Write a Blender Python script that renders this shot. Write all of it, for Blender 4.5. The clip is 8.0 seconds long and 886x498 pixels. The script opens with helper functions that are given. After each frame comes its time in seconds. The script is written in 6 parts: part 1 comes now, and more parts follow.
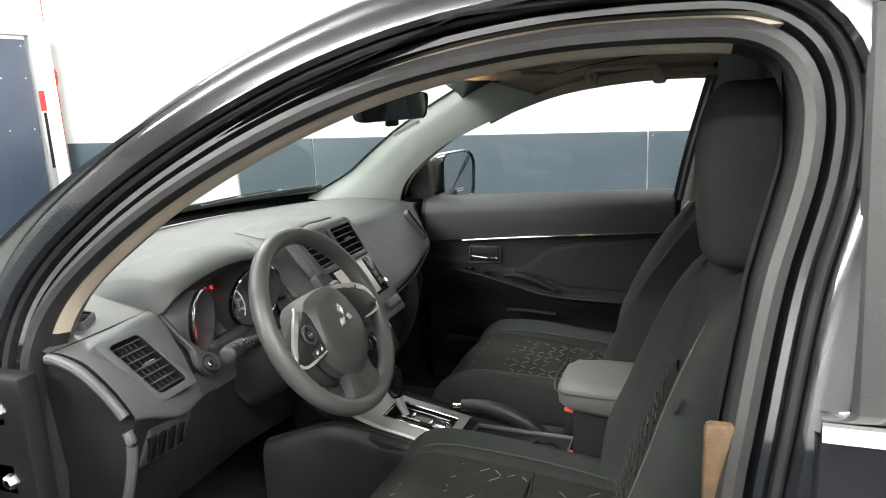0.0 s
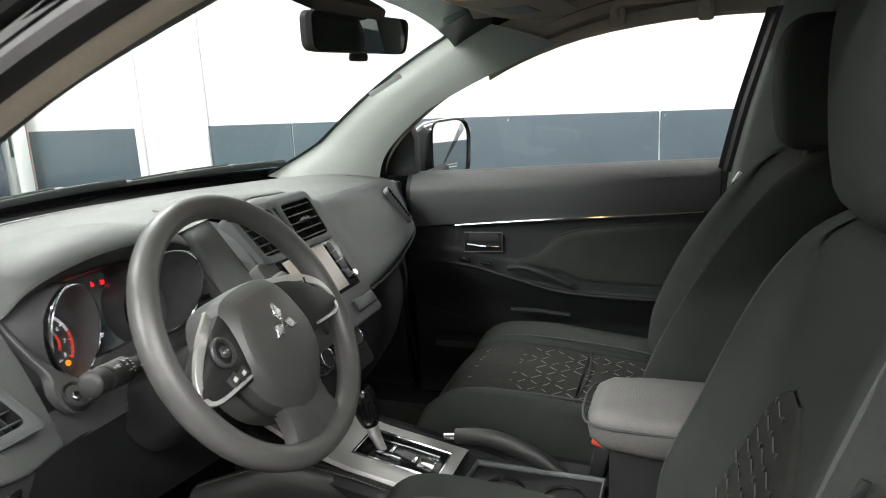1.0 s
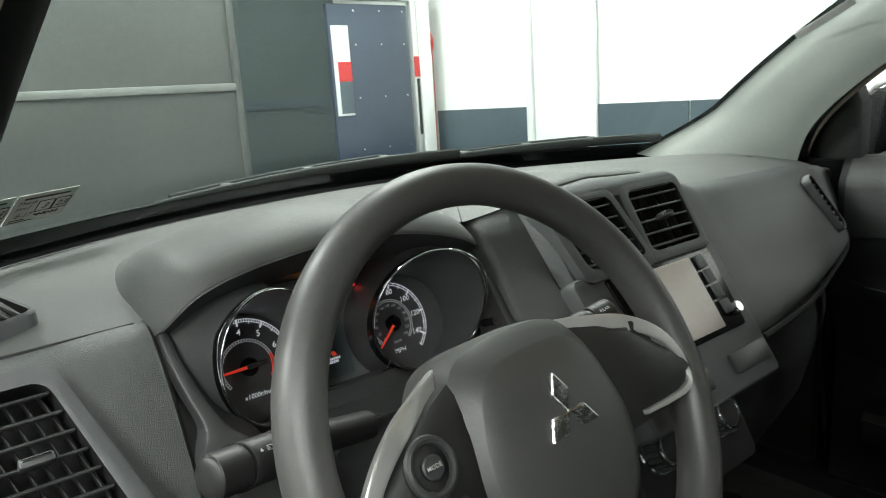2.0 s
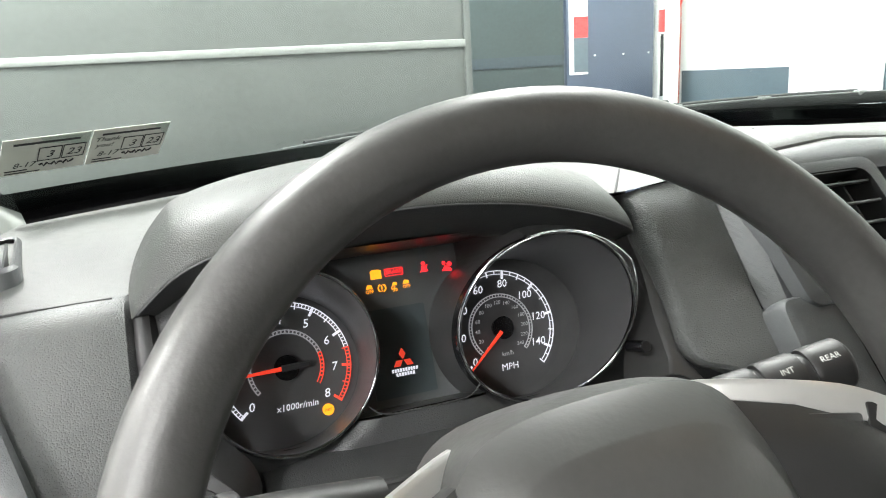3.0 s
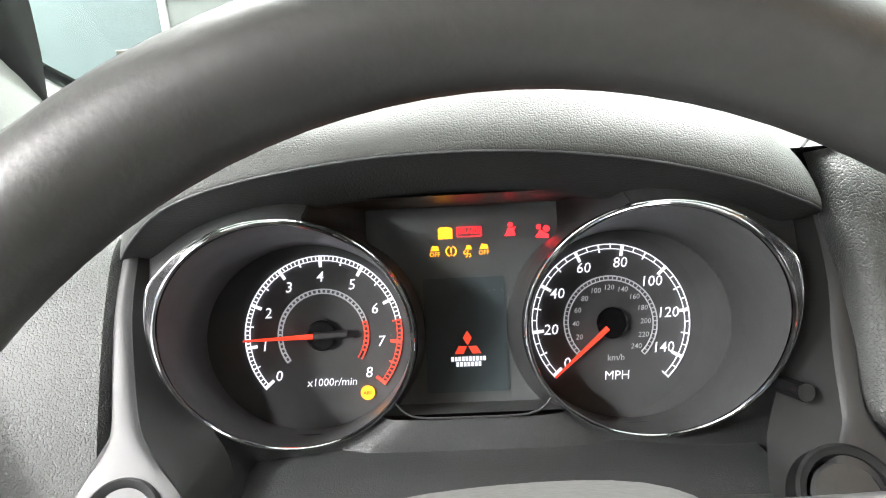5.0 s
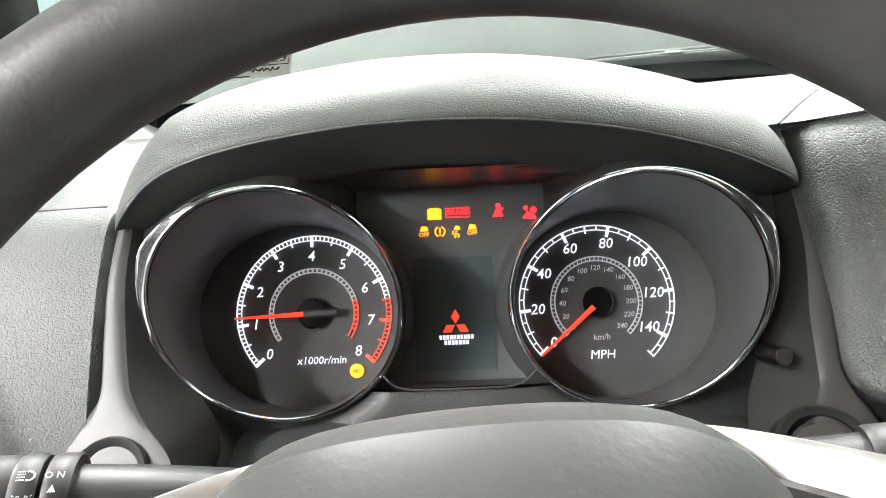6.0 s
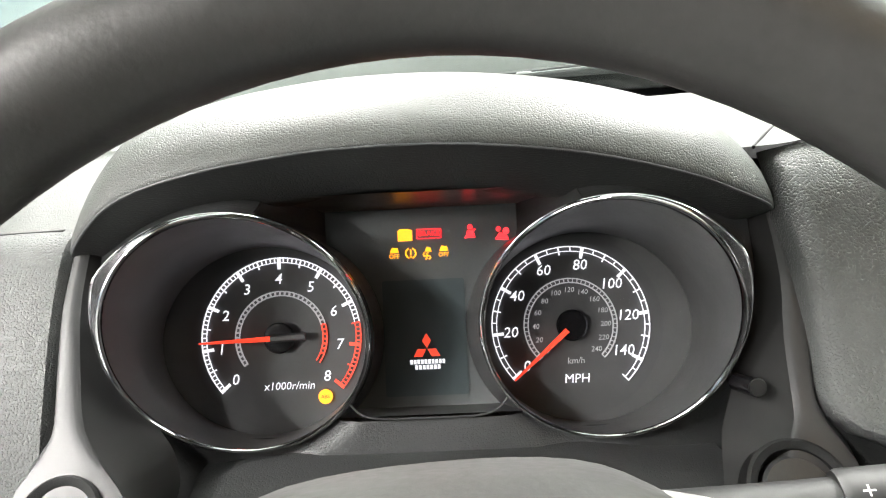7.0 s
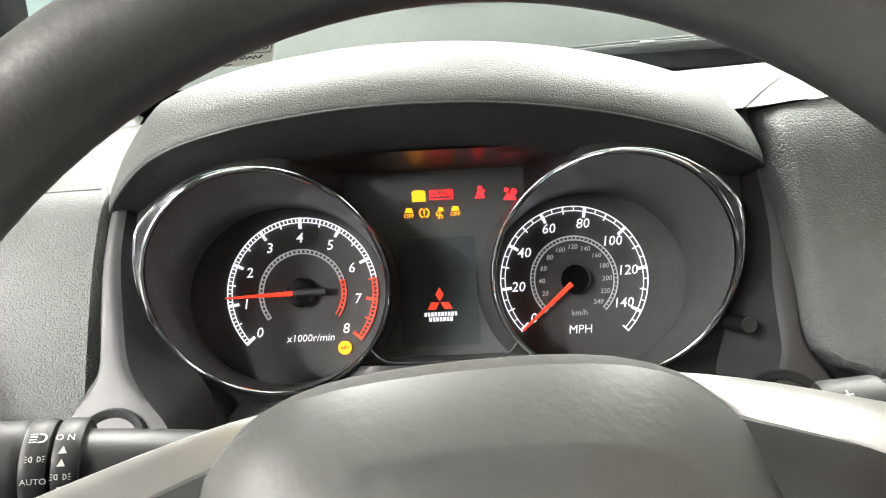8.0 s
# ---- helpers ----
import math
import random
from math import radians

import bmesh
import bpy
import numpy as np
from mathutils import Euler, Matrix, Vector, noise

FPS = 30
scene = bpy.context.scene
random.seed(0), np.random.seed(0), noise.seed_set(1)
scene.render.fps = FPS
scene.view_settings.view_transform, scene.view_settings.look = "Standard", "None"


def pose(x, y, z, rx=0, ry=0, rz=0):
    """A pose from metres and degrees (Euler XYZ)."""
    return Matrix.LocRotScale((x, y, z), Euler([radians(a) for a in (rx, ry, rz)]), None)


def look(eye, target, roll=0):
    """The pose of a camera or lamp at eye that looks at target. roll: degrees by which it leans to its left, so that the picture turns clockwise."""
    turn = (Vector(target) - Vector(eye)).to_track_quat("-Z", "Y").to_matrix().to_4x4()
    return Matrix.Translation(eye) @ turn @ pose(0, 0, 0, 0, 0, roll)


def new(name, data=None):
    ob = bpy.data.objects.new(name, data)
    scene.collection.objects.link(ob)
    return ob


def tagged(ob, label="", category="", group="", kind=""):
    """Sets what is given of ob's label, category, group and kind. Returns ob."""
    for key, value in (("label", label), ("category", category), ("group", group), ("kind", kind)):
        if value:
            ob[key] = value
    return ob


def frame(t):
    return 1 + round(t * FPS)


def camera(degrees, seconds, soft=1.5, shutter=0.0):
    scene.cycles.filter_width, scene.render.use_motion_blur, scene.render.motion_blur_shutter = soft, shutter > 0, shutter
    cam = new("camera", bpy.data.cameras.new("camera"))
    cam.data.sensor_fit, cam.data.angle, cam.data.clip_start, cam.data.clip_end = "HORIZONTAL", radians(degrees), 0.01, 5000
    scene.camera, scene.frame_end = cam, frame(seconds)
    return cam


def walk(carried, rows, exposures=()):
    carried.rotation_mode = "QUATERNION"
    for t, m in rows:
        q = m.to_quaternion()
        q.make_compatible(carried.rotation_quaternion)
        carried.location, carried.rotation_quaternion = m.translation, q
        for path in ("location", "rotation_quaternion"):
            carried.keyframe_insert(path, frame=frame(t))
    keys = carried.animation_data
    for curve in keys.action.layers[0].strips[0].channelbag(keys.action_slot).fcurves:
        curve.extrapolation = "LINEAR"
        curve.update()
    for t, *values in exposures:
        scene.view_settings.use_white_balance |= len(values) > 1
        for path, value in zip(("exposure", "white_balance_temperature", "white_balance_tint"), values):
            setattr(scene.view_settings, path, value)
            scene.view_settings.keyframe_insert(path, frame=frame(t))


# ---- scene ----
cam = camera(64.6, 8.0, soft=0.95, shutter=0.15)
PATH = [
    (0, (-1.503, -0.681, 1.473), (0.326, -0.005, 1.027), -2.6),
    (0.5, (-1.317, -0.584, 1.423), (0.515, 0.08, 0.97), -2.8),
    (1, (-1.115, -0.55, 1.346), (0.719, 0.109, 0.895), -2.8),
    (1.5, (-0.848, -0.503, 1.318), (0.681, 0.712, 0.883), -3.6),
    (2, (-0.697, -0.35, 1.272), (0.517, 1.182, 0.846), -3.8),
    (2.2, (-0.657, -0.313, 1.267), (0.473, 1.28, 0.839), -3.9),
    (3.3, (-0.4515, -0.1914, 1.2102), (0.0157, 1.6450, 0.7500), -3.50),
    (3.5, (-0.4315, -0.1788, 1.2014), (-0.0230, 1.6763, 0.7609), -3.69),
    (4, (-0.3952, -0.1169, 1.1901), (-0.1743, 1.7579, 0.7013), -3.22),
    (4.5, (-0.3839, -0.1171, 1.1866), (-0.3550, 1.7642, 0.6743), -3.23),
    (4.7, (-0.3758, -0.1057, 1.2083), (-0.4133, 1.7380, 0.5743), -3.40),
    (5.8, (-0.3580, -0.1194, 1.1803), (-0.4495, 1.7572, 0.6584), -3.42),
    (6, (-0.3592, -0.1232, 1.1775), (-0.4333, 1.7523, 0.6491), -3.13),
    (6.5, (-0.3685, -0.1093, 1.1926), (-0.4914, 1.7680, 0.6797), -3.84),
    (7, (-0.3492, -0.1097, 1.1876), (-0.3889, 1.7651, 0.6528), -3.01),
    (7.5, (-0.3474, -0.1311, 1.1624), (-0.3536, 1.7354, 0.5980), -2.79),
    (8, (-0.3629, -0.1410, 1.1754), (-0.3764, 1.7289, 0.6226), -2.98),
]
walk(cam, [(t, look(eye, target, roll)) for t, eye, target, roll in PATH], [(0, 0.0, 6400, 10), (1, 0.05, 6400, 10), (1.5, -0.05, 6400, 6), (2, -0.4, 6350, 3), (2.2, -0.35, 6400, 3), (3.3, 1.1, 6400, 11), (4.5, 1.44, 6400, 11), (6, 1.38, 6450, 11), (8, 1.27, 6650, 10)])

# ---- world and large lights ----
world = bpy.data.worlds.new("world")
scene.world = world
world.use_nodes = True
world.node_tree.nodes["Background"].inputs[0].default_value = (0.85, 0.92, 1.0, 1)
world.node_tree.nodes["Background"].inputs[1].default_value = 0.05

CEIL = 4.6


def strip_lamp(x, y, w, h, power):
    d = bpy.data.lights.new("strip_lamp", "AREA")
    d.shape, d.size, d.size_y, d.energy, d.color = "RECTANGLE", w, h, power, (1.0, 0.985, 0.955)
    o = new("strip_lamp", d)
    o.matrix_basis = pose(x, y, CEIL - 0.63)
    # upward lamp added to brighten the ceiling for the paint's reflections
    u = bpy.data.lights.new("added_uplight", "AREA")
    u.shape, u.size, u.size_y, u.energy, u.color = "RECTANGLE", w, h, power * 0.5, (1.0, 0.985, 0.955)
    new("added_uplight", u).matrix_basis = pose(x, y, CEIL - 0.50, 180)
    return o


# unseen lamps; places and watts set to light the cabin and body side
LAMPS = [(-3.9, -2.6, 300), (-4.6, 2.2, 500), (-4.4, -6.4, 280), (1.6, 2.9, 205), (-1.5, 2.9, 205), (1.6, -1.8, 120), (-1.5, -3.0, 120)]
for lx, ly, watts in LAMPS:
    strip_lamp(lx, ly, 0.28, 2.4, watts)


# ---- materials ----
def material(name, colour, rough=0.5, metal=0.0, spots=None, grain=None, weave=None, coat=0.0, spec=0.5, emit=None, rub=0.0, warp=0.5, groove=0.85):
    """spots: (scale, amount) of slow tone change; grain: (cells per metre, depth in metres); weave: (cells per metre, depth)."""
    m = bpy.data.materials.new(name)
    m.use_nodes = True
    nt = m.node_tree
    b = nt.nodes["Principled BSDF"]
    b.inputs["Base Color"].default_value = (*colour, 1)
    b.inputs["Roughness"].default_value = rough
    b.inputs["Metallic"].default_value = metal
    b.inputs["Coat Weight"].default_value = coat
    b.inputs["Coat Roughness"].default_value = 0.08
    b.inputs["Specular IOR Level"].default_value = spec
    tc = nt.nodes.new("ShaderNodeTexCoord")
    if spots:
        n1 = nt.nodes.new("ShaderNodeTexNoise")
        n1.inputs["Scale"].default_value, n1.inputs["Detail"].default_value = spots[0], 6
        nt.links.new(tc.outputs["Object"], n1.inputs["Vector"])
        n2 = nt.nodes.new("ShaderNodeTexNoise")
        n2.inputs["Scale"].default_value, n2.inputs["Detail"].default_value = spots[0] * 17, 3
        nt.links.new(tc.outputs["Object"], n2.inputs["Vector"])
        add = nt.nodes.new("ShaderNodeMath")
        add.operation = "ADD"
        nt.links.new(n1.outputs["Fac"], add.inputs[0])
        nt.links.new(n2.outputs["Fac"], add.inputs[1])
        r = nt.nodes.new("ShaderNodeMapRange")
        r.inputs["From Min"].default_value, r.inputs["From Max"].default_value = 0.7, 1.3
        r.inputs["To Min"].default_value, r.inputs["To Max"].default_value = 1 - spots[1], 1 + spots[1]
        nt.links.new(add.outputs[0], r.inputs["Value"])
        v = nt.nodes.new("ShaderNodeVectorMath")
        v.operation = "SCALE"
        v.inputs[0].default_value = colour
        nt.links.new(r.outputs[0], v.inputs["Scale"])
        nt.links.new(v.outputs[0], b.inputs["Base Color"])
        r2 = nt.nodes.new("ShaderNodeMapRange")
        r2.inputs["From Min"].default_value, r2.inputs["From Max"].default_value = 0.7, 1.3
        r2.inputs["To Min"].default_value, r2.inputs["To Max"].default_value = max(0.02, rough - 0.06 - rub), min(1, rough + 0.06 + rub)
        nt.links.new(add.outputs[0], r2.inputs["Value"])
        nt.links.new(r2.outputs[0], b.inputs["Roughness"])
    if grain or weave:
        bump = nt.nodes.new("ShaderNodeBump")
        bump.inputs["Strength"].default_value = 1.0
        if grain:
            w = nt.nodes.new("ShaderNodeTexNoise")
            w.inputs["Scale"].default_value, w.inputs["Detail"].default_value = grain[0] * 0.6, 2
            nt.links.new(tc.outputs["Object"], w.inputs["Vector"])
            mixv = nt.nodes.new("ShaderNodeVectorMath")
            mixv.operation = "MULTIPLY_ADD"
            mixv.inputs[1].default_value = (warp / grain[0],) * 3
            nt.links.new(w.outputs["Color"], mixv.inputs[0])
            nt.links.new(tc.outputs["Object"], mixv.inputs[2])
            vo = nt.nodes.new("ShaderNodeTexVoronoi")
            vo.feature = "SMOOTH_F1"
            vo.inputs["Scale"].default_value = grain[0]
            vo.inputs["Randomness"].default_value = 0.85
            vo.inputs["Smoothness"].default_value = 0.12
            nt.links.new(mixv.outputs[0], vo.inputs["Vector"])
            inv = nt.nodes.new("ShaderNodeMapRange")
            inv.interpolation_type = "SMOOTHSTEP"
            inv.inputs["From Min"].default_value, inv.inputs["From Max"].default_value = groove * 0.5, groove
            inv.inputs["To Min"].default_value, inv.inputs["To Max"].default_value = 1.0, 0.0
            nt.links.new(vo.outputs["Distance"], inv.inputs["Value"])
            bump.inputs["Distance"].default_value = grain[1]
            nt.links.new(inv.outputs[0], bump.inputs["Height"])
        else:
            n = nt.nodes.new("ShaderNodeTexNoise")
            n.inputs["Scale"].default_value, n.inputs["Detail"].default_value = weave[0], 4
            nt.links.new(tc.outputs["Object"], n.inputs["Vector"])
            bump.inputs["Distance"].default_value = weave[1]
            nt.links.new(n.outputs["Fac"], bump.inputs["Height"])
        nt.links.new(bump.outputs[0], b.inputs["Normal"])
    if emit:
        b.inputs["Emission Color"].default_value = (*emit[0], 1)
        b.inputs["Emission Strength"].default_value = emit[1]
    return m


def glass(name, tint, gloss=1.0):
    m = bpy.data.materials.new(name)
    m.use_nodes = True
    nt = m.node_tree
    nt.nodes.remove(nt.nodes["Principled BSDF"])
    tr = nt.nodes.new("ShaderNodeBsdfTransparent")
    tr.inputs[0].default_value = (*tint, 1)
    gl = nt.nodes.new("ShaderNodeBsdfGlossy")
    gl.inputs["Roughness"].default_value = 0.015
    fr = nt.nodes.new("ShaderNodeLayerWeight")
    p5 = nt.nodes.new("ShaderNodeMath")
    p5.operation = "POWER"
    p5.inputs[1].default_value = 5
    nt.links.new(fr.outputs["Facing"], p5.inputs[0])
    k = nt.nodes.new("ShaderNodeMath")
    k.operation = "MULTIPLY_ADD"
    k.inputs[1].default_value, k.inputs[2].default_value = 0.9 * gloss, 0.05 * gloss
    nt.links.new(p5.outputs[0], k.inputs[0])
    mix = nt.nodes.new("ShaderNodeMixShader")
    nt.links.new(k.outputs[0], mix.inputs[0])
    nt.links.new(tr.outputs[0], mix.inputs[1])
    nt.links.new(gl.outputs[0], mix.inputs[2])
    nt.links.new(mix.outputs[0], nt.nodes["Material Output"].inputs[0])
    return m


M_PAD = material("soft_touch_plastic", (0.074, 0.077, 0.073), 0.5, spots=(9, 0.08), grain=(1050, 0.00016), warp=0.15)
M_CHEEK = material("pebbled_plastic", (0.080, 0.083, 0.082), 0.46, spots=(9, 0.08), grain=(860, 0.00026), warp=0.15)
M_FACE = material("grey_plastic", (0.075, 0.078, 0.081), 0.44, spots=(12, 0.08), grain=(1300, 0.0001))
M_DARK = material("black_plastic", (0.011, 0.0114, 0.0116), 0.6, spots=(14, 0.15), grain=(1500, 0.00008), spec=0.3)
M_DOOR = material("door_card_plastic", (0.0085, 0.0093, 0.0097), 0.6, spots=(10, 0.12), grain=(600, 0.0003), spec=0.3)
M_DOORUP = material("door_top_plastic", (0.026, 0.0275, 0.0275), 0.5, spots=(10, 0.1), grain=(600, 0.0003))
M_STALK = material("stalk_black_plastic", (0.012, 0.012, 0.0118), 0.5, spots=(30, 0.1), weave=(900, 0.00005))
M_FASCIA = material("hood_fascia_plastic", (0.043, 0.044, 0.044), 0.55, spots=(14, 0.1), grain=(800, 0.0001))
M_GLOSSBLK = material("gloss_black_plastic", (0.008, 0.008, 0.009), 0.12, spots=(40, 0.2))
M_WHEEL = material("wheel_rim_skin", (0.060, 0.059, 0.057), 0.42, spots=(15, 0.1), weave=(420, 0.00012))
M_HUB = material("airbag_cover_skin", (0.049, 0.049, 0.047), 0.45, spots=(15, 0.08), weave=(380, 0.00012))
M_SILVER = material("satin_silver_paint", (0.50, 0.50, 0.485), 0.34, 0.6, spots=(6, 0.03))
M_SIDE = material("satin_grey_strip", (0.032, 0.032, 0.033), 0.46, 0.0, spots=(30, 0.05), spec=0.55)
M_LEATHER = material("black_grip_leather", (0.016, 0.016, 0.016), 0.42, spots=(30, 0.1), grain=(700, 0.0002))
M_STRIP = material("grey_metallic_paint", (0.14, 0.14, 0.14), 0.42, 0.5, spots=(30, 0.05))
M_CHROME = material("chrome", (0.86, 0.86, 0.87), 0.09, 1.0, spots=(30, 0.04), rub=-0.04)
M_FABRIC = material("black_seat_fabric", (0.021, 0.0235, 0.021), 0.95, spots=(20, 0.2), weave=(900, 0.0006), spec=0.2)
M_INSERT = material("charcoal_seat_insert_fabric", (0.023, 0.023, 0.021), 0.95, spots=(60, 0.25), weave=(700, 0.0008), spec=0.1)
M_THREAD = material("pale_thread", (0.13, 0.125, 0.115), 0.8, spots=(200, 0.2))
M_STITCH = material("grey_stitching", (0.22, 0.22, 0.21), 0.8, spots=(200, 0.2))
M_PIPE = material("seam_thread", (0.034, 0.034, 0.033), 0.8, spots=(200, 0.2))
M_ARM = material("armrest_vinyl", (0.085, 0.083, 0.08), 0.5, spots=(12, 0.08), grain=(500, 0.0004))
M_PILLAR = material("pillar_trim_plastic", (0.21, 0.225, 0.21), 0.65, spots=(8, 0.05), weave=(500, 0.0002))
M_LINER = material("headliner_fabric", (0.40, 0.345, 0.275), 0.95, spots=(14, 0.06), weave=(800, 0.0004), spec=0.2)
M_RUBBER = material("weather_strip_rubber", (0.020, 0.019, 0.0185), 0.5, spots=(18, 0.15), weave=(300, 0.0003))
M_PAINT = material("black_car_paint", (0.010, 0.010, 0.012), 0.12, spots=(6, 0.1), coat=1.0, rub=-0.06)
M_CARPET = material("black_carpet", (0.035, 0.035, 0.034), 1.0, spots=(30, 0.3), weave=(500, 0.002), spec=0.1)
M_VENT = material("vent_plastic", (0.035, 0.036, 0.037), 0.4, spots=(30, 0.1))
# near-black that puts the shade of shafts, slots and gaps into the colour
M_HOLE = material("recess_shade_black", (0.006, 0.006, 0.006), 0.8, spots=(30, 0.2))
M_PRINT = material("white_print", (0.55, 0.55, 0.53), 0.6, spots=(300, 0.05))
M_INK = material("black_ink", (0.02, 0.02, 0.022), 0.7, spots=(300, 0.1))
M_PAPER = material("label_paper", (0.46, 0.46, 0.42), 0.7, spots=(60, 0.06))
M_RED = material("red_buckle_plastic", (0.62, 0.06, 0.03), 0.4, spots=(60, 0.08))
M_SCREEN = material("pale_touch_screen", (0.62, 0.56, 0.52), 0.22, spots=(8, 0.04))
M_MIRROR = material("mirror_glass", (0.82, 0.84, 0.85), 0.015, 1.0)
M_DISPLAY = material("display_glass", (0.060, 0.075, 0.080), 0.3)
M_DIAL = material("dial_surround", (0.092, 0.092, 0.094), 0.5, spots=(80, 0.1))
M_BEZEL = material("cluster_bezel_plastic", (0.046, 0.047, 0.048), 0.5, spots=(30, 0.1), grain=(900, 0.0001))
M_DIALIN = material("dial_face", (0.085, 0.085, 0.088), 0.5, spots=(80, 0.1))
M_FLANK = material("dark_flank_plastic", (0.022, 0.022, 0.022), 0.5, spots=(30, 0.1))
M_WINWALL = material("window_wall_plastic", (0.04, 0.04, 0.041), 0.36, spots=(60, 0.06))
M_PANEL = material("smoked_panel", (0.10, 0.105, 0.106), 0.35, spots=(60, 0.06))
M_RINGFACE = material("dark_chrome", (0.22, 0.22, 0.23), 0.2, 0.85, spots=(30, 0.05))
M_WELL = material("dial_well_plastic", (0.088, 0.088, 0.090), 0.38, spots=(40, 0.1))
M_GLOWW = material("lit_white_marking", (0.5, 0.5, 0.52), 0.5, emit=((0.92, 0.92, 1.0), 0.5))
M_GLOWG = material("lit_grey_marking", (0.35, 0.35, 0.36), 0.5, emit=((0.85, 0.85, 0.9), 0.15))
M_GLOWR = material("lit_red_marking", (0.8, 0.08, 0.05), 0.5, emit=((1.0, 0.07, 0.03), 0.4))
M_NEEDLE = material("lit_red_needle", (0.8, 0.06, 0.03), 0.5, emit=((1.0, 0.06, 0.025), 0.45))
M_TELLR = material("red_warning_lamp", (0.1, 0.002, 0.002), 0.5, emit=((1.0, 0.016, 0.02), 1.8))
M_TELLY = material("amber_warning_lamp", (0.2, 0.1, 0.01), 0.5, emit=((1.0, 0.30, 0.008), 1.2))
M_LAMPON = material("lit_dome_lamp", (0.9, 0.7, 0.4), 0.5, emit=((1.0, 0.62, 0.25), 9.0))
M_WSGLASS = glass("windshield_glass", (0.79, 0.87, 0.84), 0.8)
M_WINGLASS = glass("window_glass", (0.93, 0.95, 0.94), 0.7)
M_REARGLASS = glass("privacy_glass", (0.12, 0.13, 0.12), 0.8)
M_TAPER = material("red_reflective_tape", (0.6, 0.03, 0.03), 0.3, spots=(60, 0.1))
M_TAPEW = material("white_reflective_tape", (0.72, 0.72, 0.72), 0.3, spots=(60, 0.06))
M_BOLT = material("zinc_bolt", (0.7, 0.7, 0.7), 0.25, 1.0, spots=(80, 0.1))
M_TAN = material("tan_latch_cover", (0.085, 0.052, 0.026), 0.5, spots=(40, 0.6))
M_WALLW = material("white_wall_paint", (0.84, 0.84, 0.82), 0.6, spots=(0.8, 0.03), weave=(60, 0.0006))
M_WALLB = material("slate_blue_wall_panel", (0.07, 0.095, 0.115), 0.42, spots=(2.5, 0.1), weave=(80, 0.0005), rub=0.08)
M_NORTH = material("teal_grey_wall_panel", (0.07, 0.095, 0.098), 0.5, spots=(2, 0.1), weave=(60, 0.0005))
M_TRAILER = material("grey_trailer_skin", (0.095, 0.1, 0.096), 0.45, spots=(1.6, 0.07), weave=(90, 0.0003), rub=0.05)
M_RAILG = material("dull_trailer_rail", (0.22, 0.225, 0.215), 0.45, 0.3, spots=(10, 0.08))
M_RAIL = material("bare_aluminium", (0.72, 0.72, 0.7), 0.35, 0.7, spots=(10, 0.08))
M_BLUE = material("blue_door_skin", (0.042, 0.056, 0.088), 0.4, spots=(2, 0.1), weave=(40, 0.0006))
M_WHITE = material("white_frame_paint", (0.78, 0.78, 0.77), 0.35, spots=(6, 0.05))
M_SHEET = material("white_plastic_sheet", (0.9, 0.9, 0.9), 0.18, spots=(3, 0.03))
M_CONC = material("sealed_concrete", (0.034, 0.035, 0.036), 0.35, spots=(1.5, 0.15), weave=(120, 0.0005), rub=0.1)
M_CEIL = material("white_ceiling_panel", (0.78, 0.78, 0.76), 0.8, spots=(1.0, 0.04))
M_TUBE = material("lamp_diffuser", (0.9, 0.9, 0.9), 0.5, emit=((0.95, 0.98, 1.0), 6.0))


# ---- mesh helpers ----
WORLD = {}


def thing(name, m, label, category, group="", kind=""):
    e = new(name)
    e.matrix_basis = m
    WORLD[e.name] = m.copy()
    e.empty_display_size = 0.05
    return tagged(e, label, category, group, kind)


def part(name, bm, mat, parent=None, label="", smooth=35, world=False):
    """One bmesh as one mesh object under parent; world: its points are given in the world."""
    me = bpy.data.meshes.new(name)
    if parent and world:
        bm.transform(WORLD[parent.name].inverted())
    bmesh.ops.recalc_face_normals(bm, faces=bm.faces)
    bm.to_mesh(me)
    bm.free()
    me.materials.append(mat)
    if smooth:
        me.shade_smooth()
        me.set_sharp_from_angle(angle=radians(smooth))
    o = new(name, me)
    if parent:
        o.parent = parent
        WORLD[o.name] = WORLD[parent.name].copy()
    else:
        WORLD[o.name] = Matrix.Identity(4)
    return tagged(o, label)


def rbox(size, m=None, bevel=0.004, seg=2, bm=None):
    """A box of that size at the pose m, with rounded edges."""
    out = bm or bmesh.new()
    b = bmesh.new()
    bmesh.ops.create_cube(b, size=1)
    bmesh.ops.scale(b, vec=size, verts=b.verts)
    if bevel:
        bmesh.ops.bevel(b, geom=b.edges[:], offset=min(bevel, min(size) * 0.48), segments=seg, affect="EDGES", profile=0.5)
    if m is not None:
        b.transform(m)
    return join(out, b)


def join(out, b):
    table = {v: out.verts.new(v.co) for v in b.verts}
    for f in b.faces:
        out.faces.new([table[v] for v in f.verts])
    b.free()
    return out


def loft(rows, close=False, caps=False, bm=None):
    """A skin over rows of points, each row as long as the others. close: each row is a ring."""
    out = bm or bmesh.new()
    grid = [[out.verts.new(p) for p in row] for row in rows]
    n = len(rows[0])
    for a, b in zip(grid, grid[1:]):
        for i in range(n if close else n - 1):
            j = (i + 1) % n
            try:
                out.faces.new((a[i], a[j], b[j], b[i]))
            except ValueError:
                pass
    if caps:
        for row in (grid[0], grid[-1]):
            try:
                out.faces.new(row)
            except ValueError:
                pass
    return out


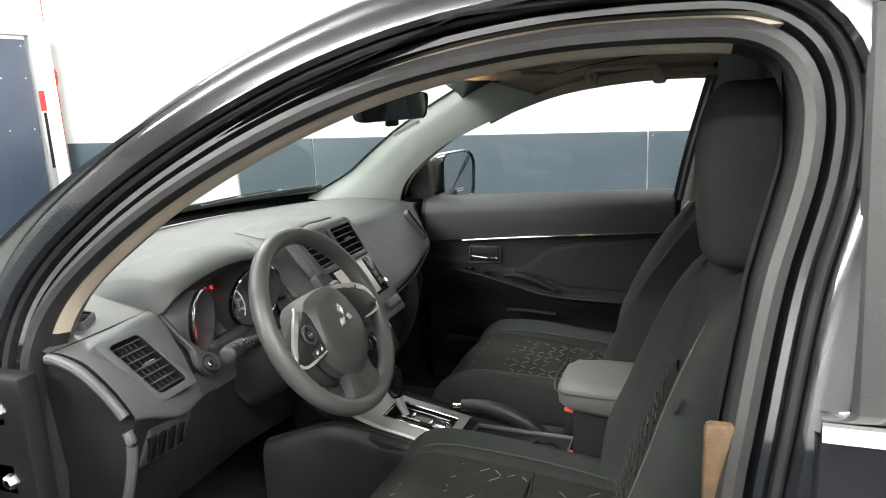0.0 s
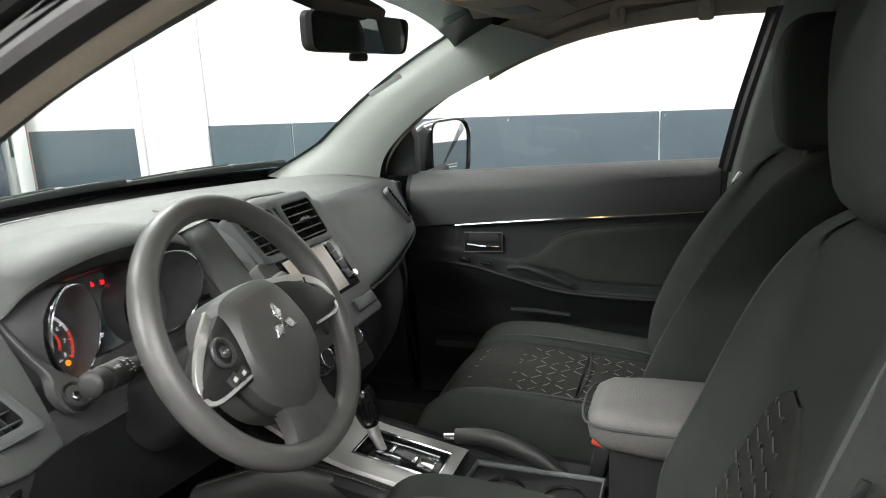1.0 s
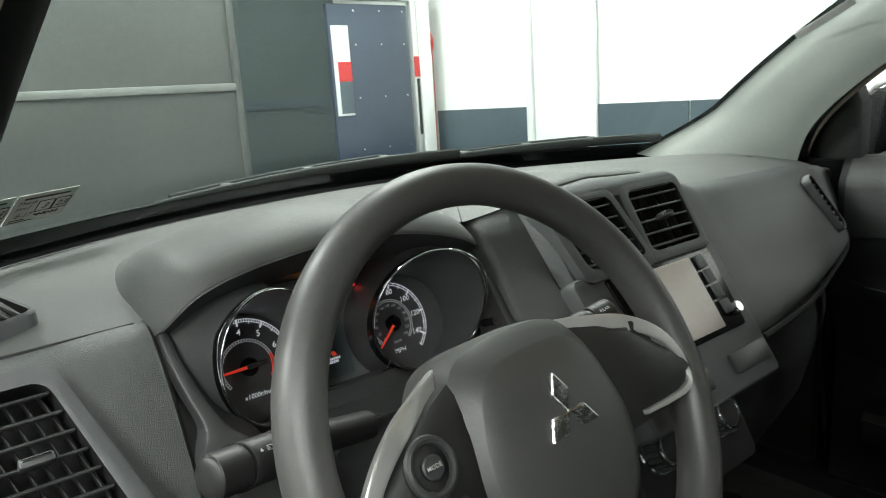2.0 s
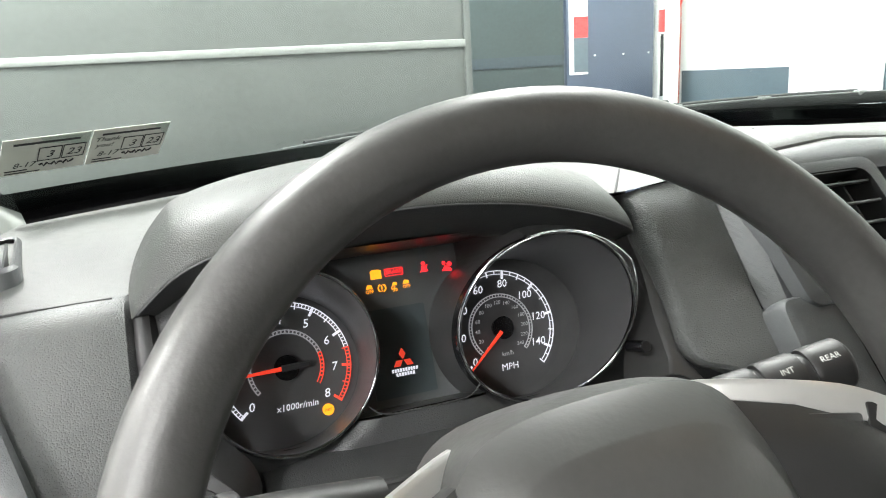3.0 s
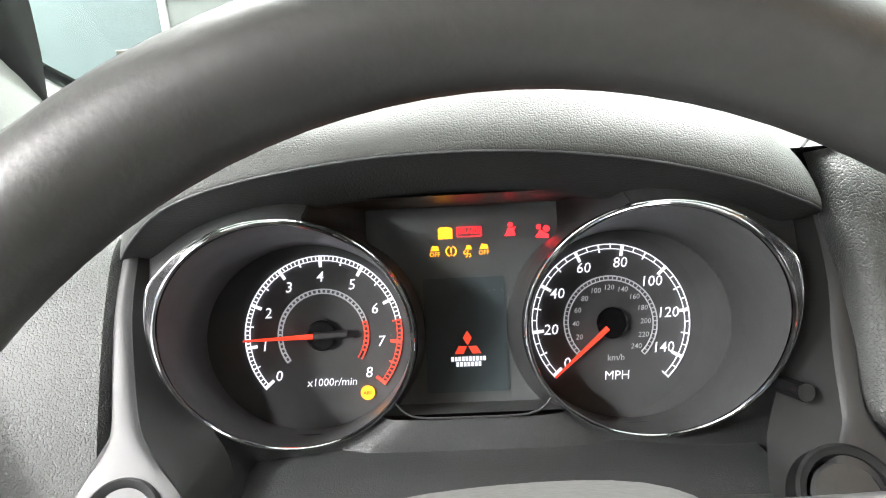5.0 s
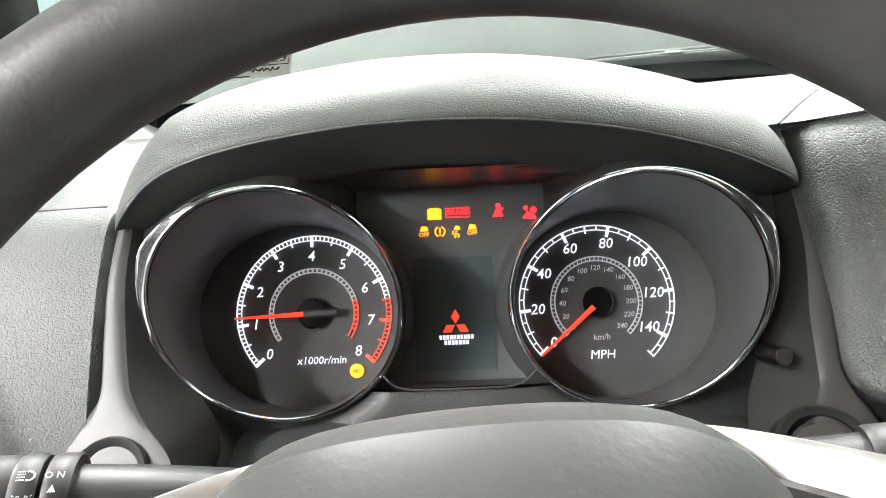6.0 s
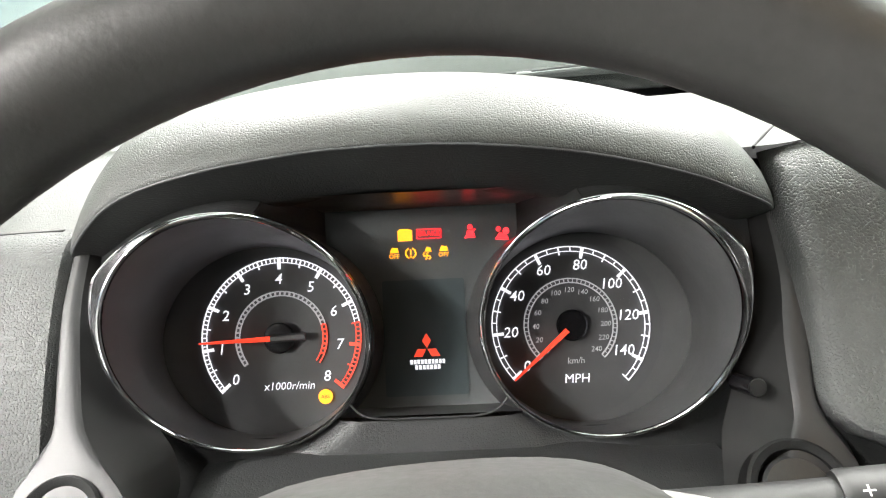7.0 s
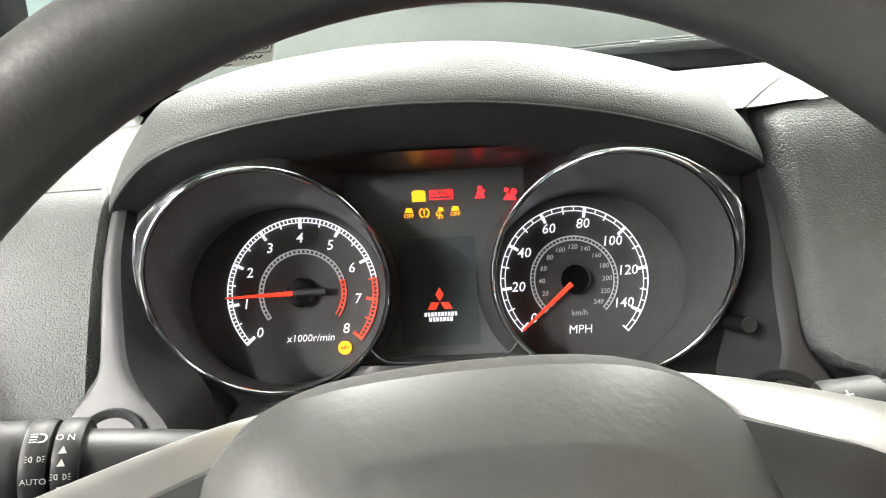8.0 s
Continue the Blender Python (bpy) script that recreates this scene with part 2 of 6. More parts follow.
def spline(pts, n, closed=False):
    """n points on a smooth curve through pts."""
    P = [Vector(p) for p in pts]
    k = len(P)
    out = []
    for i in range(n):
        u = i / (n if closed else n - 1) * (k if closed else k - 1)
        a = min(int(u), k - 1 if closed else k - 2)
        t = u - a
        q = [P[(a + d) % k] if closed else P[min(max(a + d, 0), k - 1)] for d in (-1, 0, 1, 2)]
        out.append(0.5 * (2 * q[1] + (q[2] - q[0]) * t + (2 * q[0] - 5 * q[1] + 4 * q[2] - q[3]) * t * t + (3 * q[1] - q[0] - 3 * q[2] + q[3]) * t ** 3))
    return out


def tube(path, radius, sides=10, closed=False, squash=1.0, up=(0, 0, 1), bm=None):
    """A round bar along path; radius: a number or a function of 0..1."""
    P = [Vector(p) for p in path]
    n = len(P)
    rows = []
    for i, p in enumerate(P):
        d = (P[(i + 1) % n] - P[i - 1]) if closed else (P[min(i + 1, n - 1)] - P[max(i - 1, 0)])
        d.normalize()
        side = d.cross(Vector(up))
        if side.length < 1e-4:
            side = d.cross(Vector((1, 0, 0)))
        side.normalize()
        over = side.cross(d)
        r = radius(i / max(1, n - 1)) if callable(radius) else radius
        rows.append([p + r * (math.cos(a) * side + squash * math.sin(a) * over) for a in (2 * math.pi * k / sides for k in range(sides))])
    if closed:
        rows.append(rows[0])
        b = loft(rows, close=True)
        bmesh.ops.remove_doubles(b, verts=b.verts, dist=1e-6)
        return join(bm, b) if bm else b
    return loft(rows, close=True, caps=True, bm=bm)


def slab(outline, thick, m=None, bevel=0.0, seg=2, bm=None):
    """A plate: outline in local x and z, from y = 0 to y = thick, at the pose m."""
    b = bmesh.new()
    front = [b.verts.new((x, 0, z)) for x, z in outline]
    face = b.faces.new(front)
    ext = bmesh.ops.extrude_face_region(b, geom=[face])
    bmesh.ops.translate(b, vec=(0, thick, 0), verts=[v for v in ext["geom"] if isinstance(v, bmesh.types.BMVert)])
    if bevel:
        edges = [e for e in b.edges if abs(e.verts[0].co.y) < 1e-6 and abs(e.verts[1].co.y) < 1e-6]
        bmesh.ops.bevel(b, geom=edges, offset=bevel, segments=seg, affect="EDGES", profile=0.5)
    if m is not None:
        b.transform(m)
    return join(bm, b) if bm else b


def dome(outline, height, rings=8, power=2.0, back=0.02, m=None):
    """A cushion over a star-shaped outline in local x and z that swells to y = -height."""
    b = bmesh.new()
    cx = sum(p[0] for p in outline) / len(outline)
    cz = sum(p[1] for p in outline) / len(outline)
    rows = [[(x, back, z) for x, z in outline]]
    for k in range(rings + 1):
        f = 1 - k / rings
        y = -height * (1 - f ** power) ** (1 / power)
        rows.append([(cx + (x - cx) * max(f, 0.001), y, cz + (z - cz) * max(f, 0.001)) for x, z in outline])
    loft(rows, close=True, bm=b)
    bmesh.ops.remove_doubles(b, verts=b.verts, dist=0.0004)
    if m is not None:
        b.transform(m)
    return b


def cyl(r1, r2, length, m, sides=24, bevel=0.0, bm=None):
    """A tapered bar along local y, from y = 0 to y = length."""
    rows = []
    for r, y in ((r1 - bevel, 0), (r1, bevel), (r2, length - bevel), (r2 - bevel, length)) if bevel else ((r1, 0), (r2, length)):
        rows.append([m @ Vector((r * math.cos(a), y, r * math.sin(a))) for a in (2 * math.pi * k / sides for k in range(sides))])
    return loft(rows, close=True, caps=True, bm=bm)


def words(text, size, m, align="CENTER", slant=0.0, bm=None, bold=0.006):
    """Letters of the built-in font lying in local x and z, facing -y."""
    c = bpy.data.curves.new("letters", "FONT")
    c.body, c.size, c.align_x, c.align_y, c.shear, c.resolution_u = text, size, align, "CENTER", slant, 2
    c.offset = size * bold
    o = bpy.data.objects.new("letters", c)
    scene.collection.objects.link(o)
    me = bpy.data.meshes.new_from_object(o.evaluated_get(bpy.context.evaluated_depsgraph_get()))
    b = bmesh.new()
    b.from_mesh(me)
    bpy.data.objects.remove(o)
    bpy.data.curves.remove(c)
    bpy.data.meshes.remove(me)
    b.transform(m @ pose(0, 0, 0, 90))
    return join(bm, b) if bm else b


def arc_band(cx, cz, r0, r1, a0, a1, n, y=0.0, thick=0.0006, bm=None):
    """A flat ring segment in local x and z, with a little thickness; degrees."""
    out = bm or bmesh.new()
    rows = []
    for i in range(n + 1):
        a = radians(a0 + (a1 - a0) * i / n)
        c, s = math.cos(a), math.sin(a)
        rows.append([(cx + r0 * c, y, cz + r0 * s), (cx + r1 * c, y, cz + r1 * s), (cx + r1 * c, y - thick, cz + r1 * s), (cx + r0 * c, y - thick, cz + r0 * s)])
    return loft(rows, close=True, caps=True, bm=out)


def lerp(x, xs, ys):
    return float(np.interp(x, xs, ys))


def smooth_rows(xs, table, n):
    """Sections between stations: table holds, for each station in xs, the same number of (y, z); eased between them."""
    out = []
    for i in range(n + 1):
        x = xs[0] + (xs[-1] - xs[0]) * i / n
        k = max(0, min(len(xs) - 2, int(np.searchsorted(xs, x, side="right")) - 1))
        t = (x - xs[k]) / (xs[k + 1] - xs[k])
        row = []
        for j in range(len(table[0])):
            p = [Vector(table[min(max(k + d, 0), len(xs) - 1)][j]) for d in (-1, 0, 1, 2)]
            v = 0.5 * (2 * p[1] + (p[2] - p[0]) * t + (2 * p[0] - 5 * p[1] + 4 * p[2] - p[3]) * t * t + (3 * p[1] - p[0] - 3 * p[2] + p[3]) * t ** 3)
            row.append((x, v.x, v.y))
        out.append(row)
    return out


def fine(row, per):
    """A row of points made denser along a smooth curve."""
    return spline(row, (len(row) - 1) * per + 1)


# ---- the garage ----
def plain(name, size, at, mat, label, cat, bevel=0.0):
    o = part(name, rbox(size, pose(*at), bevel), mat, None, label, smooth=0)
    return tagged(o, label, cat, kind="structure")


WALL_X = 3.2
plain("floor", (14.4, 17.4, 0.2), (-2.0, -1.8, -0.1), M_CONC, "sealed grey concrete garage floor", "floor")
plain("ceiling", (14.4, 17.4, 0.12), (-2.0, -1.8, CEIL + 0.06), M_CEIL, "white panelled garage ceiling", "ceiling")
wall_e = plain("wall_east", (0.16, 17.0, CEIL), (WALL_X + 0.08, -1.8, CEIL / 2), M_WALLW, "white painted garage wall above blue panels", "wall")
wall_w = plain("wall_west", (0.16, 17.0, CEIL), (-6.4, -1.8, CEIL / 2), M_WALLW, "white painted garage wall", "wall")
plain("wall_south", (12.0, 0.16, CEIL), (-2.9, -10.2, CEIL / 2), M_WALLW, "white painted garage rear wall", "wall")
plain("wall_north", (12.0, 0.16, CEIL), (-2.9, 6.2, CEIL / 2), M_WALLW, "white painted garage front wall", "wall")
# blue boards along the passenger side wall, with joints and screws
yb = -0.375 - 2.44 * 4
while yb < 3.5:
    b = part("wall_panel", rbox((0.012, 2.432, 1.15), pose(WALL_X - 0.007, yb + 1.22, 0.575), 0.003, 1), M_WALLB, wall_e, smooth=0)
    screws = bmesh.new()
    for dy in (0.03, 0.9, 1.7, 2.41):
        cyl(0.006, 0.005, 0.004, pose(WALL_X - 0.013, yb + dy, 1.125, 0, 0, 90), 8, bm=screws)
        cyl(0.006, 0.005, 0.004, pose(WALL_X - 0.013, yb + dy, 0.60, 0, 0, 90), 8, bm=screws)
    part("screw", screws, M_BOLT, b, "zinc screw heads", smooth=0)
    yb += 2.44
yb = -9.6
while yb < 5.0:
    part("wall_panel", rbox((0.012, 2.432, 1.15), pose(-6.31, yb + 1.22, 0.575), 0.003, 1), M_WALLB, wall_w, smooth=0)
    yb += 2.44
north = plain("wall_north_boards", (4.2, 0.02, 2.6), (2.2, 6.1, 1.3), M_NORTH, "teal grey boards on the front wall", "wall panel")
plain("wall_north_boards", (4.2, 0.02, 3.6), (-4.25, 6.1, 1.8), M_NORTH, "teal grey boards beside the trailer", "wall panel")
# solid strip on the boards painting a band reflected in the windshield
plain("trim", (4.2, 0.014, 0.10), (2.2, 6.083, 1.30), M_WALLB, "dark strip in place of a windshield reflection", "trim")

sheet = thing("plastic_door_panel", pose(WALL_X - 0.03, 3.1, 0), "glossy white plastic panel with a post fixed to the wall", "wall panel")
part("panel", rbox((0.03, 0.56, 2.5), pose(WALL_X - 0.03, 3.03, 1.35), 0.006), M_SHEET, sheet, world=True)
part("post", rbox((0.05, 0.06, 2.6), pose(WALL_X - 0.04, 3.35, 1.35), 0.006), M_WHITE, sheet, world=True)

# unseen glowing fixtures added where the lamps stand
for lx, ly, watts in LAMPS:
    f = thing("added_strip_light", pose(lx, ly, CEIL - 0.6), "unseen white strip light with a lit diffuser, added for light", "ceiling light", "strip lights on the ceiling")
    part("housing", rbox((0.34, 2.5, 0.06), pose(0, 0, 0.06), 0.01), M_WHITE, f)
    part("diffuser", rbox((0.27, 2.38, 0.02), pose(0, 0, 0.0), 0.008), M_TUBE, f)
    for dy in (-0.9, 0.9):
        part("hanger", tube([(0, dy, 0.08), (0, dy, 0.6)], 0.006, 6), M_RAIL, f)

# grey enclosed trailer standing across the front of the car
trailer = thing("cargo_trailer", pose(-0.4, 4.8, 0), "grey enclosed cargo trailer with a bare metal rail", "trailer")
part("side_wall", rbox((3.38, 1.0, 2.9), pose(-0.41, 4.72, 1.95), 0.02), M_TRAILER, trailer, world=True)
part("rail", rbox((3.39, 0.02, 0.05), pose(-0.41, 4.212, 1.42), 0.006), M_RAILG, trailer, "dull metal rail", world=True)
part("lower_rail", rbox((3.39, 0.03, 0.09), pose(-0.41, 4.212, 0.52), 0.006), M_RAIL, trailer, "bare aluminium rail", world=True)
part("corner_post", rbox((0.05, 0.05, 2.9), pose(1.275, 4.225, 1.95), 0.012), M_TRAILER, trailer, world=True)
part("corner_post", rbox((0.05, 0.05, 2.9), pose(-2.095, 4.225, 1.95), 0.012), M_RAIL, trailer, world=True)
for wx in (-1.2, -0.4):
    w = part("wheel", cyl(0.33, 0.33, 0.2, pose(wx, 4.3, 0.33), 32, 0.03), M_RUBBER, trailer, "black trailer tyre", world=True)
    part("rim", cyl(0.2, 0.18, 0.02, pose(wx, 4.285, 0.33), 24, 0.004), M_RAIL, w, world=True)

# blue door with white posts and reflective tape
gate = thing("blue_trailer_door", pose(2.4, 4.4, 0), "blue trailer door in a white frame with reflective tape", "door")
part("door_skin", rbox((0.74, 0.05, 2.0), pose(2.48, 4.42, 1.0), 0.01), M_BLUE, gate, world=True)
part("post", rbox((0.13, 0.09, 2.12), pose(2.985, 4.40, 1.06), 0.012), M_WHITE, gate, "white painted post", world=True)
part("inner_post", rbox((0.05, 0.06, 2.1), pose(2.885, 4.385, 1.05), 0.006), M_RAIL, gate, world=True)
part("top_beam", rbox((1.0, 0.10, 0.12), pose(2.58, 4.41, 2.09), 0.012), M_WHITE, gate, world=True)
part("tape_backing", rbox((0.15, 0.006, 0.67), pose(2.205, 4.392, 1.505), 0.001, 1), M_TAPEW, gate, world=True)
part("tape_stripe", rbox((0.115, 0.006, 0.145), pose(2.222, 4.388, 1.50), 0.001, 1), M_TAPER, gate, "red tape stripe", world=True)
part("tape_stripe", rbox((0.115, 0.006, 0.24), pose(2.222, 4.388, 1.307), 0.001, 1), M_WALLB, gate, world=True)
part("tape_stripe", rbox((0.052, 0.006, 0.16), pose(2.885, 4.352, 1.52), 0.001, 1), M_TAPER, gate, "red tape stripe", world=True)
part("tape_stripe", rbox((0.025, 0.006, 0.45), pose(2.89, 4.352, 1.2), 0.001, 1), M_DARK, gate, world=True)
for zz in (0.5, 0.9, 1.3, 1.7, 1.95):
    for xx in (2.34, 2.58, 2.80):
        part("rivet", cyl(0.008, 0.006, 0.005, pose(xx, 4.391, zz), 8), M_BOLT, gate, world=True)
cord = thing("red_cord", pose(3.08, 4.42, 0), "thin red cord hanging beside the white post", "cord")
part("strand", tube(spline([(3.05, 4.40, CEIL), (3.06, 4.40, 2.9), (3.065, 4.40, 2.0), (3.09, 4.41, 1.72), (3.10, 4.41, 1.5), (3.10, 4.42, 0.9), (3.10, 4.42, 0.004)], 40), 0.004, 6), M_RED, cord, world=True)
part("knot", tube(spline([(3.075, 4.40, 1.80), (3.09, 4.395, 1.72), (3.083, 4.40, 1.62)], 8), lambda t: 0.012 * math.sin(math.pi * t) + 0.004, 8), M_RED, cord, world=True)


# ---- the car body ----
def tumble(y, z, off=0.0, x0=0.80):
    """Half width of the body side at a height, with an offset outward."""
    return x0 - 0.3 * (max(z, 1.1) - 1.0) + 0.17 * max(0.0, 1.1 - z) + off


OPENING = [(0.25, 0.42), (0.262, 0.7), (0.277, 0.95), (0.273, 1.08), (0.24, 1.165), (0.15, 1.25), (0.02, 1.335), (-0.15, 1.417), (-0.32, 1.472),
           (-0.50, 1.50), (-0.66, 1.503), (-0.735, 1.493), (-0.768, 1.455), (-0.768, 1.38), (-0.738, 1.259), (-0.715, 1.12), (-0.70, 1.0), (-0.69, 0.8), (-0.68, 0.42)]


def frame_band(side, profile, first=0, last=95, n=96):
    """A strip round the door opening; profile: (offset from the opening's edge, offset outward)."""
    path = spline([(0, y, z) for y, z in OPENING], n)
    rows = []
    for i, p in enumerate(path):
        if not first <= i <= last:
            continue
        d = (path[min(i + 1, n - 1)] - path[max(i - 1, 0)]).normalized()
        nrm = Vector((0, -d.z, d.y)) * -1
        row = []
        for o, w in profile:
            q = p + nrm * o
            row.append((side * tumble(q.y, q.z, w), q.y, q.z))
        rows.append(row)
    return loft(rows)


body = thing("car_body", pose(0, 0, 0.2), "glossy black compact crossover body, driver's door open", "car body")
for side in (-1, 1):
    trim_profile = [(-0.002, -0.064), (0.0, -0.057), (0.004, -0.046), (0.012, -0.036)]
    part("frame_trim", frame_band(side, trim_profile, 18, 56), M_LINER, body, "beige inner frame trim", world=True)
    part("frame_trim", frame_band(side, trim_profile, 0, 18), M_DARK, body, world=True)
    part("frame_trim", frame_band(side, trim_profile, 56, 95), M_DARK, body, world=True)
    part("weather_strip", frame_band(side, [(0.010, -0.04), (0.008, -0.022), (0.014, -0.008), (0.024, -0.004), (0.034, -0.010), (0.036, -0.022), (0.036, -0.04)]), M_RUBBER, body, "ribbed black rubber seal", world=True)
    part("door_channel", frame_band(side, [(0.034, -0.045), (0.040, -0.034), (0.046, -0.022), (0.054, -0.020), (0.060, -0.026), (0.062, -0.04)]), M_PAINT, body, "painted door channel", world=True)
    part("outer_seal", frame_band(side, [(0.060, -0.04), (0.062, -0.012), (0.067, -0.006), (0.072, -0.012), (0.073, -0.03)]), M_RUBBER, body, world=True)
    # the far pillar stays behind the edge of the windshield
    side_profile = [(0.071, -0.03), (0.074, -0.004), (0.082, 0.002), (0.105, 0.002), (0.125, -0.004), (0.14, -0.02), (0.152, -0.045), (0.156, -0.08)]
    if side > 0:
        side_profile = [(0.071, -0.03), (0.074, -0.008), (0.080, -0.004), (0.092, -0.006), (0.100, -0.016), (0.104, -0.03)]
    part("body_side", frame_band(side, side_profile), M_PAINT, body, "glossy black painted pillar and roof rail", world=True)
    # skin below the side windows: lower body
    part("sill", rbox((0.12, 1.6, 0.16), pose(side * 0.80, -0.2, 0.36), 0.03), M_PAINT, body, world=True)
# roof
rows = []
for i in range(17):
    x = -0.655 + 1.31 * i / 16
    f = 1 - (x / 0.655) ** 2
    rows.append([(x, y, z + 0.055 * f ** 0.6 - 0.07 * (1 - f) ** 2 * max(0.0, 1 + y / 0.45)) for y, z in ((0.0 + 0.06 * f, 1.475), (-0.15 + 0.02 * f, 1.52), (-0.4, 1.565), (-0.9, 1.58), (-1.5, 1.56), (-1.9, 1.51), (-2.15, 1.44), (-2.22, 1.36))])
part("roof", loft(rows), M_PAINT, body, "glossy black roof", world=True)
# rear body closing the cabin
part("rear_body", rbox((1.5, 0.06, 1.3), pose(0, -2.2, 0.95), 0.03), M_PAINT, body, world=True)
part("floor_pan", rbox((1.62, 3.24, 0.05), pose(0, -0.75, 0.37), 0.01), M_CARPET, body, "black carpeted cabin floor", world=True)
part("firewall", rbox((1.66, 0.05, 0.68), pose(0, 0.66, 0.71, 8), 0.01), M_CARPET, body, "black carpeted footwell wall", world=True)
for s, lab in ((-1, ""), (1, "")):
    part("kick_panel", rbox((0.04, 0.56, 0.74), pose(s * 0.79, 0.54, 0.71), 0.01), M_DARK, body, world=True)
    part("side_panel", rbox((0.05, 1.35, 0.75), pose(s * 0.735, -1.5, 0.78), 0.02), M_DOOR, body, "dark rear side trim", world=True)
# bonnet and scuttle
rows = []
for i in range(21):
    x = -0.82 + 1.64 * i / 20
    f = 1 - (x / 0.82) ** 2
    rows.append([(x, y0 + 0.10 * f, z0 + 0.05 * f ** 0.7) for y0, z0 in ((0.80, 1.02), (0.95, 1.035), (1.2, 1.03), (1.45, 1.0), (1.65, 0.93), (1.74, 0.82), (1.76, 0.5))])
part("bonnet", loft(rows), M_PAINT, body, "glossy black bonnet", world=True)
for s in (-1, 1):
    part("wing", loft([[(s * 0.82, 0.4, 1.0), (s * 0.82, 0.8, 1.02), (s * 0.82, 1.3, 1.0), (s * 0.8, 1.7, 0.9)], [(s * 0.9, 0.4, 0.9), (s * 0.9, 0.8, 0.92), (s * 0.9, 1.3, 0.9), (s * 0.86, 1.7, 0.82)], [(s * 0.89, 0.4, 0.4), (s * 0.89, 0.8, 0.4), (s * 0.89, 1.3, 0.4), (s * 0.86, 1.7, 0.4)]]), M_PAINT, body, world=True)


def ws_base(x):
    return 0.80 - 0.47 * x * x, 1.125 - 0.02 * x * x


def ws_top(x):
    return -0.055 + 0.02 - 0.08 * (1 - (x / 0.62) ** 2), 1.50 + 0.03 * (1 - (x / 0.62) ** 2)


def ws_point(x, t, lift=0.0):
    """A place on the windshield: x at its base, t from base to top."""
    (y0, z0), (y1, z1) = ws_base(x), ws_top(x * 0.86)
    p = Vector((x * (1 - 0.14 * t), y0 + (y1 - y0) * t, z0 + (z1 - z0) * t + 0.035 * math.sin(math.pi * t)))
    return p + lift * Vector((0, 0.5, 0.86))


rows = [[ws_point(-0.72 + 1.44 * i / 24, k / 10) for k in range(11)] for i in range(25)]
ws = part("windshield", loft(rows), M_WSGLASS, body, "clear raked windshield glass", world=True)
ws.visible_shadow = False
rows = [[ws_point(-0.73 + 1.46 * i / 30, -0.035, 0.0), ws_point(-0.73 + 1.46 * i / 30, 0.045, 0.002)] for i in range(31)]
part("ceramic_border", loft(rows), M_GLOSSBLK, body, "black border along the glass base", world=True)
part("sensor_cover", slab([(-0.16, 0), (0.14, 0), (0.11, -0.06), (-0.13, -0.06)], 0.02, pose(-0.10, -0.015, 1.503, -62), 0.006), M_DARK, body, "dark sensor housing at the glass top", world=True)

# A-pillar inner trims
for s in (-1, 1):
    rows, side_edge = [], []
    for i in range(37):
        t = i / 36
        a = ws_point(s * ((0.735 if s < 0 else 0.703) - 0.075 * max(0.0, 1 - t / 0.2) ** 1.4), t) + Vector((s * 0.01, 0.0, 0))
        side_edge.append((a + Vector((s * 0.002, -0.002, -0.002)), a + Vector((0, 0.003, 0.004)), a + Vector((-s * 0.013, 0.003, 0.004))))
        e = spline([(0, 0.285, 1.08), (0, 0.24, 1.175), (0, 0.12, 1.275), (0, 0.0, 1.352 if s < 0 else 1.336), (0, -0.13, 1.41 if s < 0 else 1.389), (0, -0.25, 1.455 if s < 0 else 1.434)], 37)[i]
        e = Vector((s * (tumble(e.y, e.z) - 0.085), e.y, e.z))
        mid = (a + e) / 2 + Vector((-s * 0.025, -0.01, 0.0))
        rows.append([a, (a + mid) / 2 + Vector((-s * 0.012, 0, 0)), mid, (mid + e) / 2 + Vector((-s * 0.004, 0, 0)), e])
    part("a_pillar_trim", loft([fine(r, 3) for r in rows]), M_PILLAR, body, "pale grey green pillar trim", world=True)
    part("side_border", loft([list(p) for p in side_edge]), M_GLOSSBLK, body, "black border along the glass edge", world=True)

# headliner
rows = []
for i in range(17):
    x = -0.60 + 1.20 * i / 16
    f = 1 - (x / 0.60) ** 2
    rows.append([(x, y, z + 0.035 * f) for y, z in ((ws_top(x)[0] - 0.005, 1.49), (-0.2, 1.512), (-0.36, 1.535), (-0.5, 1.545), (-0.9, 1.545), (-1.5, 1.51), (-2.1, 1.42))])
part("headliner", loft(rows), M_LINER, body, "beige fabric headliner", world=True)
for s in (-1, 1):
    rows = []
    for y in (-0.06, -0.15, -0.3, -0.5, -0.7, -1.0, -1.6, -2.1):
        zo = lerp(-y, [0.06, 0.15, 0.32, 0.5, 0.72, 2.1], [1.42, 1.425, 1.475, 1.503, 1.498, 1.42])
        zi = lerp(-y, [0.06, 0.2, 0.36, 0.5, 0.9, 1.5, 2.1], [1.49, 1.512, 1.535, 1.545, 1.545, 1.51, 1.42])
        edge = 0.085
        if s > 0:
            zo, edge = lerp(-y, [0.06, 0.09, 0.15, 0.25, 0.41, 0.54, 0.72, 2.1], [1.355, 1.369, 1.395, 1.432, 1.457, 1.47, 1.469, 1.40]), 0.03
        rows.append([(s * 0.575, y, zi + 0.006), (s * 0.60, y, zi - 0.001), (s * 0.615, y, (zi + zo) / 2 + 0.006), (s * (tumble(y, zo) - edge - 0.008), y, zo + 0.008), (s * (tumble(y, zo) - edge), y, zo)])
    part("roof_side_trim", loft([list(c_) for c_ in zip(*[fine(list(r_), 3) for r_ in zip(*rows)])]), M_LINER, body, world=True)

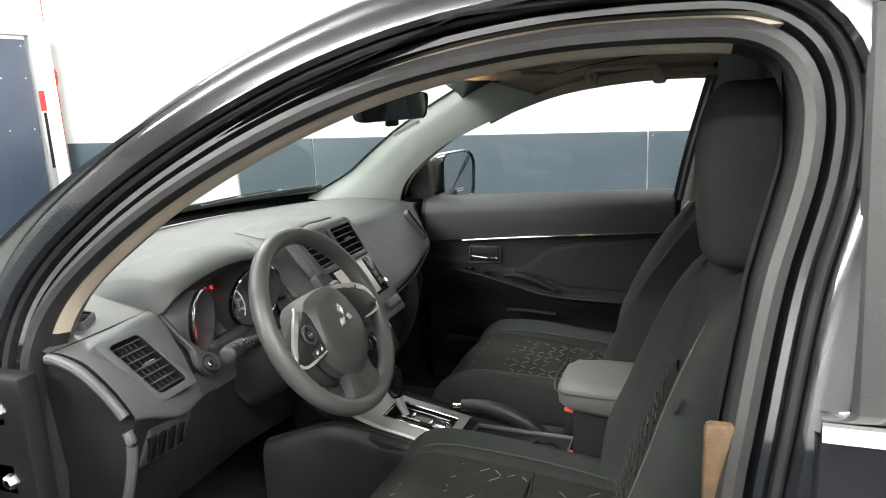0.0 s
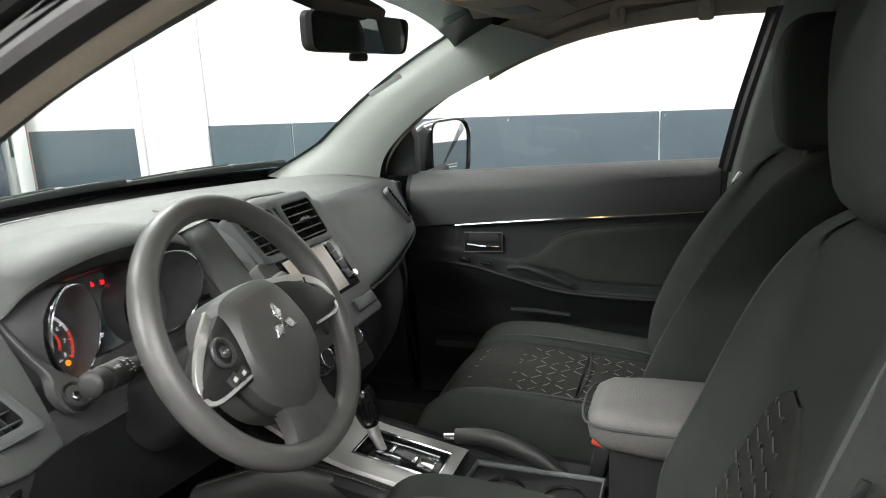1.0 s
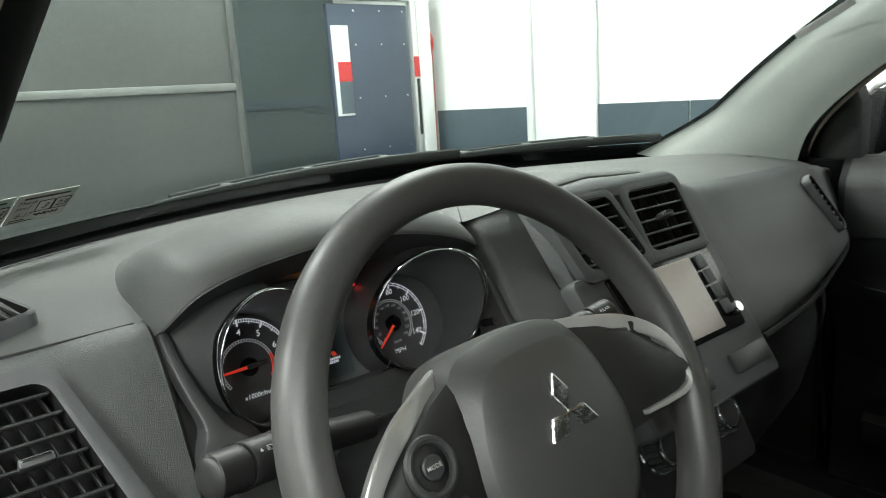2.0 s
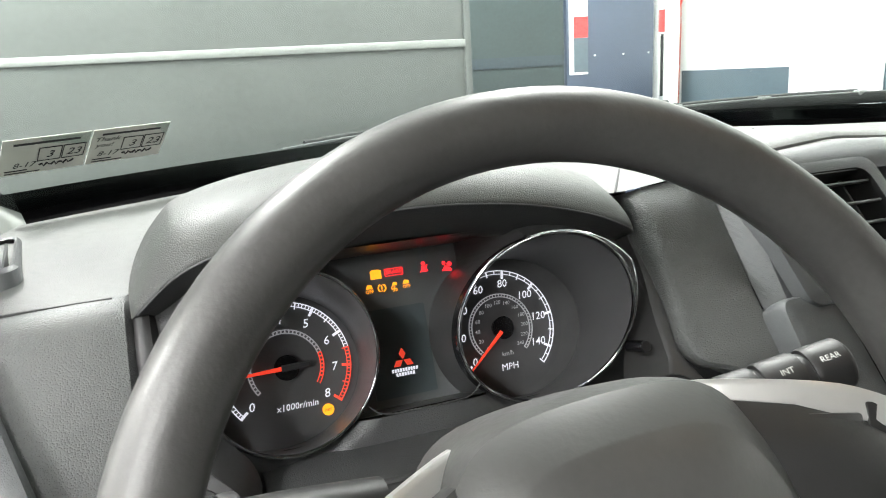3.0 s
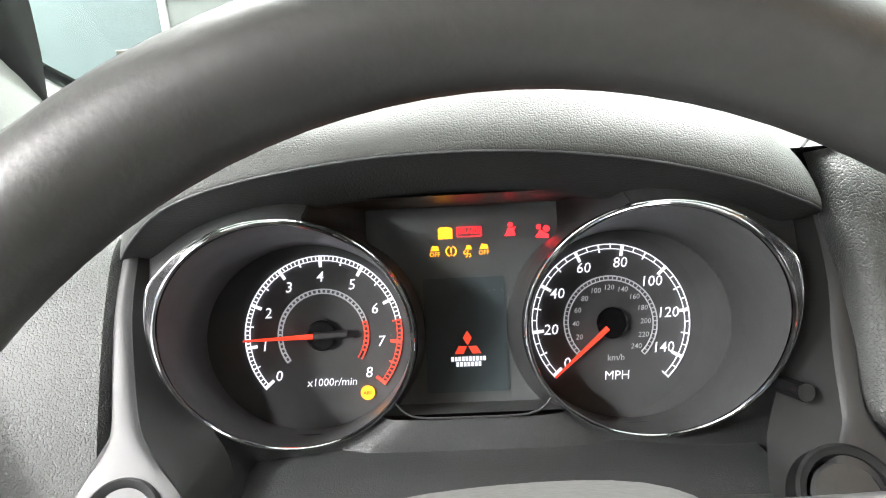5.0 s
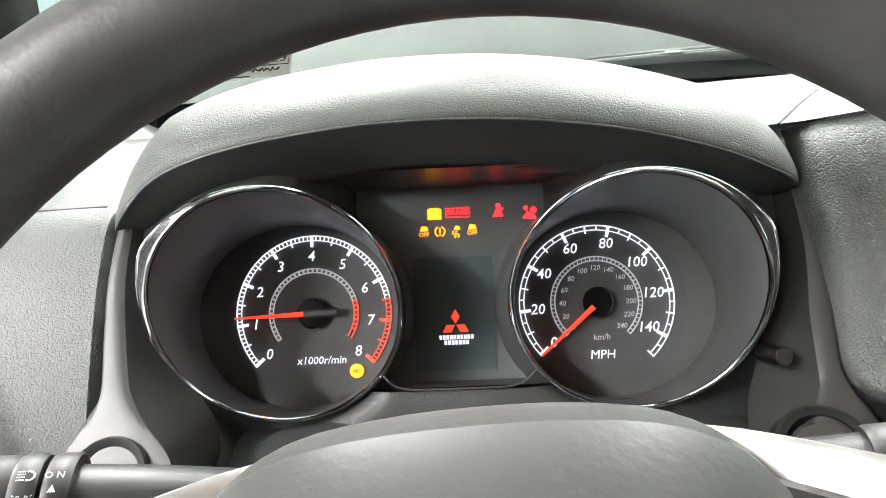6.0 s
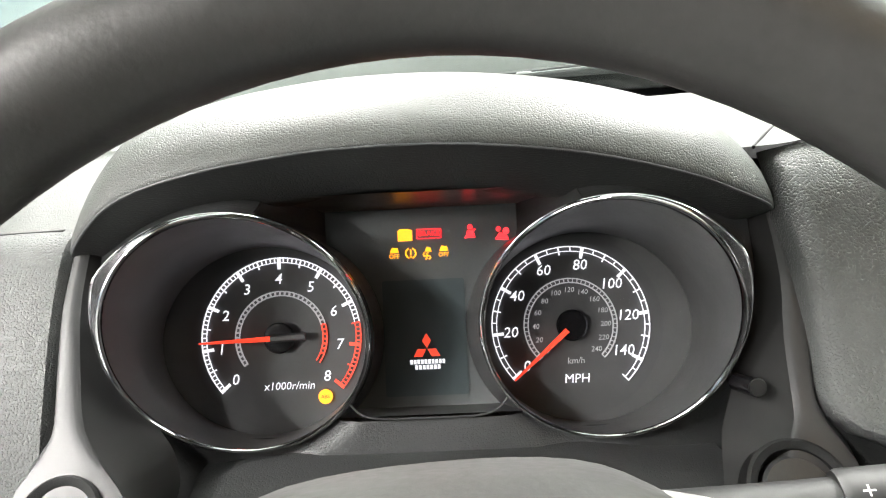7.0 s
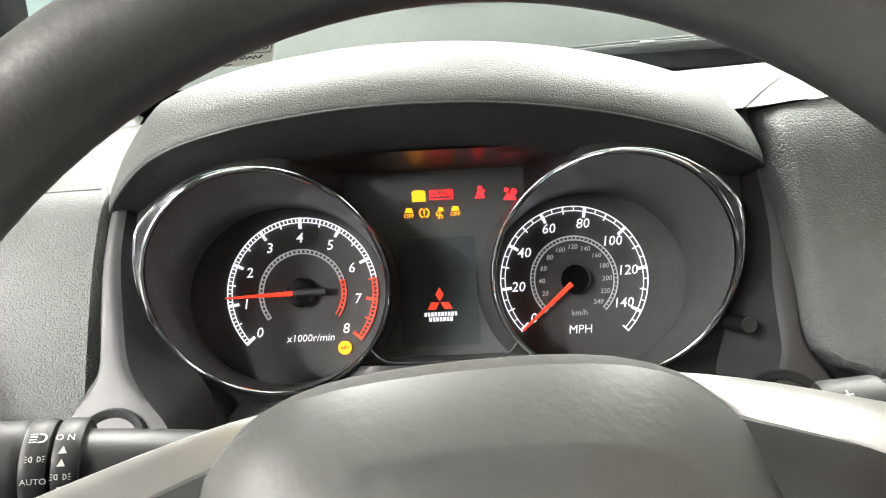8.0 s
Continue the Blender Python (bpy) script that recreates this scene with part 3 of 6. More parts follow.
# B-pillars and the sides behind
for s in (-1, 1):
    rows = []
    for z in (0.42, 0.7, 1.0, 1.13, 1.26, 1.38, 1.47, 1.535):
        y0 = lerp(z, [0.42, 0.8, 1.0, 1.12, 1.26, 1.38, 1.455, 1.5], [-0.68, -0.69, -0.70, -0.715, -0.738, -0.768, -0.768, -0.76])
        xf = 0.04
        if s > 0:
            y0, xf = lerp(z, [0.42, 1.0, 1.115, 1.26, 1.40, 1.478, 1.5], [-0.63, -0.63, -0.637, -0.665, -0.70, -0.72, -0.725]), 0.055
        rows.append([(s * (tumble(0, z) - xf), y0, z), (s * (tumble(0, z) - 0.085), y0 - 0.01, z), (s * (tumble(0, z) - 0.10), y0 - 0.05, z), (s * (tumble(0, z) - 0.10), y0 - 0.10, z), (s * (tumble(0, z) - 0.03), y0 - 0.13, z)])
    part("b_pillar_trim", loft([fine(r, 3) for r in rows]), M_PILLAR if s > 0 else M_DARK, body, "pillar trim panel", world=True)

# rear doors, closed
for s in (-1, 1):
    rd = thing("rear_door", pose(s * 0.8, -1.2, 0.4), "closed glossy black rear door with a chrome belt strip", "car door", "rear doors of the car")
    rows = []
    for z in (0.40, 0.7, 0.9, 1.0, 1.06, 1.118):
        rows.append([(s * (0.782 + 0.10 * (1.118 - z) + o_), y, z) for y, o_ in ((-0.80, -0.03), (-0.803, -0.004), (-0.81, 0.0), (-1.2, 0.0), (-1.7, 0.0))])
    part("door_skin", loft(rows), M_PAINT, rd, world=True)
    part("belt_strip", loft([[(s * (tumble(0, z) + o), y, z) for y in (-0.806, -1.2, -1.7)] for z, o in ((1.112, 0.006), (1.116, 0.022), (1.131, 0.022), (1.138, 0.012), (1.138, -0.01))]), M_CHROME, rd, "chrome belt strip", world=True)
    part("window_frame", loft([[(s * (tumble(0, z) + o), yy - 0.018 * (z - 1.1), z) for z in (1.1, 1.2, 1.3, 1.4, 1.5, 1.54)] for yy, o in ((-0.832, -0.02), (-0.834, 0.0), (-0.84, 0.006), (-0.866, 0.006), (-0.872, -0.012))]), M_RUBBER, rd, world=True)
    g = part("window", loft([[(s * (tumble(0, z) - 0.008), y, z) for y in (-0.865, -1.3, -1.75)] for z in (1.1, 1.3, 1.5)]), M_REARGLASS, rd, "dark tinted door glass", world=True)
    g.visible_shadow = False

# parts on the driver's door aperture
for z in (1.025, 0.908):
    hb = part("door_hinge", rbox((0.02, 0.07, 0.06), pose(-0.80, 0.33, z), 0.006), M_PAINT, body, "black door hinge", world=True)
    part("bolt", cyl(0.013, 0.011, 0.016, pose(-0.808, 0.305, z, 0, 0, 90), 6, 0.002), M_BOLT, hb, "zinc hinge bolt", world=True)
latch = thing("belt_latch_cover", pose(-0.752, -0.717, 0.9), "tan striker cover on the door pillar", "striker")
part("cover", rbox((0.016, 0.034, 0.21), pose(-0.754, -0.714, 1.005, 0, 0, 0), 0.007), M_TAN, latch, world=True)

# the driver's front door, swung open beside the front wing
dd = thing("driver_door", pose(-0.86, 0.36, 0.42, 0, 0, 203), "open glossy black driver's door with dark trim", "car door")
rows = []
for z in (0.0, 0.2, 0.45, 0.6, 0.69):
    rows.append([(x, -0.045 - 0.03 * math.sin(math.pi * min(1, (z + 0.1) / 0.9)), z) for x in (0.0, 0.05, 0.3, 0.6, 0.98, 1.02)])
part("outer_skin", loft(rows), M_PAINT, dd, "glossy black outer skin")
rows = []
for z in (0.0, 0.15, 0.3, 0.38, 0.42, 0.5, 0.6, 0.69):
    bulge = 0.05 if 0.35 < z < 0.45 else 0.0
    rows.append([(x, 0.035 + bulge + 0.012 * math.sin(math.pi * x / 1.02), z) for x in (0.02, 0.06, 0.3, 0.6, 0.96, 1.0)])
part("door_card", loft([list(c_) for c_ in zip(*[fine(list(r_), 3) for r_ in zip(*rows)])]), M_DOOR, dd, "dark moulded door card")
part("hinge_edge", loft([[(0.0, -0.05, z), (0.01, 0.0, z), (0.02, 0.035, z)] for z in (0.0, 0.35, 0.69)]), M_PAINT, dd)
part("latch_edge", loft([[(1.02, -0.05, z), (1.01, 0.0, z), (1.0, 0.035, z)] for z in (0.0, 0.35, 0.69)]), M_PAINT, dd)
part("window_frame", tube(spline([(0.06, -0.005, 0.68), (0.16, 0.02, 0.80), (0.34, 0.05, 0.93), (0.56, 0.075, 1.03), (0.80, 0.09, 1.07), (0.97, 0.09, 1.05), (1.0, 0.06, 0.9), (0.99, 0.0, 0.69)], 40), 0.016, 8), M_PAINT, dd, "black window frame")
wg = part("window", loft([[(0.10, -0.01, 0.68), (0.5, -0.01, 0.68), (0.98, -0.01, 0.68)], [(0.26, 0.03, 0.86), (0.6, 0.03, 0.86), (0.98, 0.03, 0.86)], [(0.56, 0.07, 1.02), (0.75, 0.075, 1.04), (0.96, 0.075, 1.04)]]), M_WINGLASS, dd, "clear window glass")
wg.visible_shadow = False
part("inner_handle", tube(spline([(0.20, 0.06, 0.53), (0.26, 0.072, 0.532), (0.32, 0.06, 0.535)], 10), 0.006, 8), M_CHROME, dd, "chrome door pull")

# road wheels under the body
for wx, wy in ((-0.74, 1.22), (0.74, 1.22), (-0.74, -1.42), (0.74, -1.42)):
    out_ = math.copysign(1, wx)
    turn = pose(0, 0, 0, 0, 0, 90 if wx < 0 else -90)
    tyre = part("wheel", cyl(0.34, 0.34, 0.22, Matrix.Translation((wx - out_ * 0.11, wy, 0.34)) @ turn, 40, 0.03), M_RUBBER, body, "black road tyre", world=True)
    hubm = Matrix.Translation((wx + out_ * 0.112, wy, 0.34)) @ turn
    part("rim", cyl(0.22, 0.21, 0.006, hubm, 32, 0.002), M_VENT, tyre, "dark rim well", world=True)
    for k in range(5):
        part("spoke", rbox((0.045, 0.016, 0.19), hubm @ pose(0, 0.008, 0, 0, 72 * k) @ pose(0, 0, 0.105), 0.006), M_SILVER, tyre, "silver rim spoke", world=True)


# ---- dashboard ----
XS = [-0.745, -0.64, -0.555, -0.46, -0.375, -0.29, -0.20, -0.12, 0.0, 0.13, 0.22, 0.40, 0.56, 0.68, 0.735]
YR = [0.262, 0.248, 0.245, 0.300, 0.315, 0.300, 0.238, 0.228, 0.225, 0.228, 0.225, 0.225, 0.235, 0.25, 0.262]
ZR = [1.095, 1.100, 1.103, 1.128, 1.135, 1.130, 1.133, 1.145, 1.158, 1.148, 1.122, 1.115, 1.110, 1.100, 1.09]
dash = thing("dashboard", pose(0, 0.3, 0.6), "grey soft-touch dashboard with pebbled grain", "dashboard")


def pad_z(x, y):
    """Height of the dash top."""
    yr, zr = lerp(x, XS, YR), lerp(x, XS, ZR)
    yw, zw = ws_base(max(-0.72, min(0.72, x)))
    t = max(0.0, min(1.0, (y - yw + 0.012) / (yr - yw + 0.012)))
    return zw - 0.012 + (zr - zw + 0.012) * t ** 1.4 + 0.016 * math.sin(math.pi * t) ** 0.8


rows = []
for i in range(97):
    x = -0.745 + 1.48 * i / 96
    yr, zr = lerp(x, XS, YR), lerp(x, XS, ZR)
    yw, zw = ws_base(max(-0.72, min(0.72, x)))
    yw -= 0.012
    row = []
    for k in range(15):
        t = k / 14
        y = yw + (yr - yw) * t
        bulge = 0.016 * math.sin(math.pi * t) ** 0.8
        z = zw - 0.012 + (zr - (zw - 0.012)) * t ** 1.4 + bulge
        row.append((x, y, z))
    rows.append(row)
part("upper_pad", loft(rows), M_PAD, dash, world=True)


def cut(bm, m, w, h, lean):
    """Open a skin behind an air vent."""
    inv = m.inverted()
    gone = []
    for f_ in bm.faces:
        p = inv @ f_.calc_center_median()
        if abs(p.z) < h / 2 + 0.002 and abs(p.x + lean * p.z) < w / 2 + 0.002 and abs(p.y) < 0.06:
            gone.append(f_)
    bmesh.ops.delete(bm, geom=gone, context="FACES")
    return bm


SIDE_VENT = (pose(-0.649, 0.163, 1.047, -36) @ pose(0, 0, 0.003), 0.066, 0.108)
PASS_VENT = (pose(0.553, 0.166, 1.052, -32, 0, 14) @ pose(0, 0, 0, 0, -14), 0.030, 0.105)


def face_rows(xs, table, n, per=4):
    return [fine(r, per) for r in smooth_rows(xs, table, n)]


# left cheek with the driver's outer vent
fl = [[(0.262, 1.097), (0.236, 1.098), (0.190, 1.085), (0.145, 1.05), (0.113, 1.012), (0.112, 1.0)],
      [(0.248, 1.102), (0.222, 1.096), (0.190, 1.065), (0.150, 1.015), (0.116, 0.968), (0.122, 0.957)],
      [(0.247, 1.106), (0.228, 1.098), (0.203, 1.065), (0.176, 1.015), (0.150, 0.955), (0.156, 0.943)],
      [(0.262, 1.100), (0.242, 1.092), (0.216, 1.062), (0.190, 1.012), (0.165, 0.955), (0.170, 0.943)]]
part("driver_side_face", cut(loft(face_rows([-0.745, -0.64, -0.546, -0.5415], fl, 64, 12)), *SIDE_VENT, 0.29), M_CHEEK, dash, world=True)
# face right of the instruments, over the stack to the passenger's end
fr = [[(0.252, 1.128), (0.240, 1.116), (0.217, 1.08), (0.190, 1.045), (0.178, 1.034), (0.186, 1.026)],
      [(0.244, 1.131), (0.227, 1.120), (0.203, 1.083), (0.177, 1.048), (0.160, 1.030), (0.172, 1.022)],
      [(0.238, 1.134), (0.220, 1.122), (0.197, 1.085), (0.171, 1.048), (0.153, 1.026), (0.166, 1.017)],
      [(0.232, 1.141), (0.215, 1.124), (0.193, 1.094), (0.167, 1.060), (0.130, 1.012), (0.142, 1.000)]]
part("pebbled_cheek", loft(face_rows([-0.1935, -0.1905, -0.184, -0.130], fr, 24)), M_CHEEK, dash, "pebbled dash panel", world=True)
part("cheek_underside", loft([[(x, y0 + 0.016, z0 + 0.006), (x, y0 + 0.018, z0 - 0.03), (x, y0 + 0.006, 0.93)] for x, y0, z0 in ((-0.203, 0.153, 1.018), (-0.19, 0.151, 1.018), (-0.165, 0.142, 1.01), (-0.129, 0.130, 1.0))]), M_DARK, dash, "black panel below the cheek", world=True)
fp = [[(0.228, 1.150), (0.20, 1.135), (0.165, 1.085), (0.125, 1.03), (0.07, 0.955), (0.09, 0.935)],
      [(0.225, 1.124), (0.195, 1.110), (0.155, 1.06), (0.115, 1.01), (0.075, 0.955), (0.11, 0.93)],
      [(0.225, 1.117), (0.198, 1.103), (0.165, 1.06), (0.13, 1.01), (0.10, 0.965), (0.14, 0.94)],
      [(0.235, 1.112), (0.210, 1.098), (0.185, 1.06), (0.16, 1.015), (0.145, 0.975), (0.18, 0.95)],
      [(0.262, 1.092), (0.245, 1.082), (0.23, 1.05), (0.215, 1.01), (0.205, 0.985), (0.24, 0.96)]]
part("passenger_face", cut(loft(face_rows([0.132, 0.22, 0.40, 0.60, 0.735], fp, 140, 12)), *PASS_VENT, 0.0), M_FACE, dash, "smooth grey passenger dash face", world=True)
part("shadow_groove", tube(spline([(0.145, 0.064, 0.945), (0.3, 0.078, 0.948), (0.45, 0.108, 0.958), (0.6, 0.146, 0.967), (0.73, 0.202, 0.978)], 30), 0.004, 6), M_DARK, dash, world=True)
part("stack_brow", loft([fine([(x, lerp(x, XS, YR), lerp(x, XS, ZR)), (x, 0.212, 1.158 - 0.004 * abs(x) / 0.13), (x, 0.196, 1.150), (x, 0.190, 1.138)], 3) for x in (-0.132 + 0.268 * i / 16 for i in range(17))]), M_FACE, dash, world=True)
rows = []
for k in range(81):
    z = 1.142 - 0.212 * k / 80
    yc, ys = lerp(z, [0.93, 1.0, 1.027, 1.071, 1.123, 1.142], [0.075, 0.118, 0.137, 0.174, 0.216, 0.232]), 0.098 + 0.7107 * (z - 1.0)
    rib = 0.0005 * (k % 2)
    rows.append([(-0.1305, yc, z), (-0.1290 - rib, yc - 0.002, z - 0.002), (-0.1225 - rib, ys + 0.008, z - 0.008), (-0.119, ys + 0.001, z - 0.010), (-0.112, ys, z - 0.010)])
part("stack_flank", loft(rows), M_FACE, dash, "finely ribbed grey stack flank", world=True)
# lower bodies
low = []
for x, y0, z0 in ((0.13, 0.10, 0.94), (0.3, 0.12, 0.935), (0.5, 0.15, 0.945), (0.735, 0.22, 0.965)):
    low.append([(x, y0, z0), (x, y0 + 0.03, z0 - 0.06), (x, y0 + 0.01, z0 - 0.16), (x, y0 + 0.06, z0 - 0.27), (x, y0 + 0.25, z0 - 0.33)])
part("glove_box", loft([fine(r, 4) for r in low]), M_DARK, dash, "black glove box lid", world=True)
low = []
for x, y0, z0 in ((-0.745, 0.112, 1.0), (-0.6, 0.130, 0.952), (-0.52, 0.156, 0.945), (-0.45, 0.16, 0.94), (-0.3, 0.16, 0.94), (-0.14, 0.14, 0.935)):
    low.append([(x, y0, z0), (x, y0 + 0.012, z0 - 0.06), (x, y0 + 0.05, z0 - 0.16), (x, y0 + 0.13, z0 - 0.25), (x, y0 + 0.3, z0 - 0.28)])
part("knee_panel", loft([fine(r, 4) for r in low]), M_DARK, dash, "black lower dash panel", world=True)
# end cap by the open door
cap = [(0.275, 1.098), (0.236, 1.098), (0.190, 1.085), (0.145, 1.05), (0.113, 1.012), (0.112, 1.0), (0.124, 0.94), (0.16, 0.84), (0.24, 0.75), (0.30, 0.66), (0.33, 0.9), (0.315, 1.04)]
b = bmesh.new()
b.faces.new([b.verts.new((-0.742, y, z)) for y, z in cap])
part("end_cap", b, M_DARK, dash, "flat dark end cap", smooth=0, world=True)
part("end_cap_edge", tube(spline([(-0.75, 0.262, 1.090), (-0.752, 0.236, 1.089), (-0.753, 0.194, 1.075), (-0.753, 0.152, 1.042), (-0.752, 0.122, 1.008)], 30), 0.0085, 10), M_FACE, dash, "rounded grey cap edge", world=True)
part("end_cap_edge", tube(spline([(-0.752, 0.122, 0.985), (-0.753, 0.116, 0.965), (-0.753, 0.124, 0.92), (-0.752, 0.15, 0.85), (-0.75, 0.19, 0.78)], 24), 0.0085, 10), M_FACE, dash, "rounded grey cap edge", world=True)
# switch row under the driver's vent
for k in range(4):
    part("switch", rbox((0.018, 0.012, 0.042), pose(-0.712 + 0.026 * k, 0.120 + 0.005 * k, 0.938 - 0.005 * k, 14, 0, 8), 0.003), M_GLOSSBLK, dash, world=True)
part("switch_frame", slab([(-0.06, -0.03), (0.055, -0.03), (0.065, 0.03), (-0.05, 0.03)], 0.006, pose(-0.672, 0.1255, 0.932, 14, 10, 8), 0.003), M_VENT, dash, world=True)
# seam between pad and pebbled cheek
part("pad_seam", tube([(-0.200 + 0.055 * k / 12, 0.240 + 0.075 * k / 12, pad_z(-0.200 + 0.055 * k / 12, 0.240 + 0.075 * k / 12) - 0.0004) for k in range(13)], 0.0010, 6), M_DARK, dash, world=True)
part("pad_seam", tube(spline([(-0.745, 0.262, 1.0965), (-0.64, 0.249, 1.102), (-0.555, 0.246, 1.1045)], 12), 0.002, 6), M_DARK, dash, world=True)
# top lid over the stack
lid = [(-0.115, 0.0), (0.15, 0.0), (0.125, 0.12), (0.06, 0.15), (-0.06, 0.15), (-0.10, 0.12)]
rows = []
for f, h in ((1.0, -0.006), (0.99, 0.002), (0.95, 0.004), (0.8, 0.005), (0.5, 0.005), (0.02, 0.005)):
    rows.append([(f * x, 0.315 + f * (y - 0.07), pad_z(f * x, 0.315 + f * (y - 0.07)) + h) for x, y in [(p.x, p.y) for p in spline([(x, y, 0) for x, y in lid], 64, True)]])
part("top_lid", loft(rows, close=True), M_PAD, dash, "closed lid on the dash top", world=True)


def vent_grille(name, parent, m, w, h, slats, fins, label, tilt=20, radius=0.012, lean=0.0, tab=True, border=0.026):
    """An air vent: frame, shaft, slats across, fins behind them and a tab; local x and z, facing -y."""
    out = [(-w / 2 + lean * h / 2, -h / 2), (w / 2 + lean * h / 2, -h / 2), (w / 2 - lean * h / 2, h / 2), (-w / 2 - lean * h / 2, h / 2)]
    fl_ = bmesh.new()
    rim_o = [(x * (1 + border / w), z * (1 + border / h)) for x, z in out]
    rows = []
    for pts, y in ((rim_o, 0.03), (rim_o, -0.001), ([(x * (1 + 0.5 * border / w), z * (1 + 0.5 * border / h)) for x, z in out], -0.004), (out, -0.003)):
        rows.append([p for p in (Vector((x, y, z)) for x, z in densify(pts, 6, radius))])
    loft(rows, close=True, bm=fl_)
    fl_.transform(m)
    v = part(name, fl_, M_FACE, parent, label, world=True)
    # shaft and duct walls coloured near-black for the shade inside the vent
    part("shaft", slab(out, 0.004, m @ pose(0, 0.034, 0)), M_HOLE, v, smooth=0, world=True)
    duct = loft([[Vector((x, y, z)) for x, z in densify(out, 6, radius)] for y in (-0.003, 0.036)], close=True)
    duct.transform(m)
    part("duct", duct, M_HOLE, v, "air duct with its shade in the colour", world=True)
    for k in range(slats):
        z = -h / 2 + h * (k + 0.5) / slats
        part("slat", rbox((w * 0.985, 0.014, 0.0026), m @ pose(-lean * z, 0.006, z, tilt), 0.001, 1), M_VENT, v, world=True)
    for k in range(fins):
        x = -w / 2 + w * (k + 0.5) / fins
        part("fin", rbox((0.0016, 0.010, h * 0.97), m @ pose(x, 0.019, 0, 0, math.degrees(math.atan(lean)) * -1, 0), 0.0006, 1), M_VENT, v, world=True)
    if tab:
        part("tab", rbox((0.022, 0.016, 0.007), m @ pose(0, -0.002, 0), 0.002), M_FACE, v, "grey vent tab", world=True)
        part("tab_bar", rbox((0.018, 0.002, 0.002), m @ pose(0, -0.011, 0.001), 0.0008, 1), M_CHROME, v, "chrome tab edge", world=True)
    return v


def densify(pts, per, r):
    """An outline with rounded corners."""
    n = len(pts)
    out = []
    for i in range(n):
        p, a, c = Vector(pts[i]), Vector(pts[i - 1]), Vector(pts[(i + 1) % n])
        u, v = (a - p).normalized(), (c - p).normalized()
        s, e = p + u * r, p + v * r
        for k in range(per + 1):
            t = k / per
            q = s * (1 - t) ** 2 + p * 2 * t * (1 - t) + e * t * t
            out.append((q.x, q.y))
    return out


vent_grille("side_vent", dash, *SIDE_VENT, 7, 6, "black slatted driver's side air vent", tilt=12, lean=0.29)
vent_grille("centre_vent", dash, pose(-0.055, 0.166, 1.104, -36), 0.105, 0.085, 5, 5, "black slatted centre air vent", lean=0.15)
vent_grille("centre_vent", dash, pose(0.075, 0.166, 1.104, -36), 0.105, 0.085, 5, 5, "black slatted centre air vent", lean=-0.15)
vent_grille("demister_vent", dash, pose(-0.650, 0.345, pad_z(-0.650, 0.345) + 0.003, -86, 0, -80), 0.115, 0.048, 5, 4, "black side demister grille", lean=0.3, tab=False, border=0.008)
vent_grille("passenger_vent", dash, *PASS_VENT, 9, 0, "slim slatted passenger air vent", tab=False, border=0.006)
# near-black bar laid on the pad for the slot's shade
part("demister_slot", rbox((0.09, 0.012, 0.004), pose(0.60, 0.36, 1.117, 4, 2, -20), 0.002), M_HOLE, dash, "demister slot", world=True)

# centre stack
ST = pose(0.012, 0.105, 1.01, -35.4)
stack = thing("centre_stack", ST, "grey centre stack with a pale touch screen radio", "car radio")
part("surround", slab(densify([(-0.142, -0.12), (0.125, -0.12), (0.138, 0.068), (-0.145, 0.068)], 5, 0.012), 0.04, pose(0, -0.002, 0), 0.008), M_FACE, stack)
radio = part("radio", slab(densify([(-0.085, -0.052), (0.100, -0.052), (0.112, 0.056), (-0.098, 0.056)], 4, 0.006), 0.012, pose(0, -0.006, 0), 0.002), M_GLOSSBLK, stack, "gloss black radio unit")
part("screen", slab(densify([(-0.078, -0.045), (0.055, -0.045), (0.06, 0.05), (-0.086, 0.05)], 3, 0.002), 0.003, pose(0, -0.0085, 0), 0.0005), M_SCREEN, radio, "pale lit touch screen")
for k in range(4):
    part("button", rbox((0.016, 0.004, 0.018), pose(0.078, -0.008, 0.040 - 0.021 * k), 0.001), M_FACE, radio)
part("knob", cyl(0.0085, 0.0075, 0.010, pose(0.090, -0.006, -0.030) @ pose(0, 0, 0, 0, 0, 180), 20, 0.001), M_CHROME, radio, "chrome volume knob")
part("lower_button", rbox((0.075, 0.012, 0.026), pose(0.07, -0.006, -0.088), 0.004), M_VENT, stack, "ridged hazard and lamp button")
part("lower_button", rbox((0.075, 0.012, 0.026), pose(-0.06, -0.006, -0.088), 0.004), M_VENT, stack, "ridged hazard and lamp button")
hv = thing("climate_panel", pose(-0.03, 0.068, 0.882, -30), "black climate panel with chrome ringed knobs", "climate controls")
part("plate", slab(densify([(-0.10, -0.07), (0.11, -0.07), (0.12, 0.04), (-0.105, 0.04)], 5, 0.012), 0.05, pose(0, 0, 0), 0.004), M_DARK, hv)
for kx in (-0.062, -0.004, 0.054):
    kn = part("knob", cyl(0.024, 0.020, 0.026, pose(kx, 0, -0.005, 0, 0, 180), 28, 0.003), M_DARK, hv, "black rotary climate knob")
    part("ring", tube([(kx + 0.0245 * math.cos(a), -0.004, -0.005 + 0.0245 * math.sin(a)) for a in (2 * math.pi * k / 32 for k in range(32))], 0.003, 8, True, up=(0, 1, 0)), M_CHROME, kn, "chrome ring")
    part("inner_ring", tube([(kx + 0.018 * math.cos(a), -0.026, -0.005 + 0.018 * math.sin(a)) for a in (2 * math.pi * k / 28 for k in range(28))], 0.0018, 6, True, up=(0, 1, 0)), M_CHROME, kn, "chrome ring")
    for k in range(18):
        a = 2 * math.pi * k / 18
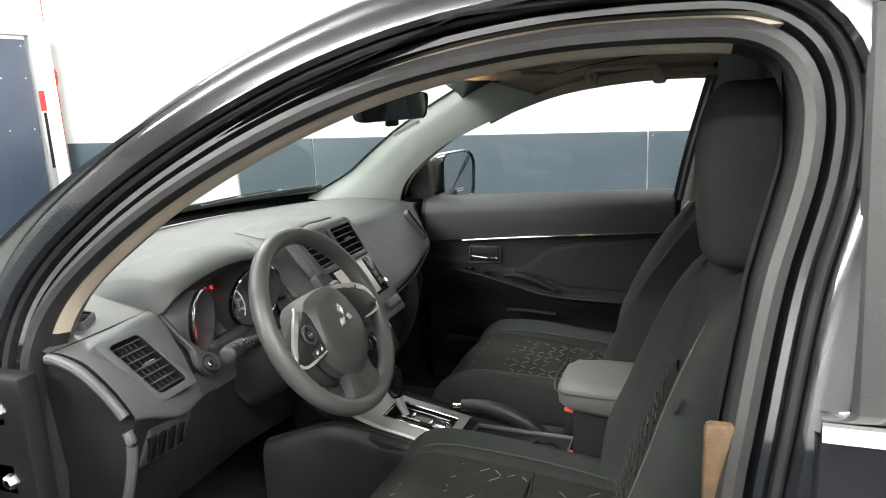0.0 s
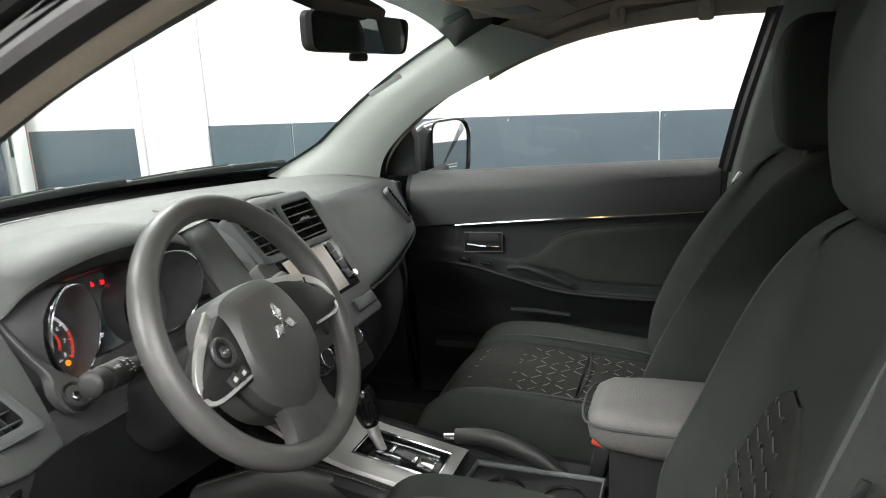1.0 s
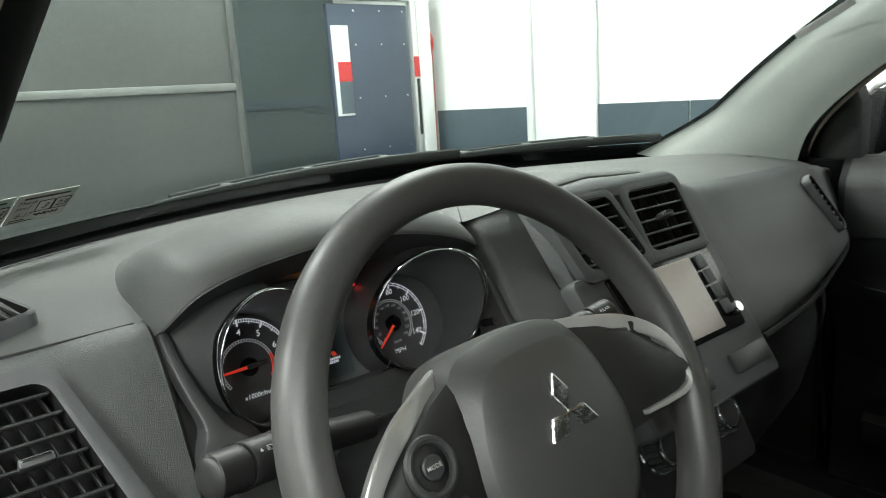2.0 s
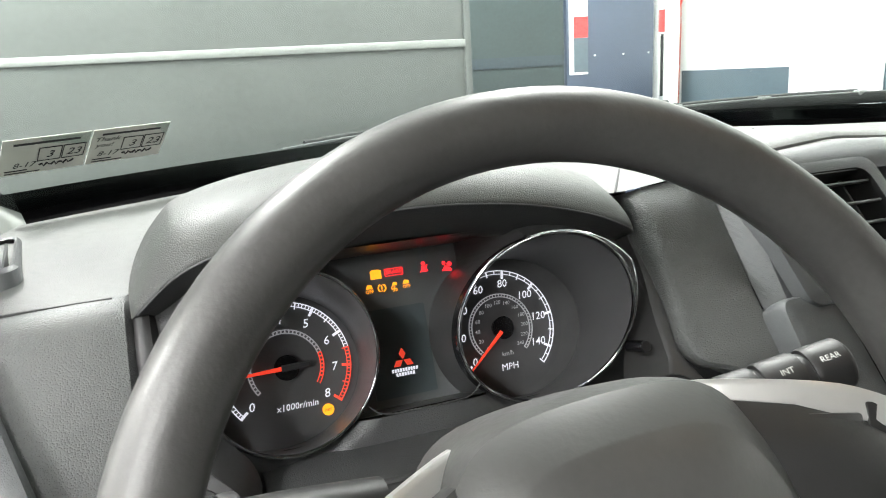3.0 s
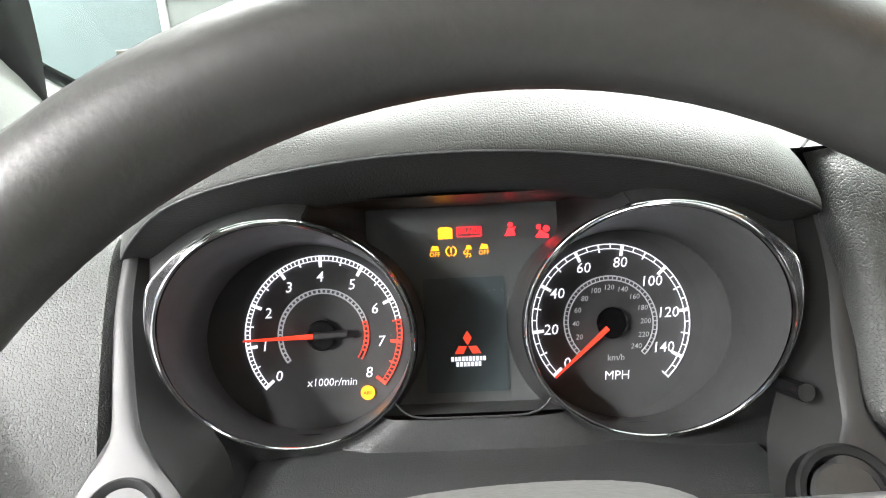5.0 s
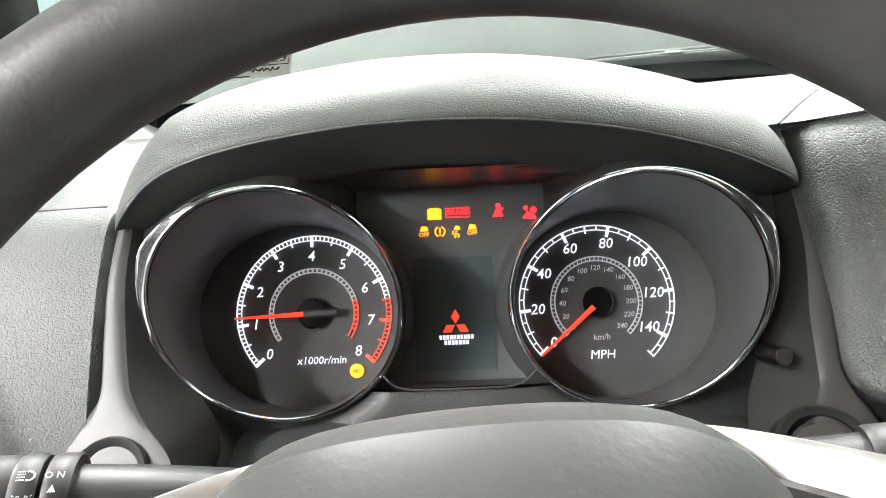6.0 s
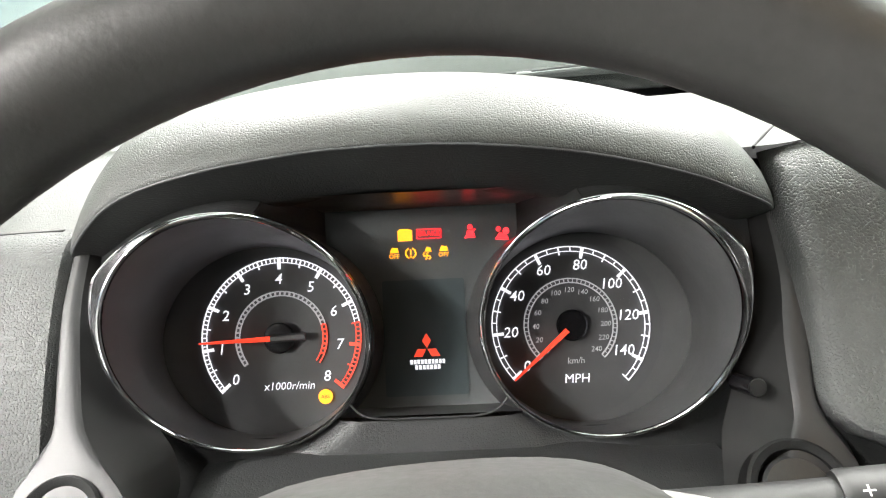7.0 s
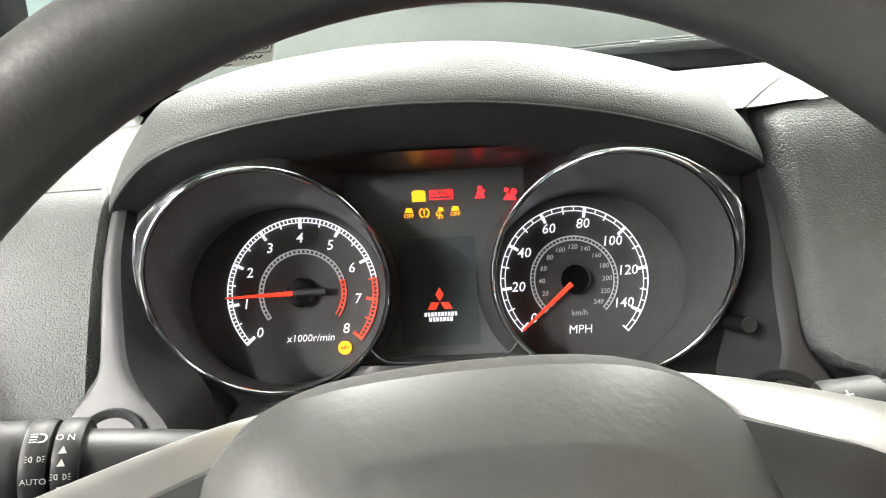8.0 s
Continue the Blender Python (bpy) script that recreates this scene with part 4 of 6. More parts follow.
        part("rib", rbox((0.002, 0.018, 0.003), pose(kx + 0.0225 * math.cos(a), -0.014, -0.005 + 0.0225 * math.sin(a), 0, -math.degrees(a)), 0.0006, 1), M_VENT, kn)

# ---- instrument cluster ----
CL = pose(-0.37, 0.27, 1.03, -20)
cluster = thing("instrument_cluster", CL, "lit twin-dial instrument cluster with chrome rings", "instrument cluster")
RD, DC = 0.0470, 0.0843
RU, RV_, RR = 0.0024, 0.0027, 0.0572


def ring_depth(u, v):
    """How far the ring's sloping plane stands before the dial plate."""
    return 0.0745 + 0.387 * (u - 0.0034) + 0.453 * (v - 0.0016)


def crest(a):
    """Extra radius of the ring's outer edge, with a soft corner up and outward."""
    return 0.0010 + 0.0044 * math.exp(-math.hypot(a - 0.5, 0.06) / 0.36) / math.exp(-0.06 / 0.36)


def ring_at(s, a, grow=0.0, back=0.0):
    """A place on a dial's ring: s = -1 left, 1 right; a: radians, 0 outward; grow: added radius; back: set away from the driver."""
    u, v = RU + (RR + grow) * math.cos(a), RV_ + (RR + grow) * math.sin(a)
    return s * (DC + u) + 0.0024, -(ring_depth(u, v) - back), v


def gauge(s, name, label):
    g = part(name, slab([(s * (DC + 0.005) + 0.071 * math.cos(2 * math.pi * k / 64), 0.068 * math.sin(2 * math.pi * k / 64)) for k in range(64)], 0.004, pose(0, 0.0006, 0)), M_DIAL, cluster, label, smooth=0)
    face = slab([(s * DC + 0.0535 * math.cos(2 * math.pi * k / 64), 0.0535 * math.sin(2 * math.pi * k / 64)) for k in range(64)], 0.0006)
    part("dial_plate", face, M_DIALIN, g, "black dial plate", smooth=0)
    n = 96
    ang = [-math.pi + 2 * math.pi * k / n for k in range(n)]
    rows = []
    for t in (0.0, 0.06, 0.2, 0.5, 0.8, 0.95, 1.0):
        row = []
        for a in ang:
            x, y, z = ring_at(s, a, -0.0012, 0.0008)
            bx, bz = s * (DC + 0.0085) + s * 0.0612 * math.cos(a), -0.001 + 0.0545 * math.sin(a)
            row.append((bx + (x - bx) * t, -0.001 + (y + 0.001) * t, bz + (z - bz) * t))
        rows.append(row)
    part("well", loft(rows, close=True), M_WELL, g, "dark conical dial well")
    part("ring", tube([ring_at(s, a) for a in ang], 0.0011, 10, True, up=(0, 1, 0)), M_CHROME, g, "polished chrome dial ring")
    part("ring_face", loft([[ring_at(s, a, 0.0007 + (crest(a) - 0.0007) * k / 3, 0.0002 + 0.0012 * k / 3) for a in ang] for k in range(4)], close=True), M_RINGFACE, g, "dark bright-edged ring face")
    part("ring_edge", tube([ring_at(s, a, crest(a), 0.0014) for a in ang], 0.00055, 8, True, up=(0, 1, 0)), M_CHROME, g, "thin chrome outer edge")
    part("ring_collar", loft([[ring_at(s, a, crest(a) + dg, 0.0016 + db) for a in ang] for dg, db in ((0.0, 0.0), (0.0006, 0.003), (0.001, 0.010))], close=True), M_GLOSSBLK, g, "gloss black ring collar")
    return g


def ticks(g, s, a0, a1, count, minor, r, red_from=None):
    """Scale arc with ticks; major ticks get a part each."""
    cx = s * DC

    def mat_for(k):
        return M_GLOWR if red_from is not None and k >= red_from - 1e-6 else M_GLOWW

    def ang(k):
        return a0 + (a1 - a0) * k / count
    spans = [(0, red_from)] if red_from else [(0, count)]
    spans += [(red_from, count)] if red_from else []
    for lo, hi in spans:
        part("scale_arc", arc_band(cx, 0, r * 0.985, r, ang(lo), ang(hi), 60, -0.0008), mat_for(lo), g)
        part("scale_arc", arc_band(cx, 0, r * 0.928, r * 0.94, ang(lo), ang(hi), 60, -0.0008), mat_for(lo), g)
        fine_ = bmesh.new()
        m = int(round((hi - lo) * minor))
        for j in range(m + 1):
            k = lo + j / minor
            arc_band(cx, 0, r * 0.935, r * 0.99, ang(k) - 0.45, ang(k) + 0.45, 1, -0.0008, bm=fine_)
        part("minor_tick", fine_, mat_for(lo), g, smooth=0)
    k = 0.0
    while k <= count + 1e-6:
        whole = abs(k - round(k)) < 1e-6
        part("tick", arc_band(cx, 0, r * (0.85 if whole else 0.89), r, ang(k) - (1.3 if whole else 0.6), ang(k) + (1.3 if whole else 0.6), 1, -0.001), mat_for(k), g, smooth=0)
        k += 0.5


tacho = gauge(-1, "tachometer", "lit tachometer dial with a red needle")
T0, T1 = 220.2, -40.0
ticks(tacho, -1, T0, T1, 8, 10, RD, 6.5)
for k in range(9):
    a = radians(T0 + (T1 - T0) * k / 8)
    rr = RD * 0.745
    part("numeral", words(str(k), 0.0088, pose(-DC - 0.0008 + rr * math.cos(a), -0.001, rr * math.sin(a) - 0.0009), slant=0.15), M_GLOWW, tacho, smooth=0)
part("caption", words("x1000r/min", 0.0064, pose(-DC + 0.004, -0.001, -RD * 0.60), slant=0.15), M_GLOWW, tacho, smooth=0)
for lo, hi, mm in ((0.0, 6.4, M_GLOWG), (6.4, 8.0, M_GLOWR)):
    for q0, q1 in ((0.515, 0.53), (0.565, 0.58)):
        part("inner_arc", arc_band(-DC, 0, RD * q0, RD * q1, T0 - 5 + (T1 - T0 + 10) * lo / 8, T0 - 5 + (T1 - T0 + 10) * hi / 8, 48, -0.0008), mm, tacho)
    tk = bmesh.new()
    for j in range(int((hi - lo) * 5)):
        a = T0 - 5 + (T1 - T0 + 10) * (lo + j / 5) / 8
        arc_band(-DC, 0, RD * 0.52, RD * 0.575, a - 1.2, a + 1.2, 1, -0.0008, bm=tk)
    part("inner_tick", tk, mm, tacho, smooth=0)
speedo = gauge(1, "speedometer", "lit speedometer dial with a red needle")
S0, S1 = 220.8, 220.8 - 285.0 * 7.5 / 8
ticks(speedo, 1, S0, S1, 7.5, 4, RD * 0.975)
for k in range(8):
    a = radians(S0 - 285.0 * k / 8)
    rr = RD * (0.745 if k < 5 else 0.71)
    part("numeral", words(str(20 * k), 0.0086, pose(DC + rr * math.cos(a), -0.001, rr * math.sin(a)), slant=0.15), M_GLOWW, speedo, smooth=0)
part("caption", words("MPH", 0.0074, pose(DC + 0.002, -0.001, -RD * 0.66), slant=0.1, bold=0.0), M_GLOWW, speedo, smooth=0)
part("caption", words("km/h", 0.0050, pose(DC + 0.002, -0.001, -RD * 0.44), slant=0.1), M_GLOWG, speedo, smooth=0)
K0, K1 = 226.0, -46.0
for q0, q1 in ((0.515, 0.53), (0.565, 0.58)):
    part("inner_arc", arc_band(DC, 0, RD * q0, RD * q1, K0, K1, 60, -0.0008), M_GLOWG, speedo)
tk = bmesh.new()
for j in range(49):
    a = K0 + (K1 - K0) * j / 48
    arc_band(DC, 0, RD * 0.52, RD * 0.575, a - 0.6, a + 0.6, 1, -0.0008, bm=tk)
part("inner_tick", tk, M_GLOWG, speedo, smooth=0)
for k in range(13):
    a = radians(K0 + (K1 - K0) * k / 12)
    part("numeral", words(str(20 * k), 0.0042, pose(DC + RD * 0.43 * math.cos(a), -0.001, RD * 0.43 * math.sin(a)), slant=0.15), M_GLOWG, speedo, smooth=0)


def needle(g, s, angle, tail):
    a = radians(angle)
    cx = s * DC
    d, n = Vector((math.cos(a), 0, math.sin(a))), Vector((-math.sin(a), 0, math.cos(a)))
    c = Vector((cx, -0.009, 0))
    b = bmesh.new()
    rows = []
    for t, w in ((0.004, 0.0016), (0.0455, 0.0006)):
        p = c + d * t
        rows.append([p + n * w, p + n * w * 0.4 + Vector((0, -0.001, 0)), p - n * w * 0.4 + Vector((0, -0.001, 0)), p - n * w, p + Vector((0, 0.001, 0))])
    loft(rows, close=True, caps=True, bm=b)
    nd = part("needle", b, M_NEEDLE, g, "glowing red needle")
    if tail:
        rows = []
        for t, w in ((0.004, 0.0024), (-0.016, 0.0024)):
            p = c + d * t
            rows.append([p + n * w, p + n * w * 0.5 + Vector((0, -0.002, 0)), p - n * w * 0.5 + Vector((0, -0.002, 0)), p - n * w, p + Vector((0, 0.001, 0))])
        part("needle_tail", loft(rows, close=True, caps=True), M_VENT, nd, "grey needle tail")
    part("needle_hub", cyl(0.009, 0.008, 0.008, pose(cx, -0.0075, 0), 28, 0.001), M_GLOSSBLK, nd, "black needle hub")


needle(tacho, -1, 181.5, True)
needle(speedo, 1, 220.8, False)

# bezel round the dials, with a deep window between them
b = bmesh.new()
NU, NV = 220, 110
WIN0, WIN1 = -0.0425, 0.0720


def window_half(v, r):
    """Half width of the window between the rings at a height."""
    q = r * r - (v - RV_) ** 2
    return DC + RU - math.sqrt(max(q, 1e-6))


def bezel_depth(u, v):
    base = 0.046 + 0.10 * max(0.0, v - 0.045) - 0.05 * max(0.0, -v - 0.03)
    best, w = base, 0.0
    for s in (-1, 1):
        uu, vv = s * (u - 0.0024) - DC - RU, v - RV_
        r, a = math.hypot(uu, vv), math.atan2(vv, uu)
        k = math.exp(-max(0.0, r - RR - crest(a)) / (0.016 if uu > 0 else 0.016 - 0.012 * min(1.0, -uu / 0.03)))
        if k > w:
            ring = ring_depth(RU + RR * math.cos(a), RV_ + RR * math.sin(a))
            best, w = base + (ring - 0.008 - base) * k, k
    return best


def inside_hole(u, v):
    for s in (-1, 1):
        uu, vv = s * (u - 0.0024) - DC - RU, v - RV_
        if math.hypot(uu, vv) < RR + crest(math.atan2(vv, uu)) * 0.5:
            return True
    return WIN0 < v < WIN1 and abs(u - 0.0024) < min(0.078, window_half(v, RR))


grid = [[b.verts.new((u, -bezel_depth(u, v), v)) for v in (-0.085 + 0.165 * j / NV for j in range(NV + 1))] for u in (-0.168 + 0.336 * i / NU for i in range(NU + 1))]
for i in range(NU):
    for j in range(NV):
        u, v = -0.168 + 0.336 * (i + 0.5) / NU, -0.085 + 0.165 * (j + 0.5) / NV
        if not inside_hole(u, v):
            b.faces.new((grid[i][j], grid[i + 1][j], grid[i + 1][j + 1], grid[i][j + 1]))
part("bezel", b, M_BEZEL, cluster, "matte black cluster bezel")
PANEL = -0.0035
vs = [WIN0 + (WIN1 - WIN0) * j / 24 for j in range(25)]
front = [(0.0024 + min(0.078, window_half(v, RR + 0.0008)), v) for v in vs] + [(0.0024 - min(0.078, window_half(v, RR + 0.0008)), v) for v in reversed(vs)]
rear = [(DC - math.sqrt(max(0.0604 ** 2 - (v * 1.0) ** 2, 0.0008)), v) for v in vs]
rear = rear + [(-x, v) for x, v in reversed(rear)]
wall = loft([[(x, -bezel_depth(x, v) - 0.001, v) for x, v in front], [(x, PANEL, v) for x, v in rear]], close=True)
part("window_wall", wall, M_WINWALL, cluster, "satin black wall of the centre window")
dsp = part("display_panel", slab(rear, 0.003, pose(0, PANEL, 0)), M_PANEL, cluster, "smoked centre panel with warning lamps", smooth=0)
part("panel_lip", tube(spline([(0.0024 + q * 0.0405, -0.0470, -0.0335 - 0.0085 * (1 - abs(q) ** 7)) for q in (x / 12 - 1 for x in range(25))], 60), 0.0006, 6), M_BEZEL, cluster, "fine moulded window lip")
part("display", slab(densify([(-0.0238, -0.0365), (0.0238, -0.0365), (0.0238, 0.0300), (-0.0238, 0.0300)], 3, 0.0015), 0.0008, pose(0.0, PANEL - 0.0008, 0)), M_DISPLAY, dsp, "dark teal display screen", smooth=0)
for turn_ in (0, 120, 240):
    q = slab([(0, 0.0004), (0.0026, 0.0046), (0, 0.0089), (-0.0026, 0.0046)], 0.0004, pose(0.0006, PANEL - 0.0014, -0.0098, 0, turn_))
    part("sign_diamond", q, M_GLOWR, dsp, "lit red diamond", smooth=0)
for dz, count, w in ((-0.0172, 10, 0.0206), (-0.0203, 7, 0.0150)):
    row_ = bmesh.new()
    for k in range(count):
        rbox((w / count * 0.76, 0.0004, 0.0025), pose(0.0008 - w / 2 + w * (k + 0.5) / count, PANEL - 0.0014, dz), 0, bm=row_)
    part("bar", row_, M_GLOWW, dsp, "white bars of lettering", smooth=0)
# warning lamps
panel_y = PANEL - 0.0006
ic = bmesh.new()
cyl(0.0015, 0.0015, 0.0006, pose(0.0288, panel_y, 0.0594), 12, bm=ic)
slab([(-0.0028, -0.0030), (0.0028, -0.0030), (0.0017, 0.0012), (-0.0017, 0.0012)], 0.0006, pose(0.0288, panel_y, 0.0562), bm=ic)
slab([(-0.0036, -0.0032), (-0.003, -0.0038), (0.0032, 0.0012), (0.0026, 0.0018)], 0.0006, pose(0.0288, panel_y - 0.0004, 0.0566), bm=ic)
part("belt_warning", ic, M_TELLR, dsp, "lit red seat belt lamp", smooth=0)
ic = bmesh.new()
cyl(0.0014, 0.0014, 0.0006, pose(0.0452, panel_y, 0.0575), 12, bm=ic)
cyl(0.0019, 0.0019, 0.0006, pose(0.0496, panel_y, 0.0562), 12, bm=ic)
slab([(-0.0042, -0.0030), (0.0034, -0.0036), (0.0036, -0.0018), (-0.0012, 0.0012)], 0.0006, pose(0.0472, panel_y, 0.0545), bm=ic)
part("airbag_warning", ic, M_TELLR, dsp, "lit red airbag lamp", smooth=0)
ic = words("BRAKE", 0.0042, pose(0.0046, panel_y, 0.0566), bold=0.0)
for bx, bz, bw, bh in ((0.0046, 0.0592, 0.0142, 0.00035), (0.0046, 0.0539, 0.0142, 0.00035), (-0.0024, 0.05655, 0.00035, 0.0053), (0.0116, 0.05655, 0.00035, 0.0053)):
    rbox((bw, 0.0006, bh), pose(bx, panel_y, bz), 0, bm=ic)
part("brake_warning", ic, M_TELLR, dsp, "lit red brake lamp", smooth=0)
ic = slab([(-0.0042, -0.0034), (0.0042, -0.0034), (0.0042, 0.0026), (0.0022, 0.0036), (-0.0026, 0.0036), (-0.0042, 0.0026)], 0.0006, pose(-0.0094, panel_y, 0.0563))
part("engine_warning", ic, M_TELLY, dsp, "lit amber engine lamp", smooth=0)
for k, u in enumerate((-0.0160, -0.0064, 0.0030, 0.0128)):
    ic = bmesh.new()
    if k == 1:
        arc_band(u, 0.0456, 0.0025, 0.0033, 110, 250, 10, panel_y, bm=ic)
        arc_band(u, 0.0456, 0.0025, 0.0033, -70, 70, 10, panel_y, bm=ic)
        rbox((0.0008, 0.0006, 0.0032), pose(u, panel_y, 0.0462), 0, bm=ic)
        rbox((0.0008, 0.0006, 0.0008), pose(u, panel_y, 0.0435), 0, bm=ic)
    elif k == 2:
        slab([(-0.0012, 0.0), (0.0028, 0.0), (0.0022, 0.0022), (0.0, 0.0026)], 0.0006, pose(u, panel_y, 0.0462), bm=ic)
        for dx in (-0.001, 0.001):
            arc_band(u + dx, 0.0445, 0.0007, 0.0013, 90, 270, 6, panel_y, bm=ic)
            arc_band(u + dx, 0.0428, 0.0007, 0.0013, -90, 90, 6, panel_y, bm=ic)
    else:
        slab([(-0.0026, 0.0), (0.0026, 0.0), (0.002, 0.0026), (-0.0012, 0.003)], 0.0006, pose(u, panel_y, 0.0462), bm=ic)
        words("OFF", 0.0036, pose(u, panel_y, 0.0440), bm=ic)
    part("amber_warning", ic, M_TELLY, dsp, "lit amber warning lamp", smooth=0)
part("abs_warning", arc_band(-DC + 0.0250, -0.0350, 0.0, 0.0042, 0, 360, 20, -0.0012), M_TELLY, tacho, "lit amber brake system lamp", smooth=0)
part("abs_letters", words("ABS", 0.0030, pose(-DC + 0.0250, -0.0024, -0.0350)), M_INK, tacho, smooth=0)
part("trip_knob", tube([(0.1478, -0.078, -0.0262), (0.1488, -0.084, -0.0266), (0.1500, -0.0935, -0.0270), (0.1502, -0.0950, -0.0270)], lambda t: 0.0043, 20), M_GLOSSBLK, cluster, "black trip reset stalk")
part("trip_knob_end", cyl(0.0040, 0.0043, 0.0016, pose(0.1503, -0.0956, -0.0270), 24, 0.0004), M_STALK, cluster, "rounded end of the reset stalk")
cv = part("dial_cover", loft([[(u, -(0.098 + 0.04 * (abs(u) / 0.16) ** 2 + 0.25 * v), v) for v in (-0.06 + 0.12 * j / 6 for j in range(7))] for u in (-0.137 + 0.274 * i / 12 for i in range(13))]), glass("dial_cover_glass", (0.97, 0.97, 0.97), 0.22), cluster, "clear dial cover")
cv.visible_shadow = False

# hood over the instruments
hood = thing("instrument_hood", pose(-0.375, 0.22, 1.1), "grained soft hood arching over the instruments", "dash hood")


ARCH = spline([(x, 0, z) for x, z in ((-0.5445, 1.095), (-0.536, 1.105), (-0.517, 1.122), (-0.496, 1.1325), (-0.468, 1.140), (-0.440, 1.1445), (-0.405, 1.148), (-0.360, 1.1485), (-0.320, 1.1455), (-0.280, 1.139), (-0.240, 1.128), (-0.212, 1.116), (-0.199, 1.109), (-0.1925, 1.103))], 91)


def arch(i, o):
    """A place on the hood's arch: i from 0 (left) to 90 (right), o: outward offset from its lip."""
    d = (ARCH[min(90, i + 2)] - ARCH[max(0, i - 2)]).normalized()
    end = min(1.0, 0.16 + 0.84 * min(i, 90 - i) / 18)
    p = ARCH[i] + Vector((-d.z, 0, d.x)) * (o * end if o > 0 else o)
    return p.x, p.z


def hood_rows(prof):
    rows = []
    for i in range(91):
        t = i / 45 - 1
        row = []
        for y, o, k in prof:
            x, z = arch(i, o)
            row.append((x, y + (0.030 * abs(t) ** 3 if y < 0.35 else 0), z if y < 0.35 else 1.112 + (z - 1.112) * k))
        rows.append(fine(row, 3))
    return rows


part("shell", loft(hood_rows([(0.43, 0.004, 0.70), (0.36, 0.020, 0.93), (0.30, 0.0265, 1.0), (0.255, 0.0260, 1.0), (0.226, 0.0205, 1.0), (0.209, 0.0115, 1.0), (0.2015, 0.003, 1.0), (0.2005, 0.0, 1.0)])), M_PAD, hood, "grained hood skin", world=True)
part("fascia", loft(hood_rows([(0.2005, 0.0, 1.0), (0.203, -0.003, 1.0), (0.212, -0.0105, 1.0), (0.226, -0.021, 1.0), (0.240, -0.0295, 1.0), (0.27, -0.036, 1.0), (0.31, -0.040, 1.0)])), M_FASCIA, hood, "dark inner fascia", world=True)
part("lip_line", tube([(arch(i, -0.0008)[0], 0.2003 + 0.030 * abs(i / 45 - 1) ** 3, arch(i, -0.0008)[1]) for i in range(4, 87)], 0.0007, 6), M_FACE, hood, "fine moulded line", world=True)

# grey strips flanking the instruments, wide round the sockets at their feet
for s, xc in ((-1, -0.3640), (1, -0.3655)):
    rows = []
    for z, y, xi, xo in ((1.104, 0.234, 0.170, 0.1785), (1.096, 0.2265, 0.1705, 0.1785), (1.075, 0.207, 0.169, 0.178), (1.052, 0.187, 0.1635, 0.1745), (1.034, 0.170, 0.157, 0.1705), (1.026, 0.163, 0.151, 0.172), (1.019, 0.157, 0.1435, 0.1765), (1.010, 0.149, 0.1340, 0.181), (0.998, 0.141, 0.130, 0.1800), (0.986, 0.136, 0.134, 0.1720)):
        if s > 0:
            xi += lerp(z, [0.986, 0.998, 1.010, 1.019, 1.026, 1.04], [0.014, 0.018, 0.016, 0.0115, 0.008, 0.0])
        rows.append([(xc + s * (xi - (0.010 if s < 0 else 0.014)), y + 0.034, z), (xc + s * (xi - 0.003), y + 0.010, z), (xc + s * xi, y + 0.001, z), (xc + s * (xi + 0.003), y - 0.001, z), (xc + s * (xo - 0.003), y - 0.001, z), (xc + s * xo, y + 0.001, z), (xc + s * (xo + 0.003), y + 0.012, z)])
    cols = [list(c_) for c_ in zip(*[fine(list(q), 3) for q in zip(*rows)])]
    part("side_strip", loft([fine(r[2:], 3) for r in cols]), M_SIDE, hood, "satin grey side strip", world=True)
    part("strip_flank", loft([fine(r[:3], 3) for r in cols]), M_FLANK, hood, "dark inner flank of the strip", world=True)
    sm = pose(-0.5225 if s < 0 else -0.2125, 0.1405, 1.006, -48)
    ring_ = bmesh.new()
    loft([[sm @ Vector((r_ * math.cos(a), y_, r_ * math.sin(a))) for a in (2 * math.pi * k / 40 for k in range(40))] for r_, y_ in (((0.0190, 0.010), (0.0186, 0.0), (0.0175, -0.0012), (0.0145, 0.0005), (0.0118, 0.006), (0.0110, 0.020)) if s < 0 else ((0.0225, 0.010), (0.0220, 0.0), (0.0205, -0.0012), (0.0175, 0.0), (0.0160, 0.006), (0.0150, 0.020)))], close=True, bm=ring_)
    sk = part("socket", ring_, M_DARK, hood, "black round socket", world=True)
    if s > 0:
        part("socket_cap", cyl(0.0150, 0.0155, 0.012, sm @ pose(0, 0.001, 0), 36, 0.0015), M_VENT, sk, "dark grey socket cap", world=True)
part("start_button", cyl(0.0066, 0.0080, 0.012, pose(-0.5225, 0.1405, 1.006, -48) @ pose(0, 0.0015, 0), 28, 0.002), M_CHROME, hood, "silver rimmed round button", world=True)
# column shroud and lower bezel
colm = thing("steering_column", pose(-0.36, 0.1, 0.98, -28), "black steering column shroud with stalks", "steering column")
rows = []
for y, w, h in ((0.02, 0.055, 0.05), (0.06, 0.062, 0.058), (0.12, 0.07, 0.066), (0.22, 0.08, 0.075)):
    rows.append([(w * math.copysign(abs(math.cos(a)) ** 0.6, math.cos(a)), y, -0.012 + h * math.copysign(abs(math.sin(a)) ** 0.7, math.sin(a)) * (0.62 if math.sin(a) > 0 else 1.0)) for a in (2 * math.pi * k / 32 for k in range(32))])
b = loft(rows, close=True, caps=True)
b.transform(pose(-0.358, -0.015, 1.042, -28))
part("shroud", b, M_DARK, colm, world=True)
